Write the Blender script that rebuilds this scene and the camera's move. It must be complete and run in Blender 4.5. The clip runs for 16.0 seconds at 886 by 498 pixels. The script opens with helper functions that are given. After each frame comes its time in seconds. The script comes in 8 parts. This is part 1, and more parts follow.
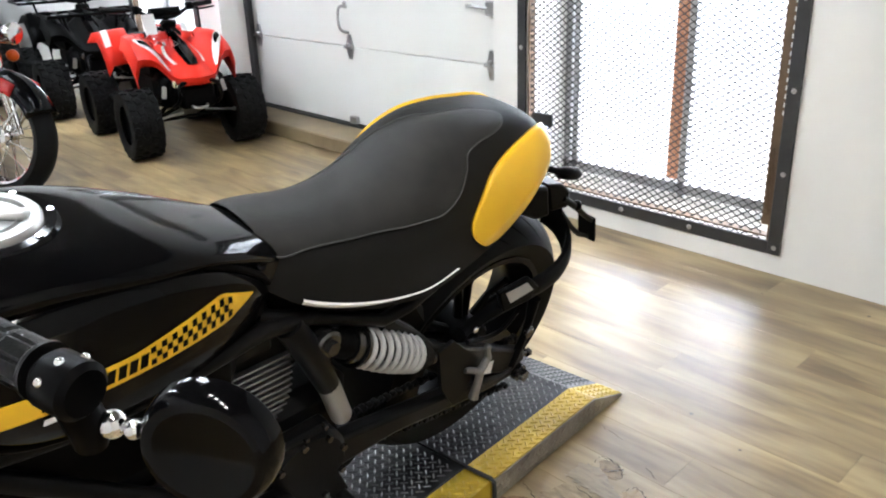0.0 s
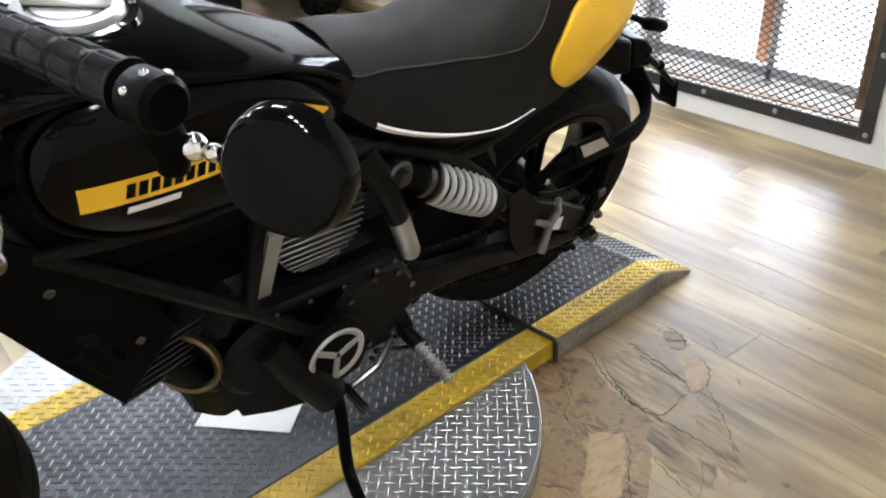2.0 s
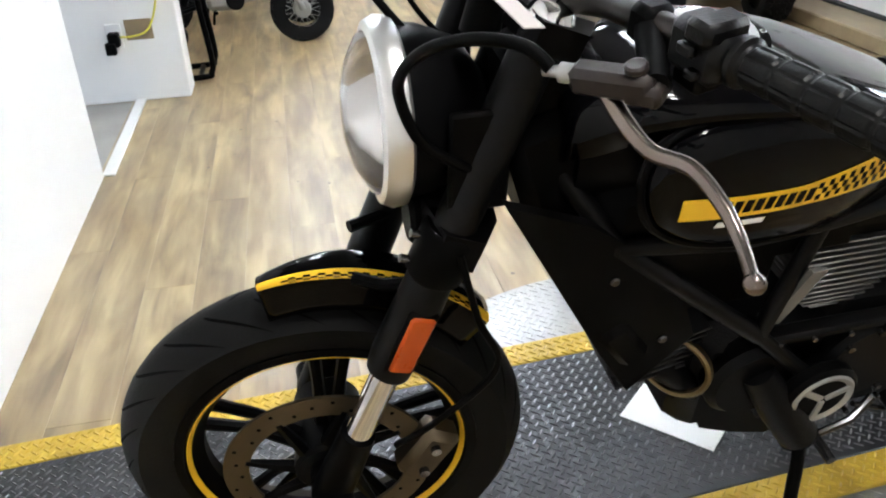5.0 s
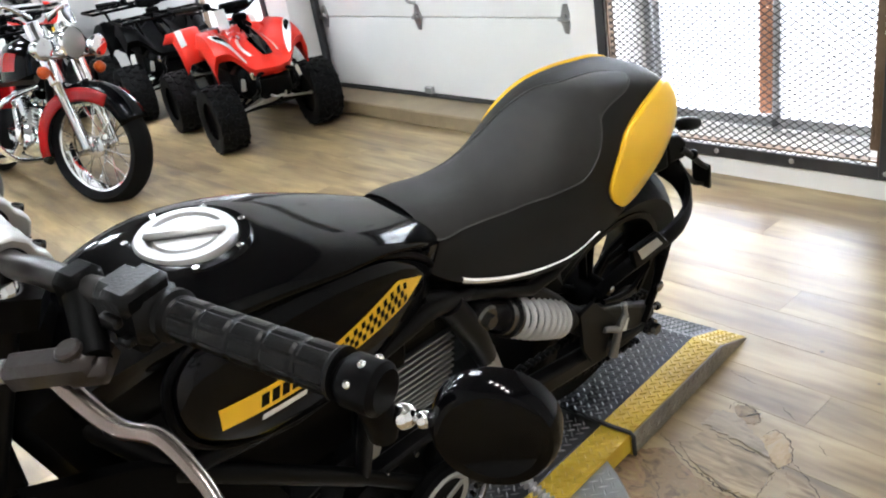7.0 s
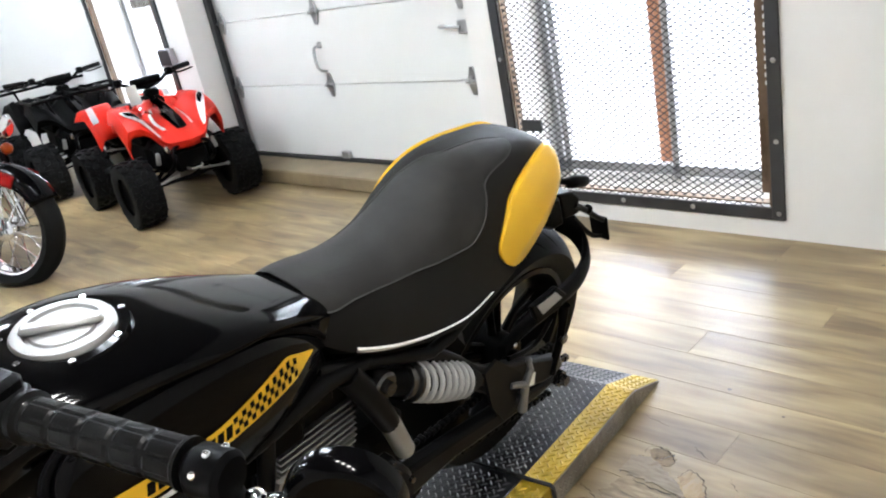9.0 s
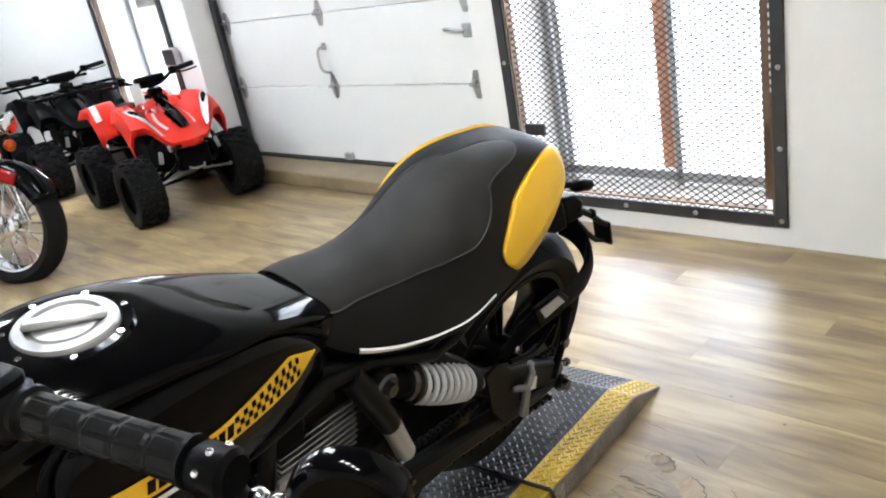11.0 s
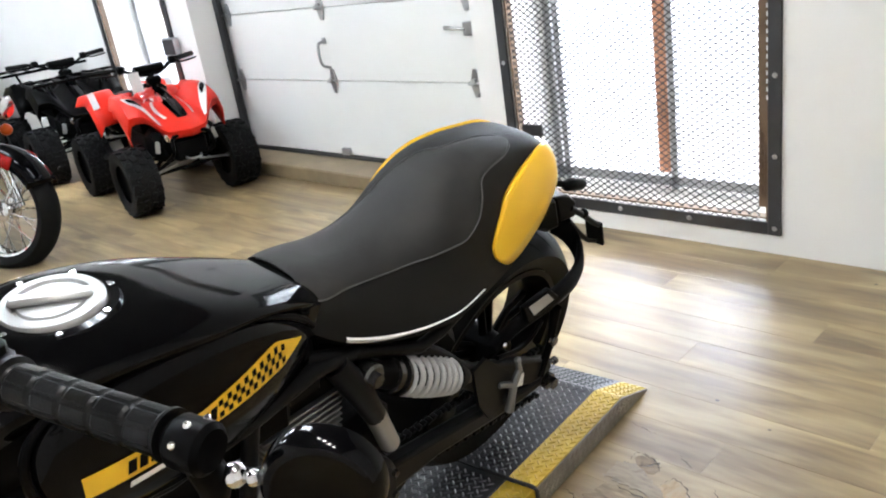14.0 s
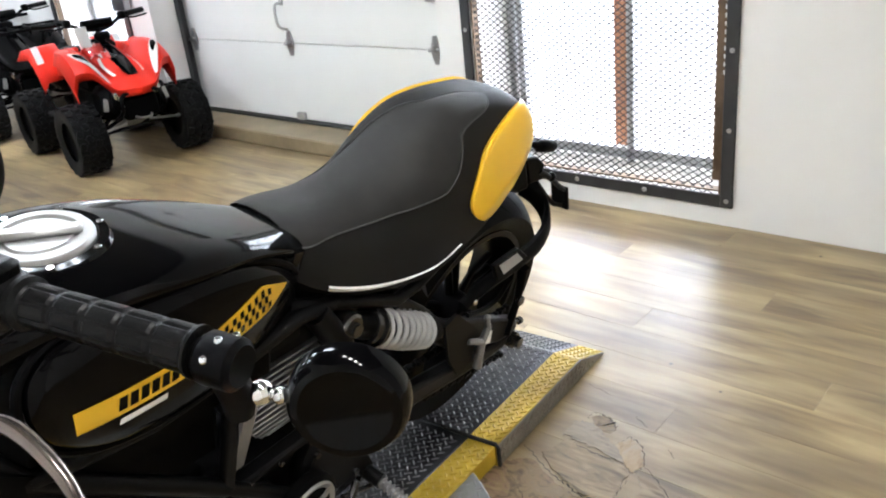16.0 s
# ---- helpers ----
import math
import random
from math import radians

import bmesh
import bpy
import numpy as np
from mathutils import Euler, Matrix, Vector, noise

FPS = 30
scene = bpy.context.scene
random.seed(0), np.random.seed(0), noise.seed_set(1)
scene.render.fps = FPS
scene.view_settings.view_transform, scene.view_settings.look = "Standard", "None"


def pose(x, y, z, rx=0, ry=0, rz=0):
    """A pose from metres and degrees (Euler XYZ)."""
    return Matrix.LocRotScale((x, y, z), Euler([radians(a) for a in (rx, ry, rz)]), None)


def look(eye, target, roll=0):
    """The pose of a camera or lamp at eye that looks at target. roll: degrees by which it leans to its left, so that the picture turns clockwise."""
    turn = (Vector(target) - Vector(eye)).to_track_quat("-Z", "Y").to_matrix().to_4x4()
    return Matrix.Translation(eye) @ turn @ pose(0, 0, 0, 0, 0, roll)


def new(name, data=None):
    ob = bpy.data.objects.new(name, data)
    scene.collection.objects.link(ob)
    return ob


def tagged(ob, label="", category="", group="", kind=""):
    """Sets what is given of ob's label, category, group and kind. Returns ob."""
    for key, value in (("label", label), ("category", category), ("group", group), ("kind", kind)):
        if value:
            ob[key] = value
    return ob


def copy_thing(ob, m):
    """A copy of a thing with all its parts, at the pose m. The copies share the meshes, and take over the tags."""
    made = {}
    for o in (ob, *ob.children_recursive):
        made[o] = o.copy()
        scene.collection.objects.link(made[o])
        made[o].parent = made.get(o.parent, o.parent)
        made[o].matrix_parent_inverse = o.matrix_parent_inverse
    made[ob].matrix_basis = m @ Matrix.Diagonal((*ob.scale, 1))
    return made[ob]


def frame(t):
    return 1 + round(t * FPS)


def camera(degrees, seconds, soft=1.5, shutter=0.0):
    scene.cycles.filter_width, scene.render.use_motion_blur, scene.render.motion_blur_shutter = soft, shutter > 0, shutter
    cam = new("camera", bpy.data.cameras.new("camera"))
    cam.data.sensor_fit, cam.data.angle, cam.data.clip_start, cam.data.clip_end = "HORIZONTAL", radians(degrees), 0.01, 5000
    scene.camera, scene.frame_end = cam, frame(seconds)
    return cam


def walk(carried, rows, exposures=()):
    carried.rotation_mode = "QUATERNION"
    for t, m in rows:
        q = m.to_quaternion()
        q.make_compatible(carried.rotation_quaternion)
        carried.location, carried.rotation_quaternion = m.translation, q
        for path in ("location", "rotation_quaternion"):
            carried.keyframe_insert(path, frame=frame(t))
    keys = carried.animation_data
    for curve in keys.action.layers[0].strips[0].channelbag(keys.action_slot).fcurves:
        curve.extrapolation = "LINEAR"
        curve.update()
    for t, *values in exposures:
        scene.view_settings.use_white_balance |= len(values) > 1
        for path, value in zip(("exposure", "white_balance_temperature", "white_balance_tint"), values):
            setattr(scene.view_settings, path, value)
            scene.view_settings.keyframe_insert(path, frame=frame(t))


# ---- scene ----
cam = camera(57.7, 16.0, soft=2.0)
PATH = [
    (0, (1.277, -1.585, 1.305), (-0.077, -0.323, 0.547), -2.2),
    (0.5, (1.283, -1.571, 1.267), (-0.052, -0.361, 0.399), -2.2),
    (1, (1.293, -1.569, 1.231), (-0.012, -0.393, 0.274), -1.9),
    (1.5, (1.297, -1.577, 1.218), (-0.004, -0.421, 0.233), -2.0),
    (2, (1.296, -1.614, 1.214), (-0.09, -0.556, 0.236), -2.0),
    (2.5, (1.277, -1.67, 1.217), (-0.229, -0.794, 0.236), -1.3),
    (3, (1.265, -1.734, 1.216), (-0.32, -1.044, 0.21), 0.7),
    (3.2, (1.249, -1.766, 1.206), (-0.355, -1.146, 0.185), 2.2),
    (4.25, (1.214, -1.862, 1.214), (-0.48, -1.58, 0.165), 1.4),
    (5.3, (1.22, -1.836, 1.304), (-0.514, -1.438, 0.391), -4.4),
    (5.5, (1.218, -1.82, 1.328), (-0.513, -1.311, 0.466), -5.5),
    (5.8, (1.217, -1.786, 1.342), (-0.468, -1.119, 0.5), -6.8),
    (6, (1.207, -1.761, 1.341), (-0.427, -0.972, 0.499), -7.9),
    (6.5, (1.203, -1.718, 1.339), (-0.334, -0.759, 0.493), -8.9),
    (7, (1.215, -1.681, 1.343), (-0.236, -0.58, 0.516), -10.3),
    (7.5, (1.239, -1.66, 1.353), (-0.17, -0.472, 0.578), -11.2),
    (8, (1.257, -1.648, 1.359), (-0.131, -0.416, 0.613), -11.7),
    (8.5, (1.272, -1.645, 1.361), (-0.097, -0.38, 0.636), -11.8),
    (9, (1.279, -1.646, 1.359), (-0.085, -0.377, 0.632), -11.7),
    (11.5, (1.269, -1.649, 1.354), (-0.1, -0.38, 0.635), -10.3),
    (12, (1.266, -1.652, 1.35), (-0.1, -0.384, 0.626), -9.3),
    (12.5, (1.275, -1.65, 1.352), (-0.083, -0.369, 0.634), -9.4),
    (13, (1.279, -1.653, 1.35), (-0.092, -0.383, 0.637), -9.2),
    (13.5, (1.285, -1.652, 1.349), (-0.083, -0.378, 0.635), -9.1),
    (14, (1.284, -1.649, 1.346), (-0.074, -0.37, 0.625), -9.0),
    (14.5, (1.274, -1.653, 1.341), (-0.074, -0.375, 0.6), -8.6),
    (15, (1.274, -1.665, 1.338), (-0.067, -0.382, 0.593), -7.8),
    (15.5, (1.274, -1.677, 1.338), (-0.018, -0.344, 0.595), -7.4),
    (16, (1.257, -1.705, 1.327), (0.01, -0.36, 0.529), -6.3),
]
walk(cam, [(t, look(eye, target, roll)) for t, eye, target, roll in PATH], exposures=[(0.0, 1.87, 6080, 10), (16.0, 1.87, 6080, 10)])

# ---- world, sun, lights ----
world = bpy.data.worlds.new("sky")
scene.world = world
world.use_nodes = True
wn = world.node_tree.nodes
sky = wn.new("ShaderNodeTexSky")
sky.sky_type, sky.sun_disc = "NISHITA", False
sky.sun_elevation, sky.sun_rotation = radians(38), radians(20)
sky.dust_density, sky.air_density = 4.0, 1.0
wn["Background"].inputs["Strength"].default_value = 0.15
world.node_tree.links.new(sky.outputs[0], wn["Background"].inputs[0])
sun = new("sun", bpy.data.lights.new("sun", "SUN"))
sun.data.energy, sun.data.angle, sun.data.color = 0.6, radians(40), (1.0, 0.98, 0.95)
sun.matrix_world = look((0, 12, 10), (-1.5, 2.0, 0))


# ---- materials ----
def mat(name, col, rough=0.5, metal=0.0, var=0.12, scale=6.0, bump=0.0, bscale=120.0, coat=0.0, rvar=0.08, spec=0.5):
    m = bpy.data.materials.new(name)
    m.use_nodes = True
    n, k = m.node_tree.nodes, m.node_tree.links
    b = n["Principled BSDF"]
    b.inputs["Metallic"].default_value = metal
    b.inputs["Coat Weight"].default_value = coat
    b.inputs["Coat Roughness"].default_value = 0.04
    b.inputs["Specular IOR Level"].default_value = spec
    tc = n.new("ShaderNodeTexCoord")
    a = n.new("ShaderNodeTexNoise")
    a.inputs["Scale"].default_value, a.inputs["Detail"].default_value = scale, 6.0
    k.new(tc.outputs["Object"], a.inputs["Vector"])
    fine = n.new("ShaderNodeTexNoise")
    fine.inputs["Scale"].default_value, fine.inputs["Detail"].default_value = bscale, 3.0
    k.new(tc.outputs["Object"], fine.inputs["Vector"])
    mix = n.new("ShaderNodeMix")
    mix.data_type = "RGBA"
    mix.inputs[6].default_value = (*[c * (1 - var) for c in col], 1)
    mix.inputs[7].default_value = (*[min(1, c * (1 + var)) for c in col], 1)
    k.new(a.outputs["Fac"], mix.inputs[0])
    k.new(mix.outputs[2], b.inputs["Base Color"])
    mr = n.new("ShaderNodeMapRange")
    mr.inputs["To Min"].default_value, mr.inputs["To Max"].default_value = max(0.02, rough - rvar), min(1, rough + rvar)
    add = n.new("ShaderNodeMath")
    add.operation = "MULTIPLY_ADD"
    add.inputs[1].default_value, add.inputs[2].default_value = 0.5, 0.0
    k.new(fine.outputs["Fac"], add.inputs[0])
    add2 = n.new("ShaderNodeMath")
    add2.operation = "MULTIPLY_ADD"
    add2.inputs[1].default_value = 0.5
    k.new(a.outputs["Fac"], add2.inputs[0])
    k.new(add.outputs[0], add2.inputs[2])
    k.new(add2.outputs[0], mr.inputs["Value"])
    k.new(mr.outputs[0], b.inputs["Roughness"])
    if bump:
        bp = n.new("ShaderNodeBump")
        bp.inputs["Strength"].default_value, bp.inputs["Distance"].default_value = bump, 0.002
        k.new(fine.outputs["Fac"], bp.inputs["Height"])
        k.new(bp.outputs[0], b.inputs["Normal"])
    return m


def glass(name, col=(1, 1, 1), rough=0.02):
    m = bpy.data.materials.new(name)
    m.use_nodes = True
    b = m.node_tree.nodes["Principled BSDF"]
    b.inputs["Base Color"].default_value = (*col, 1)
    b.inputs["Transmission Weight"].default_value = 1.0
    b.inputs["Roughness"].default_value = rough
    b.inputs["IOR"].default_value = 1.3
    return m


def glow(name, col, strength):
    m = bpy.data.materials.new(name)
    m.use_nodes = True
    b = m.node_tree.nodes["Principled BSDF"]
    b.inputs["Base Color"].default_value = (*col, 1)
    b.inputs["Emission Color"].default_value = (*col, 1)
    b.inputs["Emission Strength"].default_value = strength
    return m


def worn_layer(name, stops, rough, stretch):
    """Floor layer laid bare or lifted: smeared blotches in several tones."""
    m = bpy.data.materials.new(name)
    m.use_nodes = True
    n, k = m.node_tree.nodes, m.node_tree.links
    b = n["Principled BSDF"]
    b.inputs["Roughness"].default_value = rough
    tc, mp = n.new("ShaderNodeTexCoord"), n.new("ShaderNodeMapping")
    mp.inputs["Scale"].default_value = stretch
    mp.inputs["Rotation"].default_value = (0, 0, radians(24))
    k.new(tc.outputs["Object"], mp.inputs[0])
    no = n.new("ShaderNodeTexNoise")
    no.inputs["Scale"].default_value, no.inputs["Detail"].default_value, no.inputs["Distortion"].default_value = 8.0, 9.0, 1.4
    k.new(mp.outputs[0], no.inputs["Vector"])
    ramp = n.new("ShaderNodeValToRGB")
    e = ramp.color_ramp.elements
    e[0].position, e[0].color = stops[0][0], (*stops[0][1], 1)
    e[1].position, e[1].color = stops[-1][0], (*stops[-1][1], 1)
    for pos, col in stops[1:-1]:
        e.new(pos).color = (*col, 1)
    k.new(no.outputs["Fac"], ramp.inputs[0])
    k.new(ramp.outputs[0], b.inputs["Base Color"])
    bp = n.new("ShaderNodeBump")
    bp.inputs["Strength"].default_value, bp.inputs["Distance"].default_value = 0.4, 0.002
    k.new(no.outputs["Fac"], bp.inputs["Height"])
    k.new(bp.outputs[0], b.inputs["Normal"])
    return m


def wood_floor():
    m = bpy.data.materials.new("vinyl_plank")
    m.use_nodes = True
    n, k = m.node_tree.nodes, m.node_tree.links
    b = n["Principled BSDF"]
    tc, info = n.new("ShaderNodeTexCoord"), n.new("ShaderNodeObjectInfo")
    off = n.new("ShaderNodeVectorMath")
    off.operation = "MULTIPLY_ADD"
    off.inputs[1].default_value = (1, 1, 1)
    rnd = n.new("ShaderNodeCombineXYZ")
    mul = n.new("ShaderNodeMath")
    mul.operation = "MULTIPLY"
    mul.inputs[1].default_value = 37.0
    k.new(info.outputs["Random"], mul.inputs[0])
    k.new(mul.outputs[0], rnd.inputs[0])
    k.new(mul.outputs[0], rnd.inputs[1])
    k.new(tc.outputs["Object"], off.inputs[0])
    k.new(rnd.outputs[0], off.inputs[2])
    mp = n.new("ShaderNodeMapping")
    mp.inputs["Scale"].default_value = (1.5, 7.5, 1.0)
    k.new(off.outputs[0], mp.inputs[0])
    grain = n.new("ShaderNodeTexNoise")
    grain.inputs["Scale"].default_value, grain.inputs["Detail"].default_value, grain.inputs["Distortion"].default_value = 1.5, 3.2, 0.45
    k.new(mp.outputs[0], grain.inputs["Vector"])
    mp2 = n.new("ShaderNodeMapping")
    mp2.inputs["Scale"].default_value = (2.3, 22.0, 1.0)
    k.new(off.outputs[0], mp2.inputs[0])
    fine = n.new("ShaderNodeTexNoise")
    fine.inputs["Scale"].default_value, fine.inputs["Detail"].default_value, fine.inputs["Distortion"].default_value = 2.0, 4.0, 0.25
    k.new(mp2.outputs[0], fine.inputs["Vector"])
    ramp = n.new("ShaderNodeValToRGB")
    e = ramp.color_ramp.elements
    e[0].position, e[0].color = 0.31, (0.140, 0.092, 0.040, 1)
    e[1].position, e[1].color = 0.68, (0.480, 0.368, 0.186, 1)
    mid = e.new(0.5)
    mid.color = (0.318, 0.231, 0.110, 1)
    add = n.new("ShaderNodeMath")
    add.operation = "MULTIPLY_ADD"
    add.inputs[1].default_value = 0.24
    sub = n.new("ShaderNodeMath")
    sub.operation = "MULTIPLY_ADD"
    sub.inputs[1].default_value, sub.inputs[2].default_value = 0.12, -0.155
    k.new(info.outputs["Random"], sub.inputs[0])
    tot = n.new("ShaderNodeMath")
    k.new(fine.outputs["Fac"], add.inputs[0])
    k.new(grain.outputs["Fac"], add.inputs[2])
    k.new(add.outputs[0], tot.inputs[0])
    k.new(sub.outputs[0], tot.inputs[1])
    k.new(tot.outputs[0], ramp.inputs[0])
    geo = n.new("ShaderNodeNewGeometry")
    mp3 = n.new("ShaderNodeMapping")
    mp3.inputs["Scale"].default_value = (1.0, 4.2, 1.0)
    k.new(geo.outputs["Position"], mp3.inputs[0])
    stain = n.new("ShaderNodeTexNoise")
    stain.inputs["Scale"].default_value, stain.inputs["Detail"].default_value = 1.6, 2.5
    k.new(mp3.outputs[0], stain.inputs["Vector"])
    sr = n.new("ShaderNodeMapRange")
    sr.inputs["From Min"].default_value, sr.inputs["From Max"].default_value = 0.40, 0.74
    sr.inputs["To Max"].default_value = 0.66
    k.new(stain.outputs["Fac"], sr.inputs["Value"])
    mixs = n.new("ShaderNodeMix")
    mixs.data_type = "RGBA"
    mixs.inputs[7].default_value = (0.165, 0.104, 0.042, 1)
    k.new(sr.outputs[0], mixs.inputs[0])
    k.new(ramp.outputs[0], mixs.inputs[6])
    # greyish wear in long soft clouds, and small dark chips
    mp4 = n.new("ShaderNodeMapping")
    mp4.inputs["Scale"].default_value = (0.7, 4.2, 1.0)
    k.new(geo.outputs["Position"], mp4.inputs[0])
    wear = n.new("ShaderNodeTexNoise")
    wear.inputs["Scale"].default_value, wear.inputs["Detail"].default_value, wear.inputs["Distortion"].default_value = 2.3, 2.4, 0.1
    k.new(mp4.outputs[0], wear.inputs["Vector"])
    wr = n.new("ShaderNodeMapRange")
    wr.inputs["From Min"].default_value, wr.inputs["From Max"].default_value, wr.inputs["To Max"].default_value = 0.36, 0.80, 0.42
    k.new(wear.outputs["Fac"], wr.inputs["Value"])
    mixw = n.new("ShaderNodeMix")
    mixw.data_type = "RGBA"
    mixw.inputs[7].default_value = (0.185, 0.152, 0.104, 1)
    k.new(wr.outputs[0], mixw.inputs[0])
    k.new(mixs.outputs[2], mixw.inputs[6])
    vor = n.new("ShaderNodeTexVoronoi")
    vor.inputs["Scale"].default_value = 5.5
    k.new(geo.outputs["Position"], vor.inputs["Vector"])
    ch = n.new("ShaderNodeMapRange")
    ch.inputs["From Min"].default_value, ch.inputs["From Max"].default_value = 0.045, 0.03
    k.new(vor.outputs["Distance"], ch.inputs["Value"])
    mixc = n.new("ShaderNodeMix")
    mixc.data_type = "RGBA"
    mixc.inputs[7].default_value = (0.085, 0.060, 0.034, 1)
    k.new(ch.outputs[0], mixc.inputs[0])
    k.new(mixw.outputs[2], mixc.inputs[6])
    k.new(mixc.outputs[2], b.inputs["Base Color"])
    b.inputs["Specular IOR Level"].default_value = 0.85
    mr = n.new("ShaderNodeMapRange")
    mr.inputs["To Min"].default_value, mr.inputs["To Max"].default_value = 0.31, 0.43
    k.new(grain.outputs["Fac"], mr.inputs["Value"])
    k.new(mr.outputs[0], b.inputs["Roughness"])
    bp = n.new("ShaderNodeBump")
    bp.inputs["Strength"].default_value, bp.inputs["Distance"].default_value = 0.25, 0.001
    k.new(fine.outputs["Fac"], bp.inputs["Height"])
    k.new(bp.outputs[0], b.inputs["Normal"])
    return m


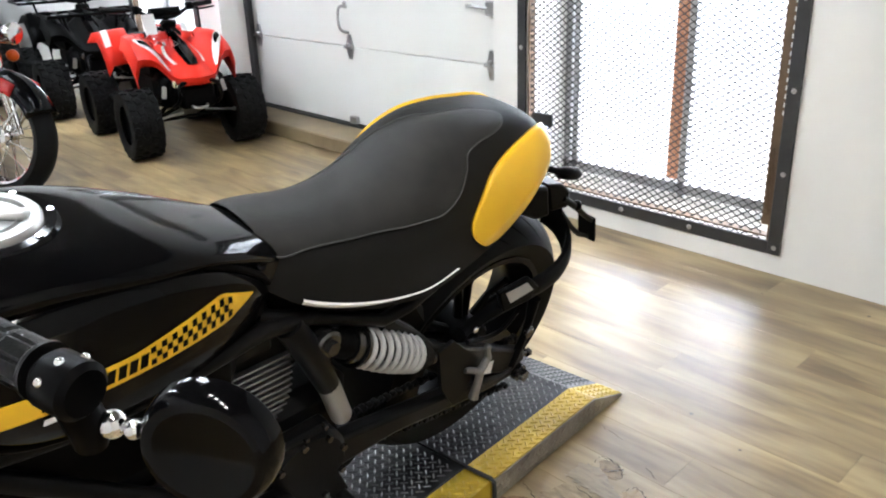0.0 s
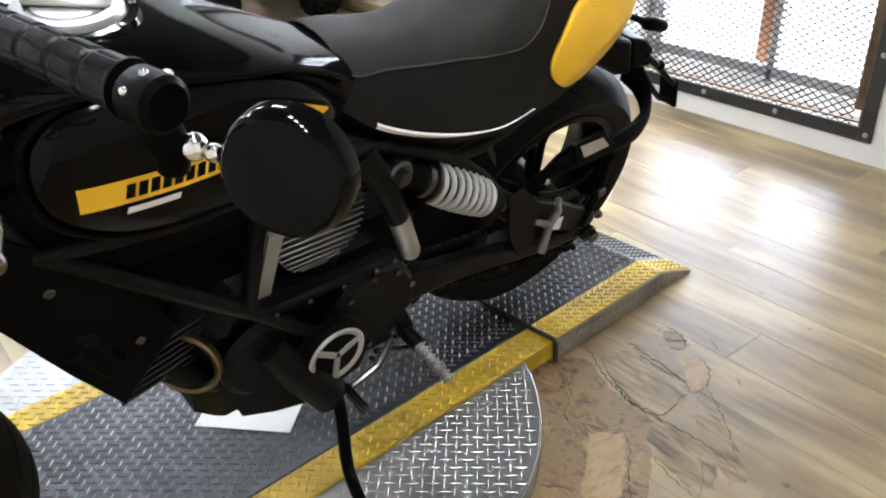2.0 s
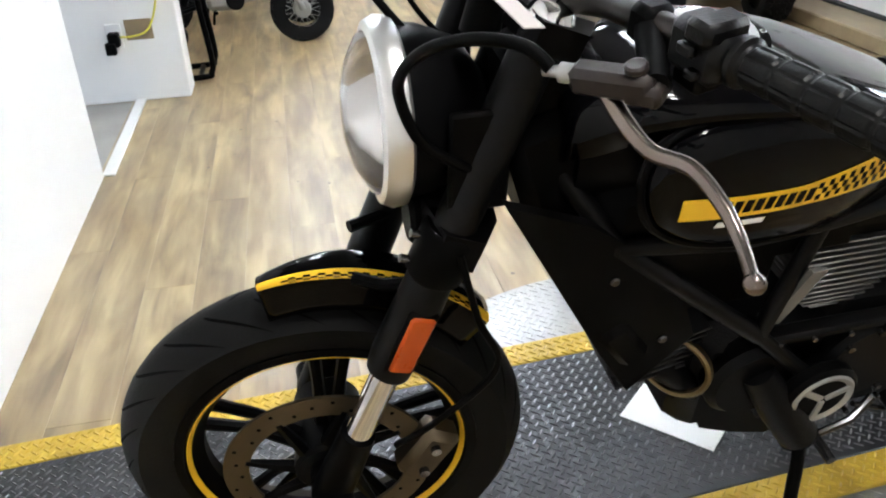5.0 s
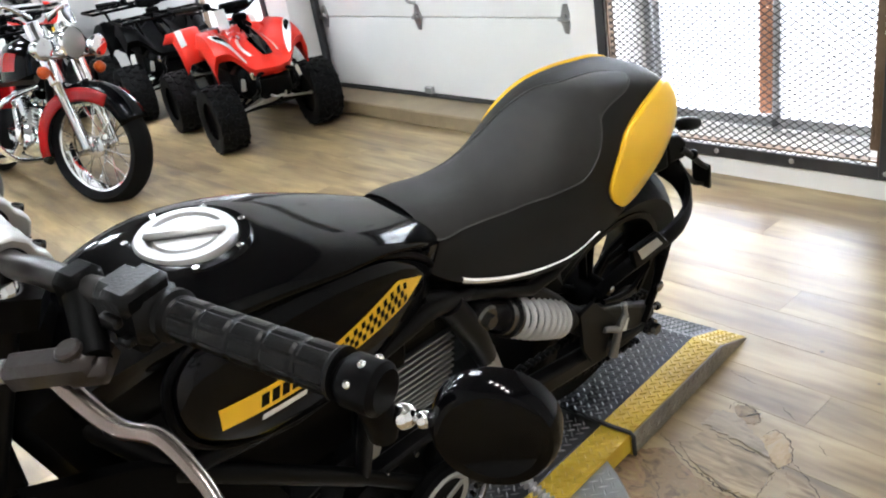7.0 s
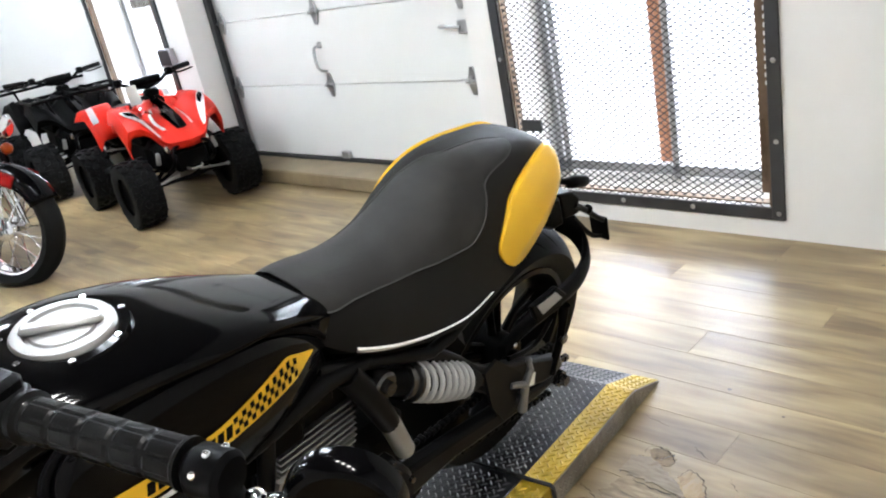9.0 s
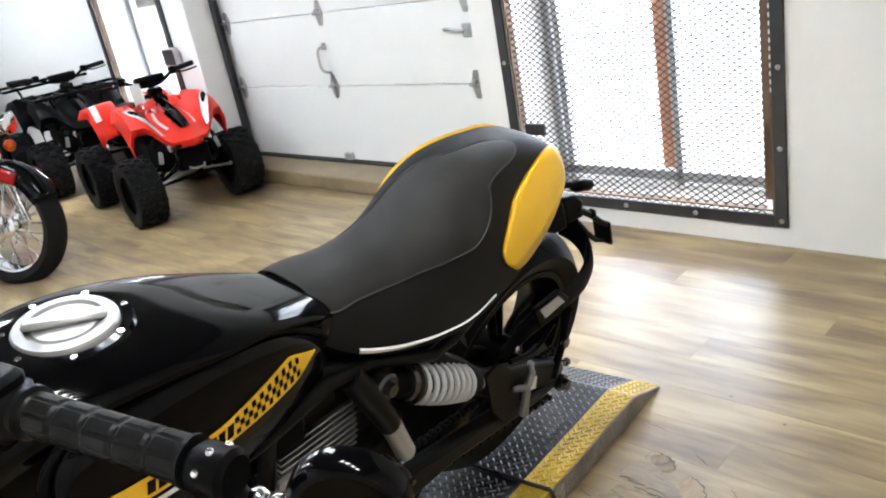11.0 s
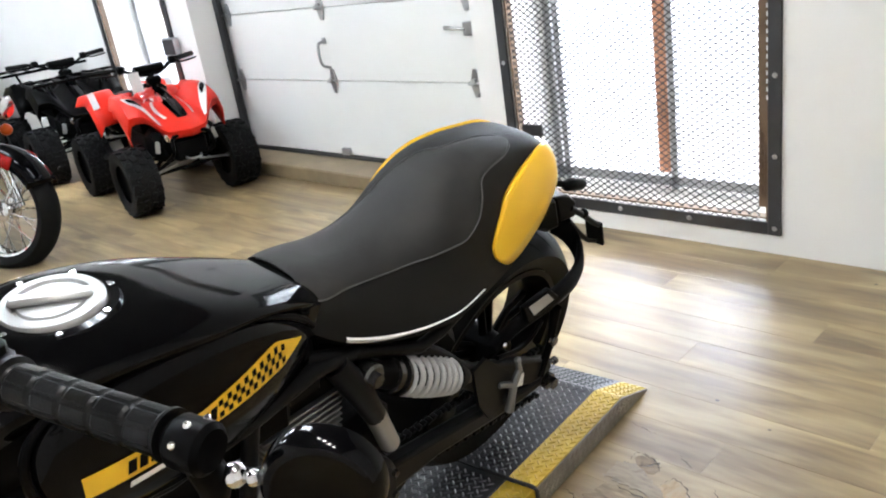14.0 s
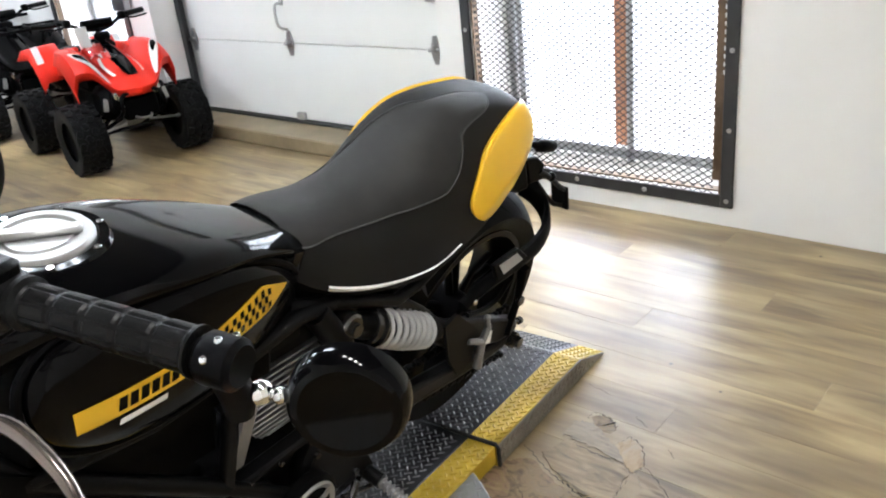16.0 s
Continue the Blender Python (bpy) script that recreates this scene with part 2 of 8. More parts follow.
M = {
    "wall": mat("white_wall_paint", (0.80, 0.79, 0.77), 0.6, var=0.03, scale=2, bump=0.12, bscale=90),
    "ceiling": mat("ceiling_paint", (0.16, 0.155, 0.145), 0.8, var=0.04, scale=2),
    "door": mat("door_panel_white", (0.78, 0.78, 0.76), 0.42, var=0.04, scale=3, bump=0.15, bscale=300),
    "concrete": mat("concrete", (0.34, 0.32, 0.29), 0.75, var=0.25, scale=5, bump=0.4, bscale=70),
    "ledge": mat("worn_tan_ledge", (0.235, 0.18, 0.105), 0.45, var=0.45, scale=7, bump=0.2, bscale=60),
    "outside": mat("pale_outdoor_concrete", (0.55, 0.54, 0.52), 0.8, var=0.15, scale=3, bump=0.3),
    "floor": wood_floor(),
    "joint": mat("floor_joint", (0.17, 0.125, 0.068), 0.8, var=0.2, scale=9),
    "iron": mat("dark_angle_iron", (0.055, 0.055, 0.058), 0.5, metal=0.6, var=0.3, scale=14, bump=0.25),
    "tear": mat("dark_tear_edge", (0.028, 0.020, 0.012), 0.8, var=0.3, scale=20),
    "rust": mat("rusty_steel", (0.135, 0.088, 0.052), 0.65, metal=0.2, var=0.5, scale=18, bump=0.3),
    "mesh": mat("expanded_steel", (0.032, 0.032, 0.033), 0.5, metal=0.3, var=0.25, scale=12),
    "bolt": mat("zinc_bolt", (0.5, 0.5, 0.5), 0.35, metal=0.9, var=0.15),
    "post": mat("rust_brown_post", (0.36, 0.16, 0.085), 0.7, var=0.25, scale=6, bump=0.3),
    "alu": mat("window_frame_grey", (0.4, 0.4, 0.41), 0.45, metal=0.5, var=0.1),
    "galv": mat("galvanised_steel", (0.45, 0.45, 0.45), 0.4, metal=0.9, var=0.2, scale=20),
    "seal": mat("black_rubber_seal", (0.02, 0.02, 0.02), 0.7, var=0.3),
    "gloss": mat("gloss_black_paint", (0.0015, 0.0015, 0.0018), 0.08, var=0.2, rvar=0.03, spec=0.13),
    "satin": mat("satin_black_paint", (0.0022, 0.0022, 0.0024), 0.36, var=0.25, scale=10, rvar=0.06, spec=0.05),
    "arm": mat("black_frame_paint", (0.0038, 0.0038, 0.004), 0.38, var=0.25, scale=10, rvar=0.06, spec=0.12),
    "plastic": mat("black_plastic", (0.002, 0.002, 0.002), 0.48, var=0.25, scale=12, bump=0.15, bscale=400, spec=0.045),
    "engine": mat("dark_engine_casting", (0.004, 0.004, 0.0042), 0.40, var=0.3, scale=15, bump=0.3, bscale=300, spec=0.09),
    "rubber": mat("tyre_rubber", (0.0065, 0.0065, 0.0066), 0.58, var=0.25, scale=16, bump=0.2, bscale=250, spec=0.10),
    "groove": mat("tyre_groove", (0.002, 0.002, 0.002), 0.85, var=0.2, spec=0.05),
    "grip": mat("grip_rubber", (0.004, 0.004, 0.004), 0.34, var=0.3, scale=30, bump=0.2, bscale=350, spec=0.15),
    "leather": mat("seat_vinyl", (0.0105, 0.0103, 0.0100), 0.5, var=0.18, scale=9, bump=0.45, bscale=700, spec=0.10),
    "leather_top": mat("seat_insert_vinyl", (0.027, 0.0263, 0.0255), 0.50, var=0.5, scale=22, bump=0.5, bscale=650, spec=0.18),
    "thread": mat("grey_thread", (0.055, 0.055, 0.055), 0.7, var=0.2),
    "yellow": mat("yellow_paint", (0.85, 0.50, 0.018), 0.30, var=0.04, scale=5, rvar=0.015),
    "deckyellow": mat("worn_yellow_safety_paint", (0.50, 0.335, 0.022), 0.46, var=0.55, scale=9, bump=0.25, bscale=80),
    "lever": mat("bronze_lever_metal", (0.21, 0.175, 0.155), 0.24, metal=0.9, var=0.08, scale=8, rvar=0.03),
    "rimbright": mat("bright_brushed_rim", (0.80, 0.80, 0.79), 0.30, metal=0.9, var=0.05, scale=9),
    "white": mat("white_trim", (0.8, 0.8, 0.79), 0.35, var=0.05),
    "tagpaper": mat("off_white_tag_paper", (0.47, 0.43, 0.41), 0.7, var=0.1, scale=30),
    "paper": mat("white_paper", (0.82, 0.82, 0.80), 0.6, var=0.05),
    "silver": mat("cast_aluminium", (0.42, 0.42, 0.41), 0.48, metal=0.85, var=0.12, scale=18, bump=0.15),
    "fin": mat("cylinder_fin_aluminium", (0.24, 0.24, 0.24), 0.42, metal=0.8, var=0.15, scale=20),
    "fin_dark": mat("dark_fin_casting", (0.030, 0.030, 0.031), 0.45, metal=0.5, var=0.2, scale=20),
    "spring": mat("pale_grey_spring", (0.40, 0.40, 0.39), 0.4, var=0.12, scale=20),
    "chrome": mat("chrome", (0.75, 0.75, 0.75), 0.08, metal=1.0, var=0.05, rvar=0.03),
    "darkchrome": mat("dark_anodised_bar", (0.095, 0.092, 0.090), 0.22, metal=0.9, var=0.06, scale=8, rvar=0.03),
    "bar": mat("dark_handlebar_steel", (0.020, 0.017, 0.015), 0.30, metal=0.6, var=0.08, scale=8, rvar=0.03),
    "bronze": mat("brake_disc_steel", (0.11, 0.088, 0.058), 0.40, metal=0.9, var=0.3, scale=16),
    "copper": mat("heat_tinted_header", (0.20, 0.15, 0.08), 0.42, metal=0.9, var=0.35, scale=14),
    "orange": mat("amber_reflector", (0.42, 0.062, 0.003), 0.28, var=0.08, spec=0.25),
    "steel": mat("diamond_plate_steel", (0.37, 0.365, 0.355), 0.38, metal=0.9, var=0.4, scale=9, bump=0.2, bscale=160),
    "darksteel": mat("dark_diamond_plate", (0.052, 0.052, 0.055), 0.34, metal=0.6, var=0.45, scale=5, bump=0.25, bscale=160, spec=0.25),
    "sidesteel": mat("brownish_plate_edge", (0.25, 0.225, 0.19), 0.45, metal=0.7, var=0.55, scale=11, bump=0.2, bscale=160),
    "lug": mat("worn_bright_lug", (0.13, 0.131, 0.135), 0.32, metal=0.8, var=0.45, scale=7),
    "perch": mat("dull_grey_brown_casting", (0.026, 0.020, 0.018), 0.36, metal=0.4, var=0.2, scale=20, bump=0.2),
    "red": mat("red_plastic", (0.70, 0.026, 0.012), 0.38, var=0.08, spec=0.22),
    "darkred": mat("deep_red_paint", (0.26, 0.004, 0.004), 0.16, var=0.08, coat=0.1, spec=0.3),
    "green": mat("green_plastic", (0.05, 0.45, 0.03), 0.3, var=0.08, coat=0.3),
    "blue": mat("blue_plastic", (0.03, 0.06, 0.42), 0.3, var=0.08, coat=0.3),
    "orangep": mat("orange_plastic", (0.8, 0.17, 0.02), 0.3, var=0.08, coat=0.3),
    "plate": mat("white_plastic", (0.78, 0.78, 0.77), 0.3, var=0.05, coat=0.3),
    "lens": glass("clear_lens"),
    "screen": glass("clear_windscreen"),
    "mirror": mat("mirror_glass", (0.85, 0.85, 0.86), 0.03, metal=1.0, var=0.01, rvar=0.01),
    "wire": mat("yellow_cable", (0.62, 0.55, 0.05), 0.5, var=0.1),
    "tube": glow("ceiling_tube_light", (0.93, 0.97, 1.0), 30.0),
    "patch": worn_layer("torn_vinyl_layer", [(0.32, (0.085, 0.058, 0.030)), (0.44, (0.20, 0.142, 0.072)), (0.54, (0.27, 0.200, 0.110)), (0.68, (0.37, 0.28, 0.155))], 0.32, (0.9, 3.6, 1.0)),
    "glue_dark": worn_layer("rust_brown_adhesive", [(0.30, (0.075, 0.048, 0.022)), (0.42, (0.165, 0.108, 0.048)), (0.52, (0.235, 0.160, 0.074)), (0.64, (0.21, 0.150, 0.078)), (0.74, (0.30, 0.218, 0.118))], 0.42, (3.2, 3.6, 1.0)),
    "glue_pale": worn_layer("pale_backing_layer", [(0.30, (0.20, 0.125, 0.055)), (0.45, (0.31, 0.210, 0.095)), (0.58, (0.365, 0.262, 0.132)), (0.72, (0.34, 0.26, 0.15))], 0.40, (6.0, 2.0, 1.0)),
    "patch_grey": worn_layer("torn_grey_vinyl_layer", [(0.30, (0.12, 0.092, 0.06)), (0.45, (0.225, 0.175, 0.11)), (0.56, (0.28, 0.222, 0.145)), (0.70, (0.19, 0.14, 0.08))], 0.30, (1.2, 4.0, 1.0)),
    "glue": worn_layer("old_brown_adhesive", [(0.30, (0.075, 0.050, 0.026)), (0.42, (0.19, 0.120, 0.058)), (0.50, (0.25, 0.158, 0.098)), (0.58, (0.24, 0.175, 0.070)), (0.72, (0.33, 0.255, 0.15))], 0.40, (2.6, 5.0, 1.0)),
    "bulb": glow("spot_lamp", (1.0, 0.95, 0.88), 62.0),
    "pane": glass("window_pane"),
    "backdrop": glow("bright_sky_haze", (0.91, 0.96, 1.0), 6.5),
}


# ---- geometry ----
class Geo:
    """Collects vertices and faces for one mesh."""

    def __init__(self):
        self.v, self.f = [], []

    def add(self, verts, faces):
        o = len(self.v)
        self.v += [tuple(p) for p in verts]
        self.f += [tuple(i + o for i in q) for q in faces]
        return self

    def grid(self, rows, closed_u=False, closed_v=False, caps=False):
        nu, nv = len(rows), len(rows[0])
        vs = [p for r in rows for p in r]
        fs = []
        for i in range(nu if closed_u else nu - 1):
            for j in range(nv if closed_v else nv - 1):
                a, b = i, (i + 1) % nu
                c, d = j, (j + 1) % nv
                fs.append((a * nv + c, b * nv + c, b * nv + d, a * nv + d))
        if caps:
            fs.append(tuple(range(nv))[::-1])
            fs.append(tuple((nu - 1) * nv + j for j in range(nv)))
        return self.add(vs, fs)

    def box(self, c, s, m=None, b=0.0):
        hx, hy, hz = s[0] / 2, s[1] / 2, s[2] / 2
        b = min(b, hx * 0.9, hy * 0.9, hz * 0.9)
        m = m or Matrix.Identity(4)
        c = Vector(c)
        P = lambda x, y, z: tuple(c + (m.to_3x3() @ Vector((x, y, z))))
        if b <= 0:
            vs = [P(x * hx, y * hy, z * hz) for x in (-1, 1) for y in (-1, 1) for z in (-1, 1)]
            return self.add(vs, [(0, 1, 3, 2), (4, 6, 7, 5), (0, 4, 5, 1), (2, 3, 7, 6), (0, 2, 6, 4), (1, 5, 7, 3)])
        vs, idx = [], {}
        for x in (-1, 1):
            for y in (-1, 1):
                for z in (-1, 1):
                    for a in range(3):
                        q = [x * (hx - b), y * (hy - b), z * (hz - b)]
                        q[a] = (x * hx, y * hy, z * hz)[a]
                        idx[x, y, z, a] = len(vs)
                        vs.append(P(*q))
        fs = []
        S = (-1, 1)
        for s1 in S:
            fs.append([idx[s1, y, z, 0] for y, z in ((-1, -1), (1, -1), (1, 1), (-1, 1))])
            fs.append([idx[x, s1, z, 1] for x, z in ((-1, -1), (1, -1), (1, 1), (-1, 1))])
            fs.append([idx[x, y, s1, 2] for x, y in ((-1, -1), (1, -1), (1, 1), (-1, 1))])
            for s2 in S:
                fs.append([idx[s1, s2, -1, 0], idx[s1, s2, 1, 0], idx[s1, s2, 1, 1], idx[s1, s2, -1, 1]])
                fs.append([idx[s1, -1, s2, 0], idx[s1, 1, s2, 0], idx[s1, 1, s2, 2], idx[s1, -1, s2, 2]])
                fs.append([idx[-1, s1, s2, 1], idx[1, s1, s2, 1], idx[1, s1, s2, 2], idx[-1, s1, s2, 2]])
                for s3 in S:
                    fs.append([idx[s1, s2, s3, 0], idx[s1, s2, s3, 1], idx[s1, s2, s3, 2]])
        return self.add(vs, fs)

    def tube(self, pts, r, n=10, closed=False):
        pts = [Vector(p) for p in pts]
        N = len(pts)
        rows, prev = [], None
        for i, p in enumerate(pts):
            d = (pts[(i + 1) % N] - pts[i - 1]) if closed else (pts[min(i + 1, N - 1)] - pts[max(i - 1, 0)])
            d.normalize()
            if prev is None:
                u = d.orthogonal().normalized()
            else:
                u = (prev - d * prev.dot(d))
                u = u.normalized() if u.length > 1e-6 else d.orthogonal().normalized()
            prev = u
            w = d.cross(u)
            rr = r[i] if isinstance(r, (list, tuple)) else r
            rows.append([p + (u * math.cos(a) + w * math.sin(a)) * rr for a in (2 * math.pi * j / n for j in range(n))])
        return self.grid(rows, closed_u=closed, closed_v=True, caps=not closed)

    def lathe(self, prof, o, axis, n=32, closed=False, a0=0.0, a1=None):
        """prof: (radius, along the axis)."""
        o, d = Vector(o), Vector(axis).normalized()
        u = d.orthogonal().normalized()
        if abs(d.y) > 0.9:
            u = Vector((1, 0, 0))
        w = d.cross(u)
        full = a1 is None
        K = n if full else n + 1
        rows = []
        for j in range(K):
            a = 2 * math.pi * j / n if full else a0 + (a1 - a0) * j / n
            e = u * math.cos(a) + w * math.sin(a)
            rows.append([o + e * r + d * h for r, h in prof])
        return self.grid(rows, closed_u=full, closed_v=closed)

    def disc(self, o, axis, r, h, n=24, b=0.0):
        b = min(b, h / 2.2, r / 2)
        return self.lathe([(0.0, -h / 2), (r - b, -h / 2), (r, -h / 2 + b), (r, h / 2 - b), (r - b, h / 2), (0.0, h / 2)], o, axis, n)

    def ball(self, c, r, n=12, s=(1, 1, 1)):
        rows = []
        for i in range(n + 1):
            th = math.pi * i / n
            rows.append([(c[0] + r * s[0] * math.sin(th) * math.cos(p), c[1] + r * s[1] * math.sin(th) * math.sin(p), c[2] + r * s[2] * math.cos(th))
                         for p in (2 * math.pi * j / (n * 2) for j in range(n * 2))])
        return self.grid(rows, closed_v=True)

    def prism(self, poly, axis, lo, hi):
        """poly: outline in the two other axes, in order; stretched along axis."""
        def at(p, h):
            return (h, p[0], p[1]) if axis == "x" else (p[0], h, p[1]) if axis == "y" else (p[0], p[1], h)
        n = len(poly)
        vs = [at(p, lo) for p in poly] + [at(p, hi) for p in poly]
        fs = [tuple(range(n)), tuple(range(n, 2 * n))] + [(i, (i + 1) % n, n + (i + 1) % n, n + i) for i in range(n)]
        return self.add(vs, fs)

    def moved(self, m):
        self.v = [tuple(m @ Vector(p)) for p in self.v]
        return self


def spline(pts, n=8):
    """A smooth line through the points."""
    P = [Vector(p) for p in pts]
    out = []
    for i in range(len(P) - 1):
        a, b, c, d = P[max(i - 1, 0)], P[i], P[i + 1], P[min(i + 2, len(P) - 1)]
        for j in range(n):
            t = j / n
            out.append(0.5 * ((2 * b) + (c - a) * t + (2 * a - 5 * b + 4 * c - d) * t * t + (3 * b - a - 3 * c + d) * t ** 3))
    return out + [P[-1]]


def lerp(table, x):
    """Smooth reading of a table of (x, values...) in falling or rising x."""
    t = sorted(table)
    xs = [r[0] for r in t]
    res = []
    for k in range(1, len(t[0])):
        ys = [r[k] for r in t]
        if x <= xs[0]:
            res.append(ys[0])
            continue
        if x >= xs[-1]:
            res.append(ys[-1])
            continue
        i = max(j for j in range(len(xs) - 1) if xs[j] <= x)
        h = xs[i + 1] - xs[i]
        m = []
        for j in (i, i + 1):
            a, b = max(j - 1, 0), min(j + 1, len(xs) - 1)
            m.append((ys[b] - ys[a]) / (xs[b] - xs[a]))
        u = (x - xs[i]) / h
        res.append((2 * u ** 3 - 3 * u * u + 1) * ys[i] + (u ** 3 - 2 * u * u + u) * h * m[0] + (-2 * u ** 3 + 3 * u * u) * ys[i + 1] + (u ** 3 - u * u) * h * m[1])
    return res


def mesh_of(name, geo, material, flat=False, angle=38):
    me = bpy.data.meshes.new(name)
    me.from_pydata(geo.v, [], geo.f)
    bm = bmesh.new()
    bm.from_mesh(me)
    bmesh.ops.remove_doubles(bm, verts=bm.verts, dist=1e-5)
    bmesh.ops.recalc_face_normals(bm, faces=bm.faces)
    bm.to_mesh(me)
    bm.free()
    if not flat:
        me.polygons.foreach_set("use_smooth", [True] * len(me.polygons))
        me.set_sharp_from_angle(angle=radians(angle))
    me.materials.append(material)
    return me


def part(name, geo, material, parent=None, label="", kind="", flat=False, angle=38):
    ob = new(name, mesh_of(name, geo, material, flat, angle))
    if parent is not None:
        ob.parent = parent
    return tagged(ob, label, kind=kind)


def thing(name, label, category, m=None, group=""):
    ob = new(name)
    ob.empty_display_size = 0.1
    if m is not None:
        ob.matrix_world = m
    return tagged(ob, label, category, group)


def structure(name, geo, material, label, flat=True):
    return tagged(part(name, geo, material, flat=flat), label, name.split("_")[0], kind="structure")


# ---- the room ----
WY = 1.25          # inner face of the window wall
WT = 0.36          # its thickness
X0, X1 = -10.5, 3.0
CEIL = 3.1
DOOR_X0, DOOR_X1, DOOR_Y = -3.92, -1.36, 1.50
WIN = (-1.160, 0.061, 0.10, 2.15)      # grated opening by the bike
WIN2 = (-5.30, -4.25, 0.10, 2.15)


def wall_with_holes(x0, x1, z1, holes):
    g, x = Geo(), x0
    for a, b, lo, hi in sorted(holes):
        g.box(((x + a) / 2, WY + WT / 2, z1 / 2), (a - x, WT, z1))
        if lo > 0:
            g.box(((a + b) / 2, WY + WT / 2, lo / 2), (b - a, WT, lo))
        g.box(((a + b) / 2, WY + WT / 2, (hi + z1) / 2), (b - a, WT, z1 - hi))
        x = b
    return g.box(((x + x1) / 2, WY + WT / 2, z1 / 2), (x1 - x, WT, z1))


structure("wall_north", wall_with_holes(X0, X1, CEIL, [WIN, (DOOR_X0, DOOR_X1, 0, 2.4), WIN2]), M["wall"], "white painted wall with grated windows and a garage door")
structure("wall_east", Geo().box((X1 + 0.1, -0.8, CEIL / 2), (0.2, 5.6, CEIL)), M["wall"], "plain white painted wall")
structure("wall_west", Geo().box((X0 - 0.1, -1.2, CEIL / 2), (0.2, 6.4, CEIL)), M["wall"], "plain white painted far wall")
structure("wall_south", Geo().box((0.5, -2.78, CEIL / 2), (5.0, 0.2, CEIL)), M["wall"], "white painted wall beside a doorway")
structure("wall_back", Geo().box((-6.85, -3.75, CEIL / 2), (7.5, 0.2, CEIL)), M["wall"], "white painted wall behind the small dirt bikes")
structure("wall_hall", Geo().box((-2.5, -4.2, CEIL / 2), (1.6, 0.2, CEIL)), M["wall"], "plain white end wall of the passage")
structure("wall_partition", Geo().box((-3.10, -3.28, CEIL / 2), (0.2, 1.74, CEIL), b=0.006), M["wall"], "white partition wall with a cable and an outlet on it")
structure("ceiling", Geo().box(((X0 + X1) / 2, -1.2, CEIL + 0.05), (X1 - X0 + 0.4, 6.6, 0.1)), M["ceiling"], "plain dull painted ceiling")
structure("floor", Geo().box(((X0 + X1) / 2, -1.35, -0.106), (X1 - X0 + 0.2, 5.9, 0.2)), M["joint"], "dark underlay beneath worn wood-look vinyl planks")
structure("ground", Geo().box((0, 20, -0.16), (160, 37.1, 0.12)), M["outside"], "pale concrete ground outside the windows")
structure("backdrop", Geo().box((-2, 16, 4.0), (60, 0.1, 9.0)), M["backdrop"], "bright overcast sky and haze beyond the windows")
structure("threshold_strip", Geo().box((-2.5, -2.66, 0.006), (1.0, 0.05, 0.012), b=0.003), M["white"], "white threshold strip on the floor of a doorway")
structure("ledge", Geo().box(((DOOR_X0 + DOOR_X1) / 2, (WY - 0.012 + 1.62) / 2, 0.045), (DOOR_X1 - DOOR_X0 - 0.004, 1.62 - WY + 0.012, 0.09), b=0.008), M["ledge"], "low worn tan curb under the garage door")


def garage_door():
    d = thing("garage_door", "closed white sectional garage door with grey hinges", "garage door", pose((DOOR_X0 + DOOR_X1) / 2, DOOR_Y, 0.09))
    w, h = DOOR_X1 - DOOR_X0, 0.49
    zs = [0.02, 0.505, 0.955, 1.40, 1.85, 2.30]
    for i in range(5):
        g = Geo().box((0, 0.03, (zs[i] + zs[i + 1]) / 2), (w + 0.06, 0.045, zs[i + 1] - zs[i] - 0.004), b=0.004)
        part("panel", g, M["door"], d)
    part("core", Geo().box((0, 0.062, 1.16), (w + 0.06, 0.014, 2.3)), M["door"], d, "plain back sheet of the door")
    part("bottom_seal", Geo().box((0, 0.012, 0.008), (w, 0.05, 0.03), b=0.008), M["seal"], d, "black rubber bottom seal")
    hinge_x = (-1.215, -0.17, 1.03)
    for z in zs[1:5]:
        for x in hinge_x:
            g = Geo().prism([(x - 0.035, z), (x - 0.012, z + 0.075), (x + 0.012, z + 0.075), (x + 0.035, z), (x + 0.012, z - 0.075), (x - 0.012, z - 0.075)], "y", -0.002, 0.009)
            g.tube([(x - 0.04, -0.008, z), (x + 0.04, -0.008, z)], 0.011, 10)
            g.box((x, -0.012, z + 0.012), (0.03, 0.02, 0.028), b=0.004)
            part("hinge", g, M["galv"], d, "grey steel hinge")
    lift = Geo().tube(spline([(-0.19, 0.005, 0.75), (-0.20, -0.04, 0.74), (-0.20, -0.05, 0.66), (-0.19, -0.04, 0.61), (-0.175, 0.005, 0.59)], 5), 0.009, 8)
    lift.box((-0.19, 0.0, 0.755), (0.03, 0.014, 0.04), b=0.004)
    part("lift_handle", lift, M["galv"], d, "grey steel lift handle")
    latch = Geo().box((1.045, -0.006, 0.79), (0.09, 0.025, 0.07), b=0.006).tube([(1.02, -0.02, 0.79), (0.91, -0.025, 0.80)], 0.008, 8)
    latch.box((0.90, -0.025, 0.802), (0.05, 0.014, 0.02), b=0.004)
    part("slide_latch", latch, M["galv"], d, "grey steel slide latch")
    part("bottom_bracket", Geo().box((-0.16, -0.012, 0.05), (0.07, 0.03, 0.045), b=0.004), M["galv"], d, "small dark steel bracket")
    for s in (-1, 1):
        x = s * (w / 2 - 0.012)
        g = Geo().box((x, -0.03, 1.15), (0.012, 0.06, 2.3)).box((x - s * 0.02, -0.055, 1.15), (0.04, 0.008, 2.3))
        part("track", g, M["iron"], d, "dark vertical steel track")
    return d


garage_door()


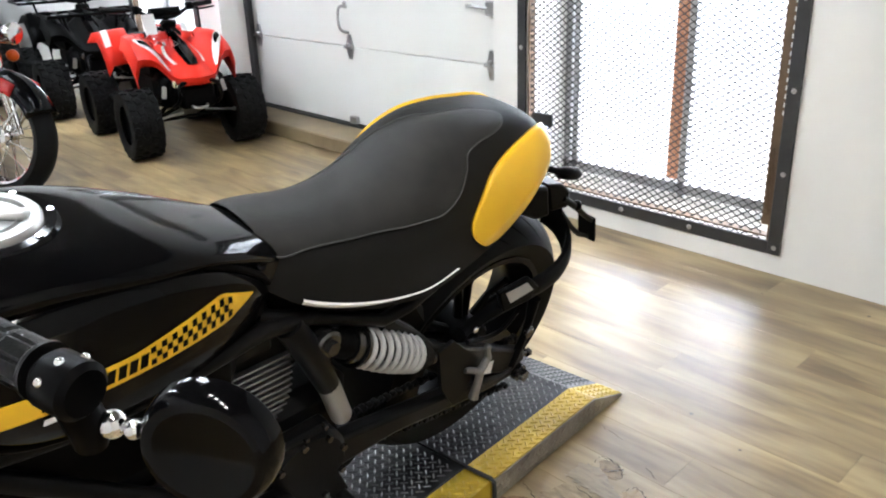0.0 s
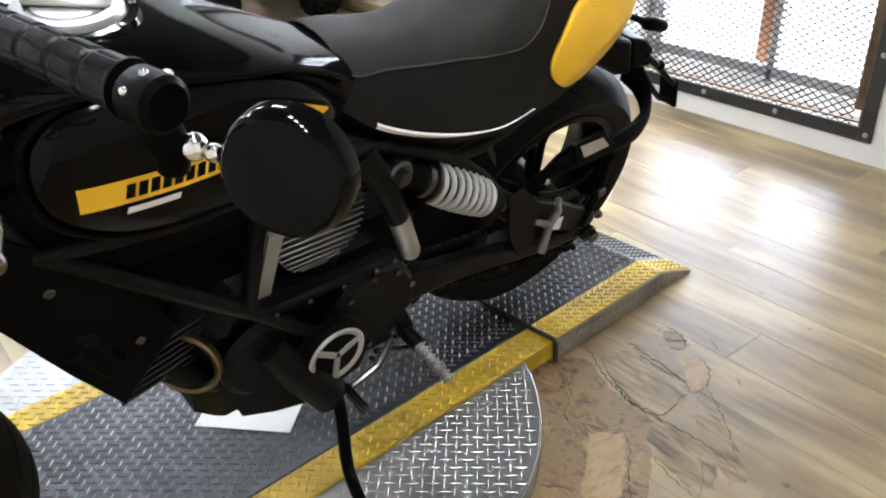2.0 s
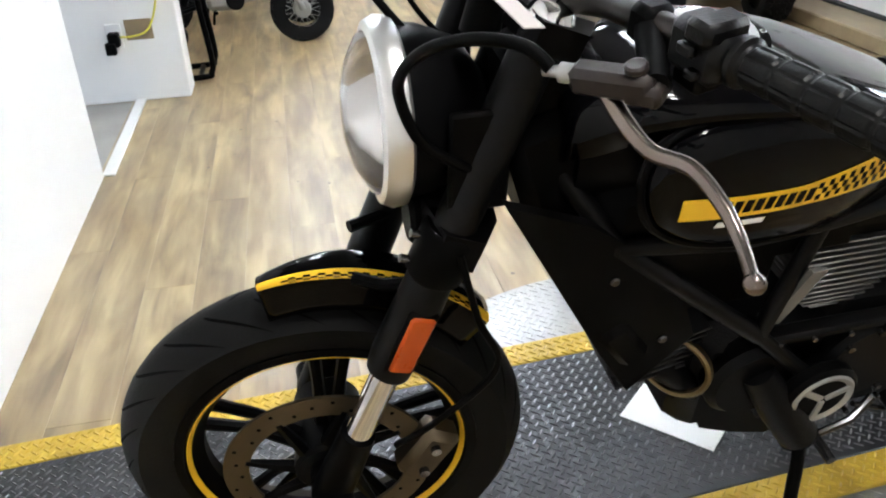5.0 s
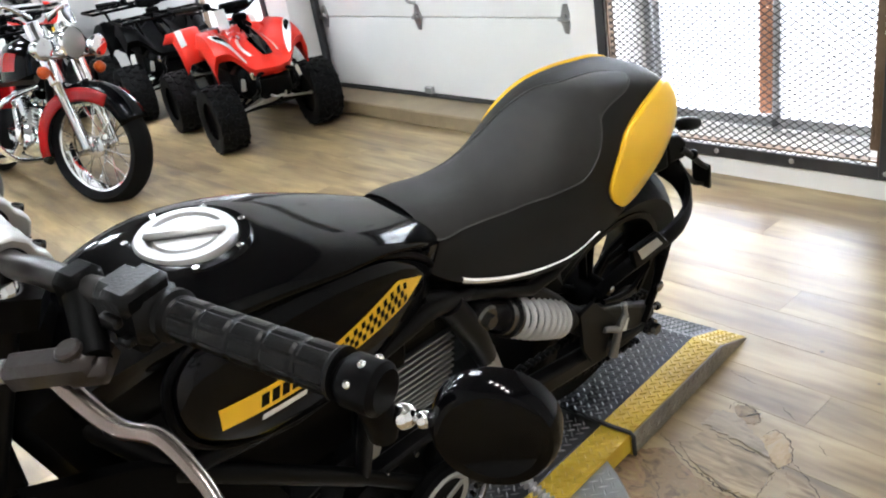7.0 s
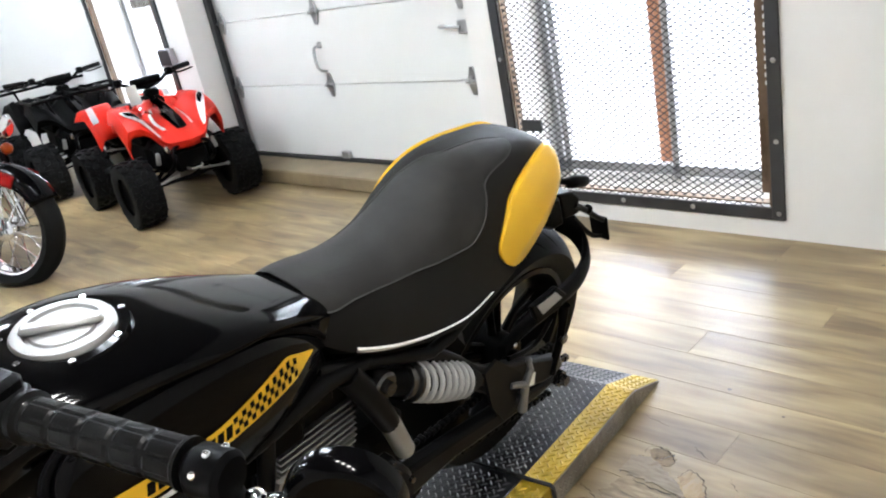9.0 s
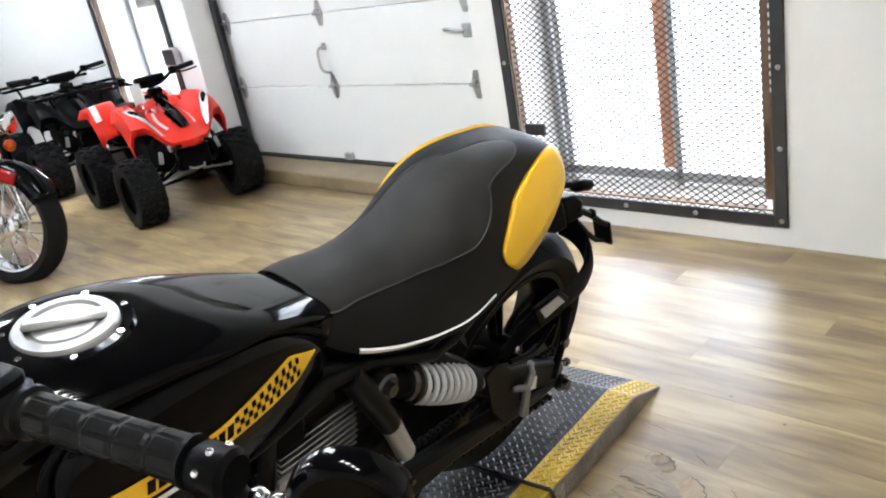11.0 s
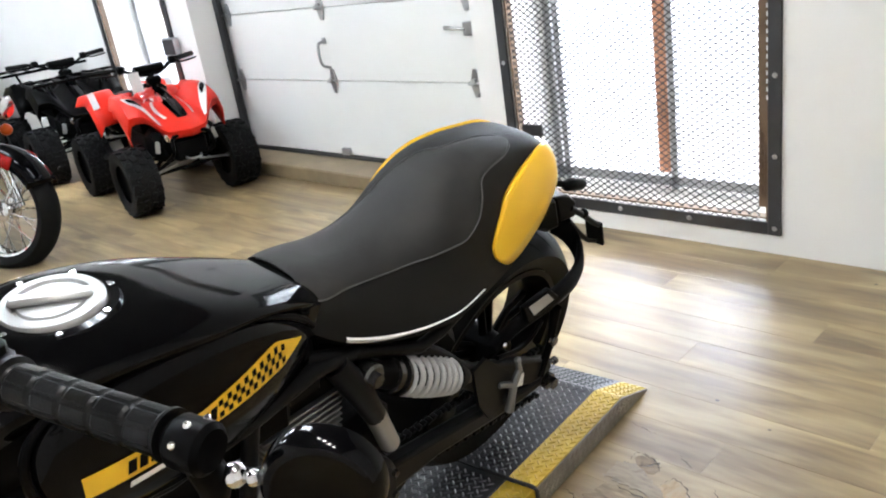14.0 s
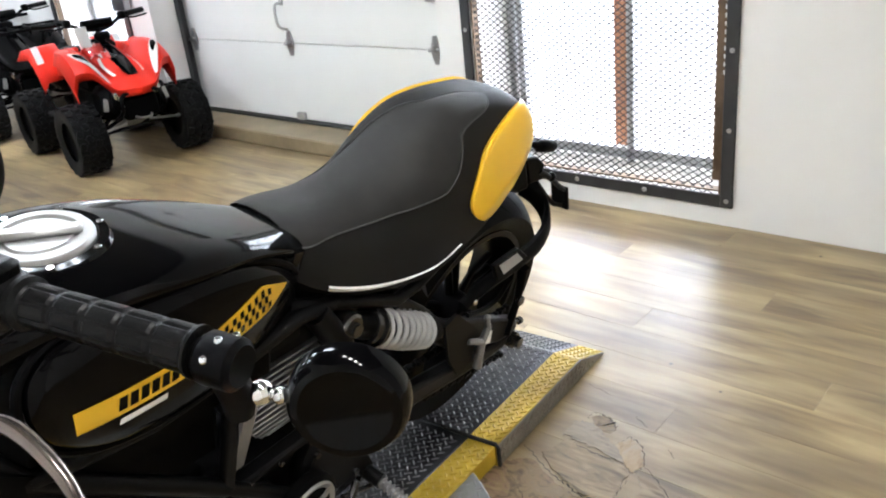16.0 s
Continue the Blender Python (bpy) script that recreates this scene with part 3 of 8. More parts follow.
def expanded_mesh(x0, x1, z0, z1, y, pw=0.041, ph=0.0275, r=0.0022):
    """Strands of flattened expanded steel."""
    g = Geo()
    nx, nz = int((x1 - x0) / pw), int((z1 - z0) / ph)
    pw, ph = (x1 - x0) / nx, (z1 - z0) / nz
    vs, fs = [], []
    for j in range(nz + 1):
        for side in (0, 1):
            pts = [(x0 + i * pw / 2, z0 + j * ph + (ph / 2 if i % 2 else (0.0 if side == 0 else ph))) for i in range(nx * 2 + 1)]
            o = len(vs)
            for a, b in pts:
                vs += [(a, y - r, b), (a, y, b + r * 1.3), (a, y + r, b), (a, y, b - r * 1.3)]
            for i in range(len(pts) - 1):
                p, q = o + i * 4, o + i * 4 + 4
                fs += [(p + k, q + k, q + (k + 1) % 4, p + (k + 1) % 4) for k in range(4)]
    return g.add(vs, fs)


def grated_window(label, win, posts, bolts):
    x0, x1, z0, z1 = win
    w = thing("window_grate", label, "window grate", pose(0, 0, 0))
    fw = 0.051
    for name, c, s in (("frame_bar", ((x0 + x1) / 2, WY - 0.004, z0 + fw / 2 - 0.02), (x1 - x0 + 0.09, 0.012, fw)), ("frame_bar", ((x0 + x1) / 2, WY - 0.004, z1 - fw / 2 + 0.02), (x1 - x0 + 0.09, 0.012, fw)),
                       ("frame_bar", (x0 + fw / 2 - 0.045, WY - 0.007, (z0 + z1) / 2), (fw, 0.012, z1 - z0 + 0.036)), ("frame_bar", (x1 - fw / 2 + 0.045, WY - 0.007, (z0 + z1) / 2), (fw, 0.012, z1 - z0 + 0.036))):
        part(name, Geo().box(c, s, b=0.003), M["iron"], w)
    inner = Geo()
    for x in (x0 + 0.014, x1 - 0.014):
        inner.box((x, WY + 0.022, (z0 + z1) / 2), (0.006, 0.045, z1 - z0))
    for z in (z0 + 0.045, z1 - 0.045):
        inner.box(((x0 + x1) / 2, WY + 0.022, z), (x1 - x0, 0.045, 0.006))
    part("inner_angle", inner, M["rust"], w, "rusty inner leg of the angle frame")
    strip = part("slotted_strip", Geo().box((x1 - 0.022, WY + 0.004, (z0 + z1) / 2 + 0.03), (0.046, 0.006, z1 - z0 - 0.12)), M["rust"], w, "rusty slotted steel strip")
    # white blocks stand in for daylight showing through the strip's slots
    for i in range(48):
        part("slot", Geo().box((x1 - 0.012, WY + 0.0005, z0 + 0.52 + i * 0.030), (0.006, 0.004, 0.016), b=0.001), M["white"], strip)
    for i in range(5):
        part("chain_link", Geo().tube([(x1 - 0.030 + 0.006 * math.cos(a), WY - 0.004, z0 + 0.16 + i * 0.05 + 0.028 * math.sin(a)) for a in (2 * math.pi * k / 12 for k in range(12))], 0.0035, 6, closed=True), M["rust"], strip)
    part("latch_plate", Geo().box((x0 + 0.105, WY - 0.006, z0 + 0.34), (0.115, 0.016, 0.055), b=0.004), M["iron"], w, "dark steel latch plate")
    part("steel_mesh", expanded_mesh(x0 + 0.006, x1 - 0.046, z0 + 0.024, z1 - 0.03, WY + 0.012), M["mesh"], w, "dark expanded steel mesh", flat=True)
    for x, z in bolts:
        part("bolt", Geo().lathe([(0.0, -0.007), (0.008, -0.005), (0.011, 0.0), (0.011, 0.002)], (x, WY - 0.012, z), (0, 1, 0), 10), M["bolt"], w, "round zinc bolt head")
    # outer glazing at the far face of the wall
    yo = WY + WT - 0.05
    glazing = part("glazing_frame", Geo().box(((x0 + x1) / 2, yo, z0 + 0.05), (x1 - x0, 0.05, 0.05), b=0.005).box(((x0 + x1) / 2, yo, z1 - 0.03), (x1 - x0, 0.05, 0.06), b=0.005)
                   .box((x0 + 0.02, yo, (z0 + z1) / 2), (0.04, 0.05, z1 - z0), b=0.005).box((x1 - 0.02, yo, (z0 + z1) / 2), (0.04, 0.05, z1 - z0), b=0.005), M["alu"], w, "grey outer window frame")
    for x in posts:
        part("mullion", Geo().box((x, yo, (z0 + z1) / 2), (0.035, 0.05, z1 - z0), b=0.005), M["alu"], glazing)
    edges = [x0] + list(posts) + [x1]
    for a, b in zip(edges, edges[1:]):
        p = part("pane", Geo().box(((a + b) / 2, yo + 0.005, (z0 + z1) / 2), (b - a, 0.006, z1 - z0 - 0.06)), M["pane"], w)
        p.visible_shadow = False
    return w


br = [(-1.180, z) for z in (0.40, 0.755, 1.10, 1.45)] + [(0.082, z) for z in (0.11, 0.40, 0.705, 1.02, 1.35)] + [(x, 0.108) for x in (-0.93, -0.605, -0.275)]
grated_window("black steel window grate of expanded mesh with bolted frame", WIN, (-1.09, -0.50), br)
grated_window("narrow black steel window grate behind the quad bikes", WIN2, (-4.6,), [(-4.22, z) for z in (0.5, 0.9, 1.3)] + [(-5.33, z) for z in (0.5, 0.9, 1.3)])
post = part("outdoor_post", Geo().box((-0.612, WY + WT + 0.09, 1.2), (0.075, 0.075, 2.6), b=0.006), M["post"])
tagged(post, "rust-brown painted steel post outside the window", "post")
sill = tagged(part("sill_slab", Geo().box(((WIN[0] + WIN[1]) / 2, WY + 0.19, 0.05), (WIN[1] - WIN[0] - 0.004, 0.33, 0.12), b=0.006), M["concrete"]), "grey concrete sill inside the grated window", "sill")


def ceiling_light(x, y):
    l = thing("ceiling_light", "long white fluorescent ceiling light, switched on", "ceiling light", pose(x, y, CEIL), "ceiling lights")
    part("housing", Geo().box((0, 0, -0.03), (1.24, 0.30, 0.056), b=0.01), M["white"], l)
    for s in (-1, 1):
        part("tube", Geo().tube([(-0.58, s * 0.07, -0.078), (0.58, s * 0.07, -0.078)], 0.018, 10), M["tube"], l)
    return l


first = ceiling_light(-1.4, -0.6)
for x, y in ((-4.1, -0.6), (-6.8, -0.6), (-3.2, -1.95), (-5.9, -1.9), (-8.5, -1.7)):
    copy_thing(first, pose(x, y, CEIL))


def spot_light(x, y):
    l = thing("spot_light", "round white ceiling spot light, switched on", "spot light", pose(x, y, CEIL), "row of ceiling spot lights")
    part("can", Geo().lathe([(0.0, 0.0), (0.10, 0.0), (0.105, -0.01), (0.105, -0.075), (0.096, -0.085), (0.088, -0.08), (0.086, -0.05), (0.0, -0.05)], (0, 0, 0), (0, 0, 1), 28), M["white"], l)
    part("lamp", Geo().lathe([(0.0, -0.066), (0.05, -0.064), (0.084, -0.055)], (0, 0, 0), (0, 0, 1), 24), M["bulb"], l)
    return l


first = spot_light(0.75, -1.35)
for x in (1.15, 1.55, 1.95):
    copy_thing(first, pose(x, -1.35, CEIL))


# ---- turntable, ramp ----
DECK = 0.065
DA = 4.6           # its turn, degrees
deck_m = pose(-0.063, -1.13, 0, 0, 0, DA)   # local -y is the way that the bike points


def lug_field(g, inside, x0, x1, y0, y1, pitch, z, m=None, ln=0.0130, wd=0.0030, h=0.0032):
    """Raised lozenges of diamond plate, turned in pairs."""
    vs, fs = [], []
    st = pitch / math.sqrt(2)
    ny, nx = int((y1 - y0) / st), int((x1 - x0) / st)
    for j in range(ny):
        for i in range(j % 2, nx, 2):
            x, y = x0 + (i + 0.5) * st, y0 + (j + 0.5) * st
            if not inside(x, y):
                continue
            a = radians(45 if i % 2 else -45)
            c, s = math.cos(a), math.sin(a)
            o = len(vs)
            for u, v, w in ((-ln, 0, 0), (-ln * 0.32, -wd, 0), (ln * 0.32, -wd, 0), (ln, 0, 0), (ln * 0.32, wd, 0), (-ln * 0.32, wd, 0), (-ln * 0.50, 0, h), (ln * 0.50, 0, h)):
                p = Vector((x + u * c - v * s, y + u * s + v * c, z + w))
                vs.append(tuple(m @ p) if m else tuple(p))
            fs += [(o, o + 1, o + 6), (o + 1, o + 2, o + 7, o + 6), (o + 2, o + 3, o + 7), (o + 3, o + 4, o + 7), (o + 4, o + 5, o + 6, o + 7), (o + 5, o, o + 6)]
    return g.add(vs, fs)


LX0, LX1 = -0.272, 0.233     # inner edges of the yellow bands
SW = 0.082
table = thing("turntable", "round steel turntable with yellow-edged diamond plate lane", "turntable", deck_m)
R = 0.64
YF, YB = -1.5, 0.655          # lane ends, front and joint
disc = Geo().lathe([(0.0, DECK - 0.008), (R - 0.004, DECK - 0.008), (R, DECK - 0.012), (R, 0.012), (R - 0.05, 0.004), (0.0, 0.004)], (0, 0, 0), (0, 0, 1), 96)
part("disc", disc, M["steel"], table, "bare steel diamond plate disc")
lane = Geo().box(((LX0 + LX1) / 2, (YF + YB) / 2, (DECK + 0.012) / 2), (LX1 - LX0 + 0.002, YB - YF, DECK - 0.012), b=0.003)
part("lane", lane, M["darksteel"], table, "dark diamond plate lane")
for x in (LX0 - SW / 2, LX1 + SW / 2):
    band = Geo().box((x, (YF + YB) / 2, (DECK + 0.012) / 2), (SW - 0.001, YB - YF, DECK - 0.012), b=0.003)
    lug_field(band, lambda a, b: True, x - SW / 2 + 0.006, x + SW / 2, YF + 0.01, YB - 0.01, 0.0178, DECK - 0.0005)
    part("yellow_band", band, M["deckyellow"], table, "worn yellow painted edge band")
part("lane_tread", lug_field(Geo(), lambda a, b: True, LX0 + 0.01, LX1 - 0.008, YF + 0.01, YB - 0.01, 0.0178, DECK - 0.0005), M["lug"], table, "raised lozenges of dark diamond plate", kind="stuff", flat=True)
part("disc_tread", lug_field(Geo(), lambda a, b: a * a + b * b < (R - 0.012) ** 2 and not (LX0 - SW - 0.01 < a < LX1 + SW + 0.01), -R, R, -R, R, 0.0215, DECK - 0.0085, ln=0.0160, wd=0.0028, h=0.0018), M["steel"], table, "raised lozenges of bare steel plate", kind="stuff", flat=True)

ramp = thing("ramp", "yellow-edged steel diamond plate ramp on the floor", "ramp", deck_m)
C0, C1 = YB + 0.003, 1.11     # joint and crease
TIP = 1.265
prof = [(C0, 0.0), (C0, DECK), (C1, DECK), (TIP, 0.006), (TIP, 0.0)]
for name, a, b, m_ in (("lane", LX0, LX1, "darksteel"), ("yellow_band", LX1, LX1 + SW, "deckyellow"), ("yellow_band", LX0 - SW, LX0, "deckyellow")):
    g = Geo()
    part(name, Geo().prism(prof, "x", a + 0.0005, b - 0.0005), M[m_], ramp, "worn yellow painted edge band" if m_ == "deckyellow" else "dark diamond plate lane", flat=True)
    lug_field(g, lambda x, y: True, a + 0.004, b - 0.002, C0 + 0.008, C1, 0.0178, DECK - 0.0005)
    sl = math.atan2(DECK - 0.006, TIP - C1)
    lug_field(g, lambda x, y: True, a + 0.004, b - 0.002, 0.006, math.hypot(DECK, TIP - C1) - 0.006, 0.0178, -0.0005, m=Matrix.Translation((0, C1, DECK)) @ Matrix.Rotation(-sl, 4, "X"))
    part(name + "_tread", g, M["lug" if m_ == "darksteel" else m_], ramp, kind="stuff", flat=True)
for x, s in ((LX1 + SW, 1), (LX0 - SW, -1)):
    side = Geo().prism([(C0, 0.001), (C0, DECK - 0.003), (C1, DECK - 0.003), (TIP - 0.004, 0.006), (TIP - 0.004, 0.001)], "x", x + s * 0.0005, x + s * 0.004)
    part("side_plate", side, M["sidesteel"], ramp, "bare steel side plate", flat=True)
    side = Geo()
    lug_field(side, lambda a, b: b < DECK - 0.012 if a < C1 else b < (TIP - a) * 0.36 - 0.008, C0, TIP, 0.004, DECK, 0.0178, 0.0,
              m=Matrix(((0, 0, s, x + s * 0.0035), (1, 0, 0, 0), (0, 1, 0, 0), (0, 0, 0, 1))))
    part("side_tread", side, M["sidesteel"], ramp, kind="stuff", flat=True)
strap = Geo().tube([(0.15, YB, DECK + 0.004), (LX1 + 0.02, YB - 0.002, DECK + 0.005), (LX1 + SW, YB + 0.002, DECK + 0.004), (LX1 + SW + 0.007, YB + 0.002, DECK - 0.004), (LX1 + SW + 0.008, YB + 0.002, 0.006)], 0.0055, 8)
tagged(part("strap", strap.moved(deck_m), M["seal"]), "thin black strap over the joint of the ramp", "strap")
sheet = Geo().box((0, 0, 0), (0.21, 0.135, 0.0016), b=0.0005)
for x, y in ((-0.095, -0.058), (0.095, -0.058), (-0.095, 0.058), (0.095, 0.058)):
    sheet.lathe([(0.0, 0.0022), (0.004, 0.0018), (0.005, 0.0006)], (x, y, 0), (0, 0, 1), 8)
tagged(part("floor_plate", sheet.moved(pose(-0.048, -1.125, DECK + 0.0026, 0, 0, 44)), M["paper"]), "white rectangular plate lying on the turntable lane", "plate")

jb = thing("junction_box", "dull grey electrical box beside the narrow grated window", "electrical box", pose(-4.21, 1.214, 0.89))
part("box", Geo().box((0, 0, 0), (0.17, 0.042, 0.125), b=0.005), M["alu"], jb)
part("lid", Geo().box((0, -0.023, 0), (0.15, 0.005, 0.105), b=0.002), M["iron"], jb, "dark box lid")


# ---- the motorcycle on the turntable ----
def bike_matrix(x, y, z, head, lean):
    """Local x ahead, y to its left, z up; head: degrees from -y of the world; lean: degrees to its left."""
    h, l = radians(head), radians(lean)
    f = Vector((math.sin(h), -math.cos(h), 0))
    s = Vector((math.cos(h), math.sin(h), 0))
    left = s * math.cos(l) - Vector((0, 0, math.sin(l)))
    up = s * math.sin(l) + Vector((0, 0, math.cos(l)))
    return Matrix(((f.x, left.x, up.x, x), (f.y, left.y, up.y, y), (f.z, left.z, up.z, z), (0, 0, 0, 1)))


bike = thing("motorcycle", "black motorcycle with yellow seat panels leaning on its side stand", "motorcycle", bike_matrix(0.083, -0.44, DECK, 2.8, 12.5))
CY = 0.036         # the middle plane of the tank
SY = 0.030         # of the seat
FY = -0.030        # of the front end


def tyre_profile(r, w, rim):
    pts = []
    for i in range(13):
        a = -1 + 2 * i / 12
        pts.append((r - (1 - math.cos(a * 1.25)) * w * 0.42, a * w / 2))
    return [(rim, -w * 0.36), (rim + 0.02, -w * 0.44)] + pts + [(rim + 0.02, w * 0.44), (rim, w * 0.36)]


def tread_grooves(c, r, w, n, reach=0.9):
    g = Geo()
    for k in range(n):
        for side in (-1, 1):
            a0 = 2 * math.pi * (k + (0.5 if side > 0 else 0)) / n
            L, Rr = [], []
            for i in range(7):
                u = i / 6
                a = side * (0.12 + (reach - 0.12) * u)
                ph = a0 + 0.30 * u ** 1.3
                wd = 0.010 * math.sin(math.pi * min(1, 0.15 + 0.8 * u)) / r / 2
                rr = r - (1 - math.cos(a * 1.25)) * w * 0.42 + 0.0006
                for lst, s in ((L, -1), (Rr, 1)):
                    lst.append((c[0] + rr * math.cos(ph + s * wd), c[1] + a * w / 2 * 1.002, c[2] + rr * math.sin(ph + s * wd)))
            g.grid([L, Rr])
    return g


def cast_wheel(name, x, r, w, rim_r, spokes=10):
    c = (x, 0, r)
    rim = Geo().lathe([(rim_r + 0.004, -w * 0.4), (rim_r + 0.006, -w * 0.33), (rim_r - 0.012, -w * 0.28), (rim_r - 0.026, 0), (rim_r - 0.012, w * 0.28), (rim_r + 0.006, w * 0.33), (rim_r + 0.004, w * 0.4), (rim_r - 0.010, w * 0.4), (rim_r - 0.038, w * 0.10), (rim_r - 0.038, -w * 0.10), (rim_r - 0.010, -w * 0.4)], c, (0, 1, 0), 56, closed=True)
    wh = part(name, rim, M["satin"], bike, "black cast alloy wheel")
    part("tyre", Geo().lathe(tyre_profile(r, w, rim_r), c, (0, 1, 0), 72), M["rubber"], wh, "black road tyre")
    part("tread", tread_grooves(c, r, w, 26), M["groove"], wh, flat=True)
    part("hub", Geo().disc(c, (0, 1, 0), 0.055, 0.15, 28, 0.006).disc(c, (0, 1, 0), 0.03, 0.2, 20, 0.004), M["satin"], wh)
    for k in range(spokes):
        a = 2 * math.pi * (k // 2) / (spokes / 2) + (0.22 if k % 2 else -0.22) + 0.4
        b = a + (-0.10 if k % 2 else 0.10)
        p = Vector((c[0] + 0.045 * math.cos(a), 0.0, c[2] + 0.045 * math.sin(a)))
        q = Vector((c[0] + (rim_r - 0.028) * math.cos(b), 0.0, c[2] + (rim_r - 0.028) * math.sin(b)))
        part("spoke", Geo().tube([p + Vector((0, 0.02, 0)), (p + q) / 2, q], [0.013, 0.0095, 0.011], 8), M["satin"], wh)
    return wh


front = cast_wheel("front_wheel", 1.44, 0.318, 0.115, 0.232)
rear = cast_wheel("rear_wheel", -0.025, 0.333, 0.170, 0.236)
rear.matrix_local = Matrix.Translation((-0.025, -0.120, 0.324)) @ Matrix.Rotation(radians(-7.5), 4, "X") @ Matrix.Translation((0.025, 0, -0.333))


def brake_disc(wh, c, y, r, label):
    g = Geo().lathe([(r * 0.76, -0.0025), (r, -0.0025), (r, 0.0025), (r * 0.76, 0.0025)], (c[0], y, c[2]), (0, 1, 0), 56, closed=True)
    d = part("brake_disc", g, M["bronze"] if y > 0 else M["engine"], wh, label)
    holes = Geo()
    for k in range(30):
        a = 2 * math.pi * k / 30
        rr = r * (0.83 + 0.10 * (k % 3) / 2)
        holes.disc((c[0] + rr * math.cos(a), y, c[2] + rr * math.sin(a)), (0, 1, 0), 0.0032, 0.0064, 8)
    part("drill_hole", holes, M["groove"], d, kind="stuff")
    for k in range(8):
        a = 2 * math.pi * k / 8
        part("carrier_arm", Geo().tube([(c[0] + 0.05 * math.cos(a), y - 0.006, c[2] + 0.05 * math.sin(a)), (c[0] + r * 0.8 * math.cos(a + 0.25), y, c[2] + r * 0.8 * math.sin(a + 0.25))], [0.012, 0.006], 6), M["satin"], d)


brake_disc(front, (1.44, 0, 0.318), 0.066, 0.162, "drilled steel brake disc with a golden tint")
brake_disc(rear, (-0.02, 0, 0.312), -0.085, 0.12, "dark drilled rear brake disc")
part("sprocket", Geo().lathe([(0.06, -0.003), (0.098, -0.003), (0.098, 0.003), (0.06, 0.003)], (-0.02, 0.120, 0.312), (0, 1, 0), 44, closed=True), M["engine"], rear, "dark steel rear sprocket")

# front end, along the fork line
FD = Vector((-0.226, 0, 0.613)).normalized()     # up the fork


def fork_at(z, y):
    return Vector((1.448 + (z - 0.318) * FD.x / FD.z, y + FY, z))


for s in (1, -1):
    y = s * 0.105
    leg = part("fork_leg", Geo().tube([fork_at(0.575, y), fork_at(0.60, y), fork_at(0.70, y), fork_at(0.78, y), fork_at(0.785, y), fork_at(1.055, y)], [0.031, 0.033, 0.031, 0.029, 0.0265, 0.0265], 24), M["arm"], bike, "black upside-down fork leg")
    part("stanchion", Geo().tube([fork_at(0.40, y), fork_at(0.58, y)], 0.0205, 20), M["chrome"], leg, "polished fork tube")
    part("fork_foot", Geo().tube([fork_at(0.285, y), fork_at(0.31, y), fork_at(0.36, y), fork_at(0.445, y)], [0.024, 0.031, 0.03, 0.026], 20).disc(fork_at(0.318, y + s * 0.004), (0, 1, 0), 0.03, 0.075, 20, 0.005), M["satin"], leg)
    part("axle_nut", Geo().lathe([(0.010, 0.0), (0.010, 0.012), (0.018, 0.012), (0.018, 0.0)], fork_at(0.318, y + s * 0.036), (0, s, 0), 6, closed=True), M["darkchrome"], leg)
    for dz in (0.752, 0.788):
        part("clamp_bolt", Geo().tube([fork_at(dz, y) + Vector((0.036, 0, 0.012)), fork_at(dz, y) + Vector((0.046, 0, 0.016))], 0.0055, 10), M["darkchrome"], leg)
    part("fork_collar", Geo().tube([fork_at(0.735, y), fork_at(0.74, y), fork_at(0.80, y), fork_at(0.805, y)], [0.033, 0.037, 0.037, 0.033], 24), M["plastic"], leg)
    part("fork_cap", Geo().tube([fork_at(1.055, y), fork_at(1.060, y), fork_at(1.070, y), fork_at(1.072, y)], [0.027, 0.027, 0.020, 0.012], 20), M["chrome"], leg, "steel fork cap")
    a, b = fork_at(0.59, y + s * 0.031), fork_at(0.70, y + s * 0.031)
    rot = Matrix.Rotation(-math.atan2(0.226, 0.613), 4, "Y")
    part("reflector", Geo().box((a + b) / 2, (0.034, 0.01, 0.098), m=rot, b=0.004), M["orange"], leg, "amber plastic reflector")
    part("reflector_frame", Geo().box((a + b) / 2 - Vector((0, s * 0.004, 0)), (0.042, 0.01, 0.108), m=rot, b=0.004), M["plastic"], leg)
    cal = Geo().box((1.296, s * 0.085 + FY, 0.352), (0.066, 0.05, 0.105), m=Matrix.Rotation(radians(-32), 4, "Y"), b=0.012)
    if s > 0:
        c_ = part("brake_caliper", cal, M["bronze"], leg, "dull bronze brake caliper")
        [part("caliper_bolt", Geo().disc((x, 0.083, z), (0, 1, 0), 0.008, 0.012, 10), M["darkchrome"], c_) for x, z in ((1.288, 0.378), (1.306, 0.328))]
part("rim_stripe", Geo().lathe([(0.2180, 0.0424), (0.2165, 0.0430), (0.2105, 0.0360), (0.2120, 0.0354)], (1.44, 0.0, 0.318), (0, 1, 0), 64, closed=True), M["yellow"], front, "thin yellow stripe inside the rim")
part("front_axle", Geo().tube([(1.448, -0.13 + FY, 0.318), (1.448, 0.13 + FY, 0.318)], 0.011, 12), M["darkchrome"], bike)

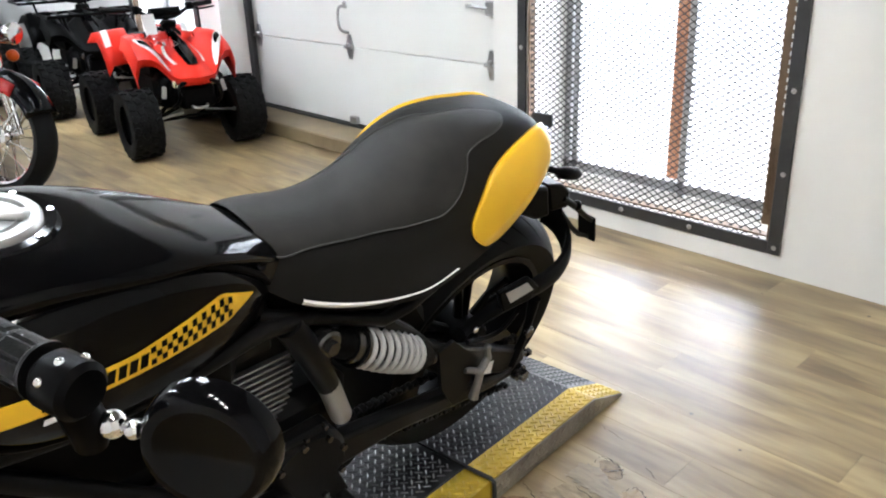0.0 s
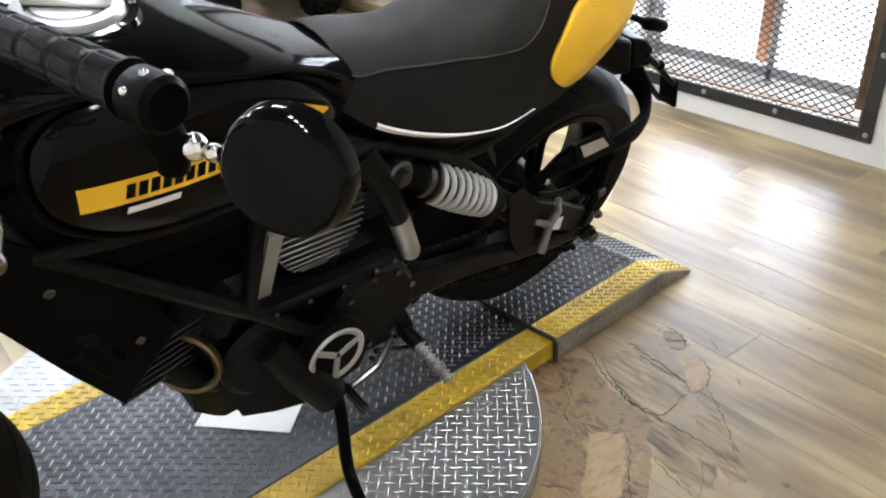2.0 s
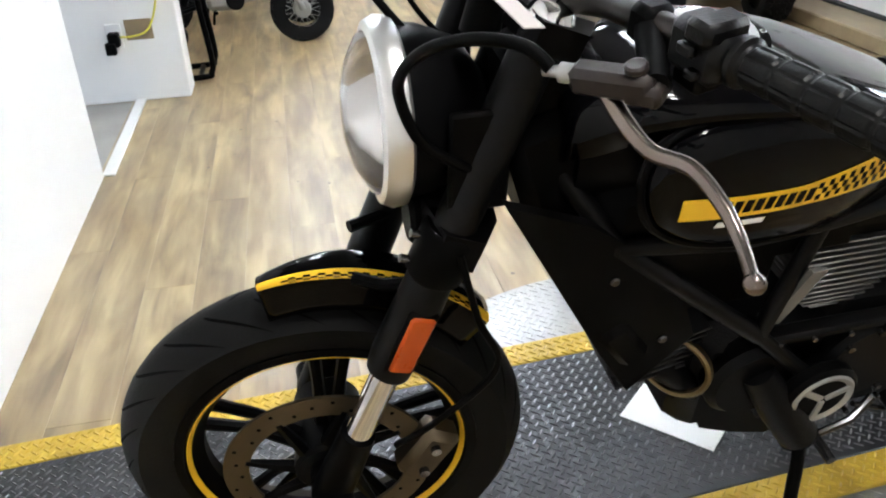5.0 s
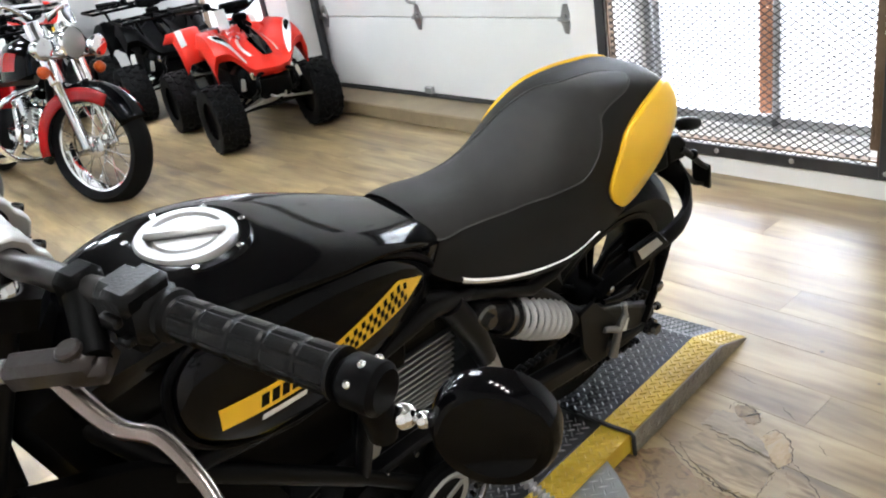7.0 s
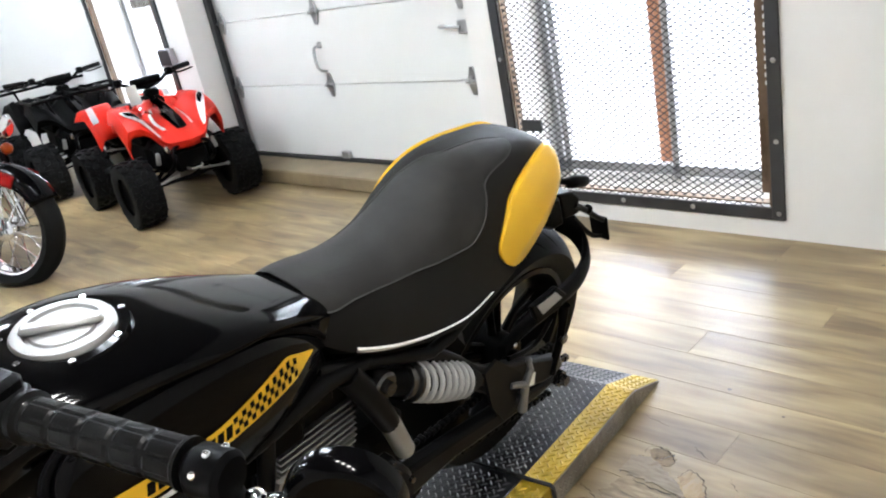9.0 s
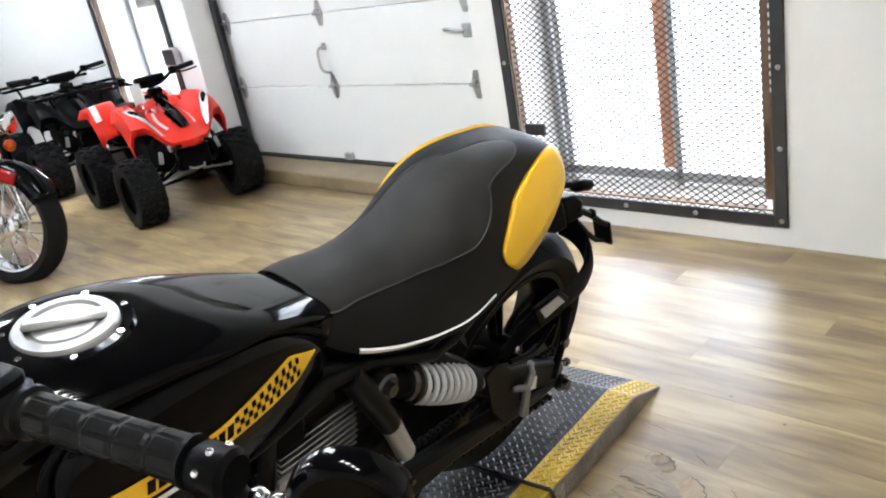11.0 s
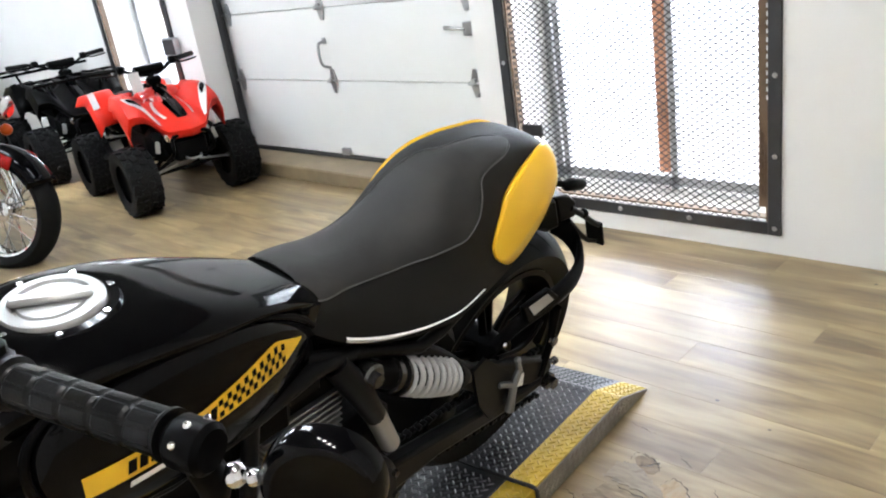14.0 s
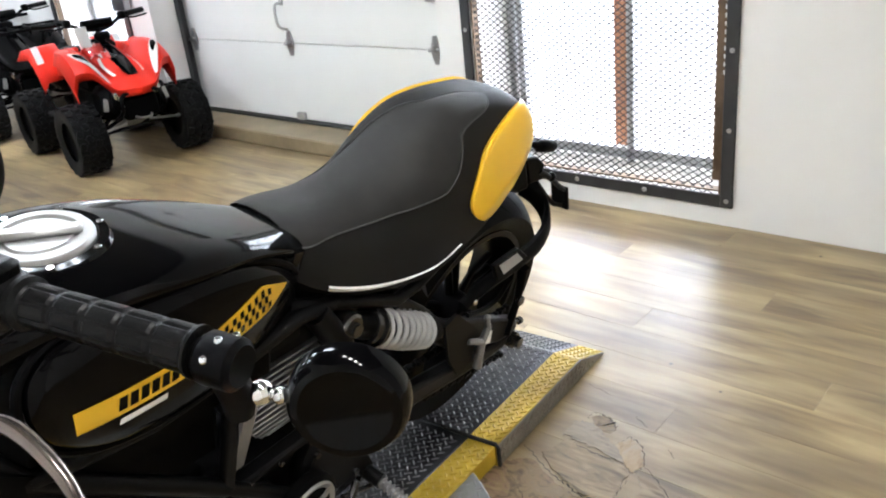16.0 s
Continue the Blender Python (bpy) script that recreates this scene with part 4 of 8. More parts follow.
for z, wx, th, nm in ((0.79, 0.055, 0.045, "lower_clamp"), (1.045, 0.05, 0.032, "upper_clamp")):
    c = fork_at(z, 0)
    g = Geo().prism([(0.035, 0.06), (0.02, 0.135), (-0.03, 0.14), (-0.06, 0.09), (-0.075, 0.0), (-0.06, -0.09), (-0.03, -0.14), (0.02, -0.135), (0.035, -0.06)], "z", -th / 2, th / 2)
    g.moved(Matrix.Translation(c) @ Matrix.Rotation(-math.atan2(0.226, 0.613), 4, "Y"))
    part(nm, g, M["satin"], bike, "black triple clamp")
part("steering_stem", Geo().tube([fork_at(0.78, 0) - Vector((0.03, 0, 0)), fork_at(1.06, 0) - Vector((0.03, 0, 0))], 0.034, 20), M["satin"], bike)

# front fender with its chequered band
FEND = (80.0, 132.0)


def fender_pt(u, v, lift=0.0):
    """u from 0 at the front end to 1 at the rear end; v from -1 to 1 across."""
    a = radians(FEND[0] + (FEND[1] - FEND[0]) * u)
    half = 0.030 * (0.45 + 0.55 * math.sin(math.pi / 2 * min(1.0, u / 0.4)))
    k = abs(v)
    y = math.sin(min(k, 0.72) / 0.72 * math.pi / 2) * half
    drop = 0.008 * (1 - math.cos(min(k, 0.72) / 0.72 * math.pi / 2)) + max(0.0, k - 0.72) / 0.28 * 0.055
    rr = 0.385 - drop - 0.012 * (2 * u - 0.8) ** 2 + lift
    return (1.44 + rr * math.cos(a), 0.056 - half + math.copysign(y + (lift if k > 0.3 else 0), v), 0.318 + rr * math.sin(a))


fender = part("front_fender", Geo().grid([[fender_pt(i / 24, -1 + 2 * j / 28) for j in range(29)] for i in range(25)]), M["gloss"], bike, "gloss black front fender with a yellow chequered band", angle=60)
mod = fender.modifiers.new("thick", "SOLIDIFY")
mod.thickness = 0.004
band, checks = Geo(), Geo()
band.grid([[fender_pt(0.004 + 0.99 * i / 40, v, 0.0018) for v in (0.30, 0.42, 0.54, 0.64, 0.72)] for i in range(41)])
for i in range(30):
    for k in range(3):
        if (i + k) % 2:
            u0, v0 = 0.10 + i * 0.0275, 0.40 + 0.085 * k
            checks.grid([[fender_pt(u0 + du, v0 + w, 0.0030) for w in (0, 0.080)] for du in (0, 0.026)])
fb = part("chequered_band", band, M["yellow"], fender, "yellow band with small black checks")
part("check_mark", checks, M["gloss"], fb, kind="stuff", flat=True)
for s in (1, -1):
    part("fender_stay", Geo().tube([(1.30, s * 0.085, 0.70), (1.34, s * 0.074, 0.69), (1.38, s * 0.055, 0.69)], 0.009, 8), M["plastic"], fender)

# the front wheel stands turned a little to the right
STEER = Matrix.Translation((1.25, FY, 0.79)) @ Matrix.Rotation(radians(-6), 4, FD) @ Matrix.Translation((-1.25, 0, -0.79))
front.matrix_local = STEER
fender.matrix_local = STEER

# headlight
HC = Vector((1.30, -0.012, 0.915))
hl = part("headlight", Geo().lathe([(0.0, -0.085), (0.045, -0.08), (0.08, -0.055), (0.098, -0.01), (0.102, 0.025)], HC, (1, 0, 0.02), 40), M["satin"], bike, "round headlight with a bright rim and clear lens")
part("headlight_rim", Geo().lathe([(0.100, 0.015), (0.108, 0.02), (0.110, 0.035), (0.104, 0.047), (0.094, 0.05), (0.092, 0.043)], HC, (1, 0, 0.02), 48), M["rimbright"], hl, "bright metal headlight rim")
part("reflector_bowl", Geo().lathe([(0.0, -0.03), (0.04, -0.02), (0.075, 0.005), (0.092, 0.04)], HC, (1, 0, 0.02), 40), M["chrome"], hl)
part("light_guide", Geo().lathe([(0.082, 0.03), (0.09, 0.03), (0.09, 0.038), (0.082, 0.038)], HC, (1, 0, 0.02), 40, closed=True), M["white"], hl)
part("lens", Geo().lathe([(0.096, 0.043), (0.09, 0.056), (0.06, 0.072), (0.03, 0.079), (0.0, 0.081)], HC, (1, 0, 0.02), 40), M["lens"], hl, "clear domed lens")
part("headlight_mount", Geo().box((1.27, 0, 0.80), (0.06, 0.11, 0.05), b=0.01), M["plastic"], hl)
for s in (1, -1):
    part("headlight_bracket", Geo().box((1.245, s * 0.085, 0.90), (0.07, 0.012, 0.13), b=0.004), M["plastic"], hl)
part("horn", Geo().disc((1.30, 0.02, 0.785), (1, 0, 0), 0.036, 0.03, 24, 0.006), M["plastic"], bike)

# speedometer, set off to the right
SC = Vector((1.212, -0.060, 1.102))
SA = Vector((-0.55, 0.05, 0.83))
sp = part("speedometer", Geo().lathe([(0.0000, -0.06), (0.0317, -0.058), (0.0440, -0.04), (0.0493, -0.03), (0.0497, 0.0), (0.0510, 0.016)], SC, SA, 40), M["plastic"], bike, "round speedometer in a black pod")
part("bezel", Geo().lathe([(0.0505, 0.022), (0.0530, 0.0235), (0.0538, 0.0265), (0.0528, 0.0295), (0.0470, 0.0305), (0.0450, 0.0290), (0.0440, 0.0240)], SC, SA, 44), M["silver"], sp, "pale metal bezel")
part("bezel_band", Geo().lathe([(0.0510, 0.006), (0.0548, 0.009), (0.0552, 0.020), (0.0530, 0.0236), (0.0500, 0.0236)], SC, SA, 44), M["satin"], sp, "black band under the bezel")
part("dial", Geo().lathe([(0.0000, 0.018), (0.0466, 0.018)], SC, SA, 36), M["plastic"], sp)
part("dial_glass", Geo().lathe([(0.0000, 0.026), (0.0352, 0.0255), (0.0466, 0.024)], SC, SA, 36), M["gloss"], sp)
tick = Geo()
e1 = SA.normalized().orthogonal().normalized()
e2 = SA.normalized().cross(e1)
for k in range(14):
    a = 2 * math.pi * k / 18 + 0.6
    p = SC + SA.normalized() * 0.0275 + (e1 * math.cos(a) + e2 * math.sin(a)) * 0.036
    q = SC + SA.normalized() * 0.0275 + (e1 * math.cos(a) + e2 * math.sin(a)) * 0.042
    tick.tube([p, q], 0.0008, 4)
part("dial_marks", tick, M["white"], sp)

# ignition and its paper tag
ign = part("ignition_lock", Geo().tube([(1.235, 0.03, 1.025), (1.226, 0.03, 1.068)], [0.022, 0.02], 18).box((1.226, 0.03, 1.079), (0.028, 0.012, 0.03), b=0.005), M["plastic"], bike, "black ignition lock with a key")
part("key_ring", Geo().tube([(1.226 + 0.009 * math.cos(a), 0.036, 1.086 + 0.009 * math.sin(a)) for a in (2 * math.pi * i / 14 for i in range(14))], 0.0012, 5, closed=True), M["darkchrome"], ign)
tagg = Geo().box((0, 0, 0), (0.028, 0.090, 0.0016), b=0.0006)
tagg.moved(Matrix.Translation((1.229, 0.094, 1.086)) @ Euler((radians(-12), radians(-14), radians(22))).to_matrix().to_4x4())
part("paper_tag", tagg, M["tagpaper"], ign, "white paper key tag")

# handlebar
BAR = [(1.151, 0.0, 1.066), (1.151, 0.07, 1.071), (1.146, 0.14, 1.094), (1.135, 0.22, 1.11), (1.112, 0.30, 1.118), (1.072, 0.45, 1.128)]
barpts = spline(BAR, 6)
bar = part("handlebar", Geo().tube(barpts, 0.0125, 16), M["bar"], bike, "dark metal handlebar")
rbar = spline([(1.151, 0.0, 1.066), (1.133, -0.05, 1.065), (1.108, -0.10, 1.071), (1.094, -0.20, 1.076), (1.074, -0.29, 1.086), (1.036, -0.44, 1.095)], 6)
part("handlebar", Geo().tube(rbar, 0.0125, 16), M["bar"], bike, "dark metal handlebar")
clamp = part("bar_clamp", Geo().box((1.158, 0, 1.042), (0.050, 0.112, 0.022), m=Matrix.Rotation(radians(-20), 4, "Y"), b=0.007).box((1.145, 0, 1.083), (0.034, 0.094, 0.014), m=Matrix.Rotation(radians(-20), 4, "Y"), b=0.005), M["silver"], bike, "pale cast aluminium handlebar clamp")
ARCH = [(-0.040, -0.022), (-0.040, 0.000), (-0.034, 0.008), (-0.024, 0.012), (-0.016, 0.022), (0.000, 0.027), (0.014, 0.023), (0.022, 0.013), (0.034, 0.009), (0.040, 0.001), (0.040, -0.014), (0.030, -0.034), (-0.028, -0.034)]
for y, x, z in ((0.045, 1.150, 1.066), (-0.045, 1.136, 1.064)):
    spot = Matrix.Translation((x, y, z)) @ Matrix.Rotation(radians(-20), 4, "Y")
    blk = part("clamp_block", Geo().prism(ARCH, "y", -0.018, 0.018).moved(spot), M["silver"], clamp, "arched aluminium clamp block")
    bv = blk.modifiers.new("soft", "BEVEL")
    bv.width, bv.segments = 0.0035, 2
    for e in (-1, 1):
        part("bore_ring", Geo().lathe([(0.0125, 0.0), (0.0165, 0.0), (0.0165, 0.0195), (0.0150, 0.0205), (0.0125, 0.0205)], spot @ Vector((0, 0, 0)), (0, e, 0), 24), M["satin"], clamp, "dark ring round the bore")
    for dx in (-0.031, 0.031):
        part("clamp_bolt", Geo().lathe([(0.0, 0.0035), (0.0028, 0.0035), (0.0028, 0.0065), (0.0062, 0.0065), (0.0066, 0.004), (0.0066, 0.0)], spot @ Vector((dx, 0, 0.006)), spot.to_3x3() @ Vector((0, 0, 1)), 14), M["darkchrome"], clamp, "recessed dark bolt")
part("riser", Geo().tube([(1.172, 0.045, 1.02), (1.162, 0.045, 1.052)], [0.024, 0.020], 16).tube([(1.170, -0.045, 1.02), (1.158, -0.045, 1.052)], [0.024, 0.020], 16), M["silver"], clamp)


def at_bar(u, right=False):
    """Point and way at the fraction u of one half of the bar."""
    pts = rbar if right else barpts
    f = u * (len(pts) - 1)
    i = min(int(f), len(pts) - 2)
    return Vector(pts[i]).lerp(Vector(pts[i + 1]), f - i), (Vector(pts[i + 1]) - Vector(pts[i])).normalized()


for side in (False, True):
    p0, d0 = at_bar(0.80, side)
    p1, d1 = at_bar(1.0, side)
    n = 15
    L = (p1 - p0).length
    w1 = d0.orthogonal().normalized()
    w2 = d0.cross(w1)
    rows = []
    for i in range(61):
        h = L * i / 60
        if i <= 4 or i >= 58:
            base, cut = (0.0205 if i in (1, 2, 3) else 0.0185 if i >= 59 else 0.0165), 0.0
        else:
            base, cut = 0.0168, 0.0014
        ring = (i - 5) % 11 in (0, 10)
        rows.append([p0 + d0 * h + (w1 * math.cos(a) + w2 * math.sin(a)) * (base - (cut if (ring or k % 6 == 0) else 0.0)) for k, a in ((k, 2 * math.pi * k / 48) for k in range(48))])
    part("grip", Geo().grid(rows, closed_v=True, caps=True), M["grip"], bike, "black rubber grip with raised blocks", angle=25)
    part("bar_end", Geo().tube([p1, p1 + d1 * 0.004, p1 + d1 * 0.016, p1 + d1 * 0.02], [0.012, 0.0145, 0.0145, 0.009], 18), M["satin"], bike, "black bar end weight")
    # mirror on the bar end
    s = -1 if side else 1
    left = at_bar(0.8)[0]
    shift = p0 - Vector((left.x, s * left.y, left.z))
    sw = at_bar(0.68, side)[0]
    rotz = Matrix.Rotation(math.atan2(d0.y, d0.x) - math.pi / 2 * 0, 4, "Z")
    place = Matrix.Translation(sw + d0 * 0.022) @ rotz
    sg = part("switch_housing", Geo().box((0, 0, 0), (0.058, 0.042, 0.046), b=0.009).moved(place), M["grip"], bike, "black switch housing")
    part("housing_cap", Geo().box((0.01, -0.006, 0.021), (0.028, 0.046, 0.020), b=0.005).moved(place), M["grip"], sg)
    part("housing_foot", Geo().box((-0.004, 0.0, -0.026), (0.034, 0.028, 0.022), b=0.005).moved(place), M["plastic"], sg)
    btn = Geo().box((0.004, -0.027 * 1, 0.006), (0.018, 0.008, 0.010), b=0.002).box((0.012, -0.024, -0.012), (0.012, 0.01, 0.008), b=0.002)
    btn.moved(Matrix.Translation(sw + d0 * 0.022) @ rotz)
    part("switch", btn, M["grip"], sg)
    lv = at_bar(0.56, side)[0]
    perch = Geo()
    clampg = Geo().box((0, 0, 0), (0.030, 0.034, 0.036), b=0.007).moved(Matrix.Translation(lv) @ rotz)
    pa, pb = Vector((1.165, s * 0.272, 1.098)) + shift, Vector((1.212, s * 0.222, 1.086)) + shift
    px = (pb - pa).normalized()
    pz = Vector((0.15, s * 0.10, 1.0))
    pz = (pz - px * pz.dot(px)).normalized()
    py = pz.cross(px)
    body = Matrix(((px.x, py.x, pz.x, 0), (px.y, py.y, pz.y, 0), (px.z, py.z, pz.z, 0), (0, 0, 0, 1)))
    perch.box((pa + pb) / 2 - pz * 0.012, ((pb - pa).length + 0.004, 0.026, 0.026), m=body, b=0.006)
    clampg.tube([lv, pa - pz * 0.010], [0.015, 0.012], 10)
    perch.disc(pa.lerp(pb, 0.2) + pz * 0.004, pz, 0.010, 0.008, 14, 0.002)
    perch.box(pa.lerp(pb, 0.12) - pz * 0.018 - py * 0.004, (0.034, 0.034, 0.020), m=body, b=0.005)
    pc = part("lever_perch", perch, M["perch"], bike, "dull grey-brown lever perch")
    part("perch_clamp", clampg, M["plastic"], pc)
    part("cable_adjuster", Geo().tube([pb - pz * 0.010, pb + px * 0.012 - pz * 0.010, pb + px * 0.013 - pz * 0.010, pb + px * 0.028 - pz * 0.010], [0.009, 0.009, 0.0055, 0.0055], 12), M["silver"], pc, "bare metal cable adjuster")
    tip = Vector((1.169, s * 0.458, 1.044)) + shift
    lev = spline([Vector((x, s * y, z)) + shift for x, y, z in ((1.184, 0.240, 1.064), (1.177, 0.270, 1.050), (1.169, 0.302, 1.044), (1.156, 0.340, 1.053), (1.154, 0.385, 1.051), (1.157, 0.42, 1.044))] + [tip], 6)
    rr = [0.0088 - 0.0040 * i / (len(lev) - 1) for i in range(len(lev))]
    part("brake_lever" if side else "clutch_lever", Geo().tube(lev, rr, 10).ball(tip, 0.0080, 8), M["lever"], bike, "curved bronze-toned hand lever with a ball end")
    ma = p1 + d1 * 0.018
    mc = Vector((1.018, s * 0.533, 1.097)) + shift
    kn = Vector((1.051, s * 0.484, 1.101)) + shift
    stalk = part("mirror_stalk", Geo().tube([ma + Vector((0.0, 0.0, 0.002)), ma + Vector((-0.003, s * 0.003, -0.018)), kn + Vector((0.009, -s * 0.012, -0.006)), kn + Vector((0.009, -s * 0.012, -0.020))], [0.0135, 0.0125, 0.0125, 0.010], 14), M["satin"], bike, "black bar-end mirror stalk")
    part("stalk_collar", Geo().tube([p1 + d1 * 0.004, p1 + d1 * 0.008, p1 + d1 * 0.030, p1 + d1 * 0.034], [0.0155, 0.0185, 0.0185, 0.0145], 20), M["satin"], stalk)
    for da in (-0.7, 0.15, 1.0):
        part("collar_bolt", Geo().ball(p1 + d1 * 0.019 + Vector((0.018 * math.sin(da), 0.0, 0.018 * math.cos(da))), 0.0032, 7), M["chrome"], stalk, "small bright bolt")
    part("mirror_knuckle", Geo().ball(kn, 0.0090, 10).ball(kn.lerp(mc, 0.22), 0.0062, 8), M["chrome"], stalk, "shiny metal knuckle")
    part("mirror_arm", Geo().tube([kn, mc - Vector((-0.004, s * 0.024, -0.002))], 0.0042, 10), M["satin"], stalk)
    ax = Vector((0.825, s * 0.560, 0.08)).normalized()
    mh = part("mirror_housing", Geo().lathe([(0.0, 0.0075), (0.030, 0.0075), (0.034, 0.0085), (0.038, 0.0075), (0.0415, 0.003), (0.0430, -0.004), (0.0432, -0.012), (0.0405, -0.015)], mc, ax, 48), M["gloss"], bike, "round gloss black bar-end mirror")
    part("mirror_glass", Geo().lathe([(0.0, -0.0125), (0.0405, -0.0125)], mc, ax, 40), M["mirror"], mh, "round mirror glass")

# brake fluid reservoir on the right half of the bar
tilt = Matrix.Translation((1.120, -0.250, 1.082)) @ Matrix.Scale(0.9, 4) @ Euler((radians(-16), radians(4), radians(28))).to_matrix().to_4x4()
fluid = part("brake_reservoir", Geo().box((0, 0, -0.006), (0.070, 0.052, 0.060), b=0.010).box((-0.012, -0.002, -0.040), (0.040, 0.036, 0.020), b=0.007).tube([(-0.03, 0.0, -0.02), (-0.062, 0.004, -0.012)], [0.016, 0.013], 12).moved(tilt), M["satin"], bike, "black brake fluid reservoir with a pale cap")
part("cap", Geo().box((0, 0, 0.027), (0.076, 0.058, 0.008), b=0.003).moved(tilt), M["silver"], fluid, "pale metal cap")
for dx in (-0.028, 0.028):
    part("cap_screw", Geo().disc((dx, 0, 0.031), (0, 0, 1), 0.004, 0.003, 10, 0.0008).moved(tilt), M["darkchrome"], fluid)

# cables
part("clutch_cable", Geo().tube(spline([(1.225, 0.208, 1.076), (1.245, 0.19, 1.090), (1.285, 0.160, 1.085), (1.318, 0.12, 1.055), (1.336, 0.10, 1.01), (1.312, 0.105, 0.945), (1.25, 0.085, 0.89)], 10), 0.0062, 10), M["plastic"], bike, "black clutch cable")
part("brake_hose", Geo().tube(spline([(1.17, -0.20, 1.075), (1.235, -0.10, 1.108), (1.274, -0.05, 1.124), (1.307, -0.05, 1.127), (1.336, -0.05, 1.117), (1.346, -0.05, 1.097), (1.336, -0.05, 1.048), (1.296, -0.02, 0.998), (1.25, 0.0, 0.93)], 10), 0.0048, 10), M["satin"], bike, "black brake hose")
part("wiring_loom", Geo().tube(spline([(1.262, -0.05, 1.12), (1.286, -0.05, 1.10), (1.298, -0.05, 1.081), (1.301, -0.05, 1.056), (1.292, -0.05, 1.032), (1.275, -0.045, 1.008), (1.25, -0.04, 0.98)], 8), 0.0032, 8), M["plastic"], bike, "thin black wire from the speedometer")
part("brake_line", Geo().tube(spline([(1.27, 0.11, 0.79), (1.25, 0.13, 0.70), (1.22, 0.13, 0.60), (1.30, 0.11, 0.48), (1.35, 0.09, 0.42)], 8), 0.005, 8), M["plastic"], bike, "black front brake line")

# ---- tank ----
TANK = [(1.15, 0.955, 0.060, 0.885), (1.12, 0.982, 0.089, 0.895), (1.07, 0.998, 0.117, 0.910), (1.0, 1.002, 0.136, 0.928), (0.93, 0.996, 0.141, 0.925), (0.85, 0.979, 0.134, 0.910), (0.77, 0.952, 0.119, 0.885), (0.70, 0.925, 0.099, 0.853), (0.65, 0.904, 0.083, 0.830), (0.62, 0.894, 0.075, 0.815)]


FLANK = [(1.15, 0.055, 0.885), (1.12, 0.083, 0.905), (1.07, 0.107, 0.932), (1.0, 0.121, 0.946), (0.93, 0.126, 0.945), (0.85, 0.123, 0.932), (0.77, 0.112, 0.922), (0.70, 0.092, 0.890), (0.65, 0.072, 0.858), (0.62, 0.058, 0.845)]


def tank_pt(x, v, lift=0.0):
    """v from -1 (right lower edge) over 0 (top) to 1 (left lower edge)."""
    zt, w, zb = lerp(TANK, x)
    a = v * math.pi / 2
    e = 0.72
    side = lerp(FLANK, x)
    if v > 0:
        w, zb = side
    y = math.copysign(abs(math.sin(a)) ** e, v) * (w + lift)
    y *= 1 - 0.10 * max(0.0, (abs(v) - 0.8) / 0.2) ** 2
    z = zb + (zt - zb + lift) * abs(math.cos(a)) ** e if abs(v) < 1 else zb
    return Vector((x, CY + y, z))


rows = [[tank_pt(1.15 - 0.53 * i / 36, -1 + 2 * j / 40) for j in range(41)] for i in range(37)]
tank = part("fuel_tank", Geo().grid(rows, caps=True), M["gloss"], bike, "gloss black fuel tank", angle=60)
lower = [[Vector((x, CY + s * (w * 0.74), z)) for s, z in ((1, zb + 0.018), (1, zb - 0.03), (0.8, zb - 0.06), (-0.8, zb - 0.06), (-1, zb - 0.03), (-1, zb + 0.018))] for x, (zt, w, zb) in ((xx, lerp(TANK, xx)) for xx in (1.13, 1.05, 0.95, 0.85, 0.75, 0.66))]
for s in (1, -1):
    part("tank_tail", Geo().box((0.668, CY + s * 0.060, 0.866), (0.050, 0.030, 0.050), m=Matrix.Rotation(radians(-22), 4, "Y") @ Matrix.Rotation(radians(s * 14), 4, "Z"), b=0.012), M["gloss"], tank)
part("tank_base", Geo().grid(lower, caps=True, closed_v=True), M["satin"], tank)
cap_o, cap_n = Vector((0.970, CY, 0.996)), Vector((0.02, 0.0, 1.0))
cap = part("fuel_cap", Geo().lathe([(0.0, 0.010), (0.035, 0.010), (0.037, 0.007), (0.040, 0.007), (0.042, 0.011), (0.054, 0.010), (0.057, 0.006), (0.057, -0.008)], cap_o, cap_n, 56), M["silver"], tank, "round brushed metal fuel cap")
part("cap_bar", Geo().box(cap_o + Vector((0, 0, 0.013)), (0.020, 0.088, 0.010), m=Matrix.Rotation(radians(58), 4, "Z"), b=0.004), M["silver"], cap)
ring = Geo().lathe([(0.057, 0.0), (0.060, 0.004), (0.070, 0.003), (0.073, -0.006)], cap_o, cap_n, 56)
part("cap_ring", ring, M["gloss"], cap)
for k in range(7):
    a = 2 * math.pi * k / 7 + 0.3
    part("cap_screw", Geo().disc(cap_o + Vector((0.0655 * math.cos(a), 0.0655 * math.sin(a), 0.004)), cap_n, 0.0042, 0.004, 10, 0.001), M["chrome"], cap)

# ---- side panels ----
OUT = [(1.072, 0.890), (1.062, 0.922), (1.03, 0.946), (0.98, 0.956), (0.90, 0.953), (0.80, 0.932), (0.73, 0.898), (0.685, 0.862), (0.660, 0.830), (0.648, 0.800), (0.652, 0.775), (0.69, 0.757), (0.76, 0.757), (0.85, 0.768), (0.93, 0.778), (1.0, 0.795), (1.045, 0.822), (1.067, 0.855)]


def panel_y(x, z, lift=0.0):
    base = 0.117 - 0.75 * max(0, 0.93 - x) ** 2 - 0.03 * max(0, 0.93 - x) - 0.9 * max(0, x - 0.95) ** 2
    return base + 0.022 * (1 - ((z - 0.865) / 0.10) ** 2) + lift


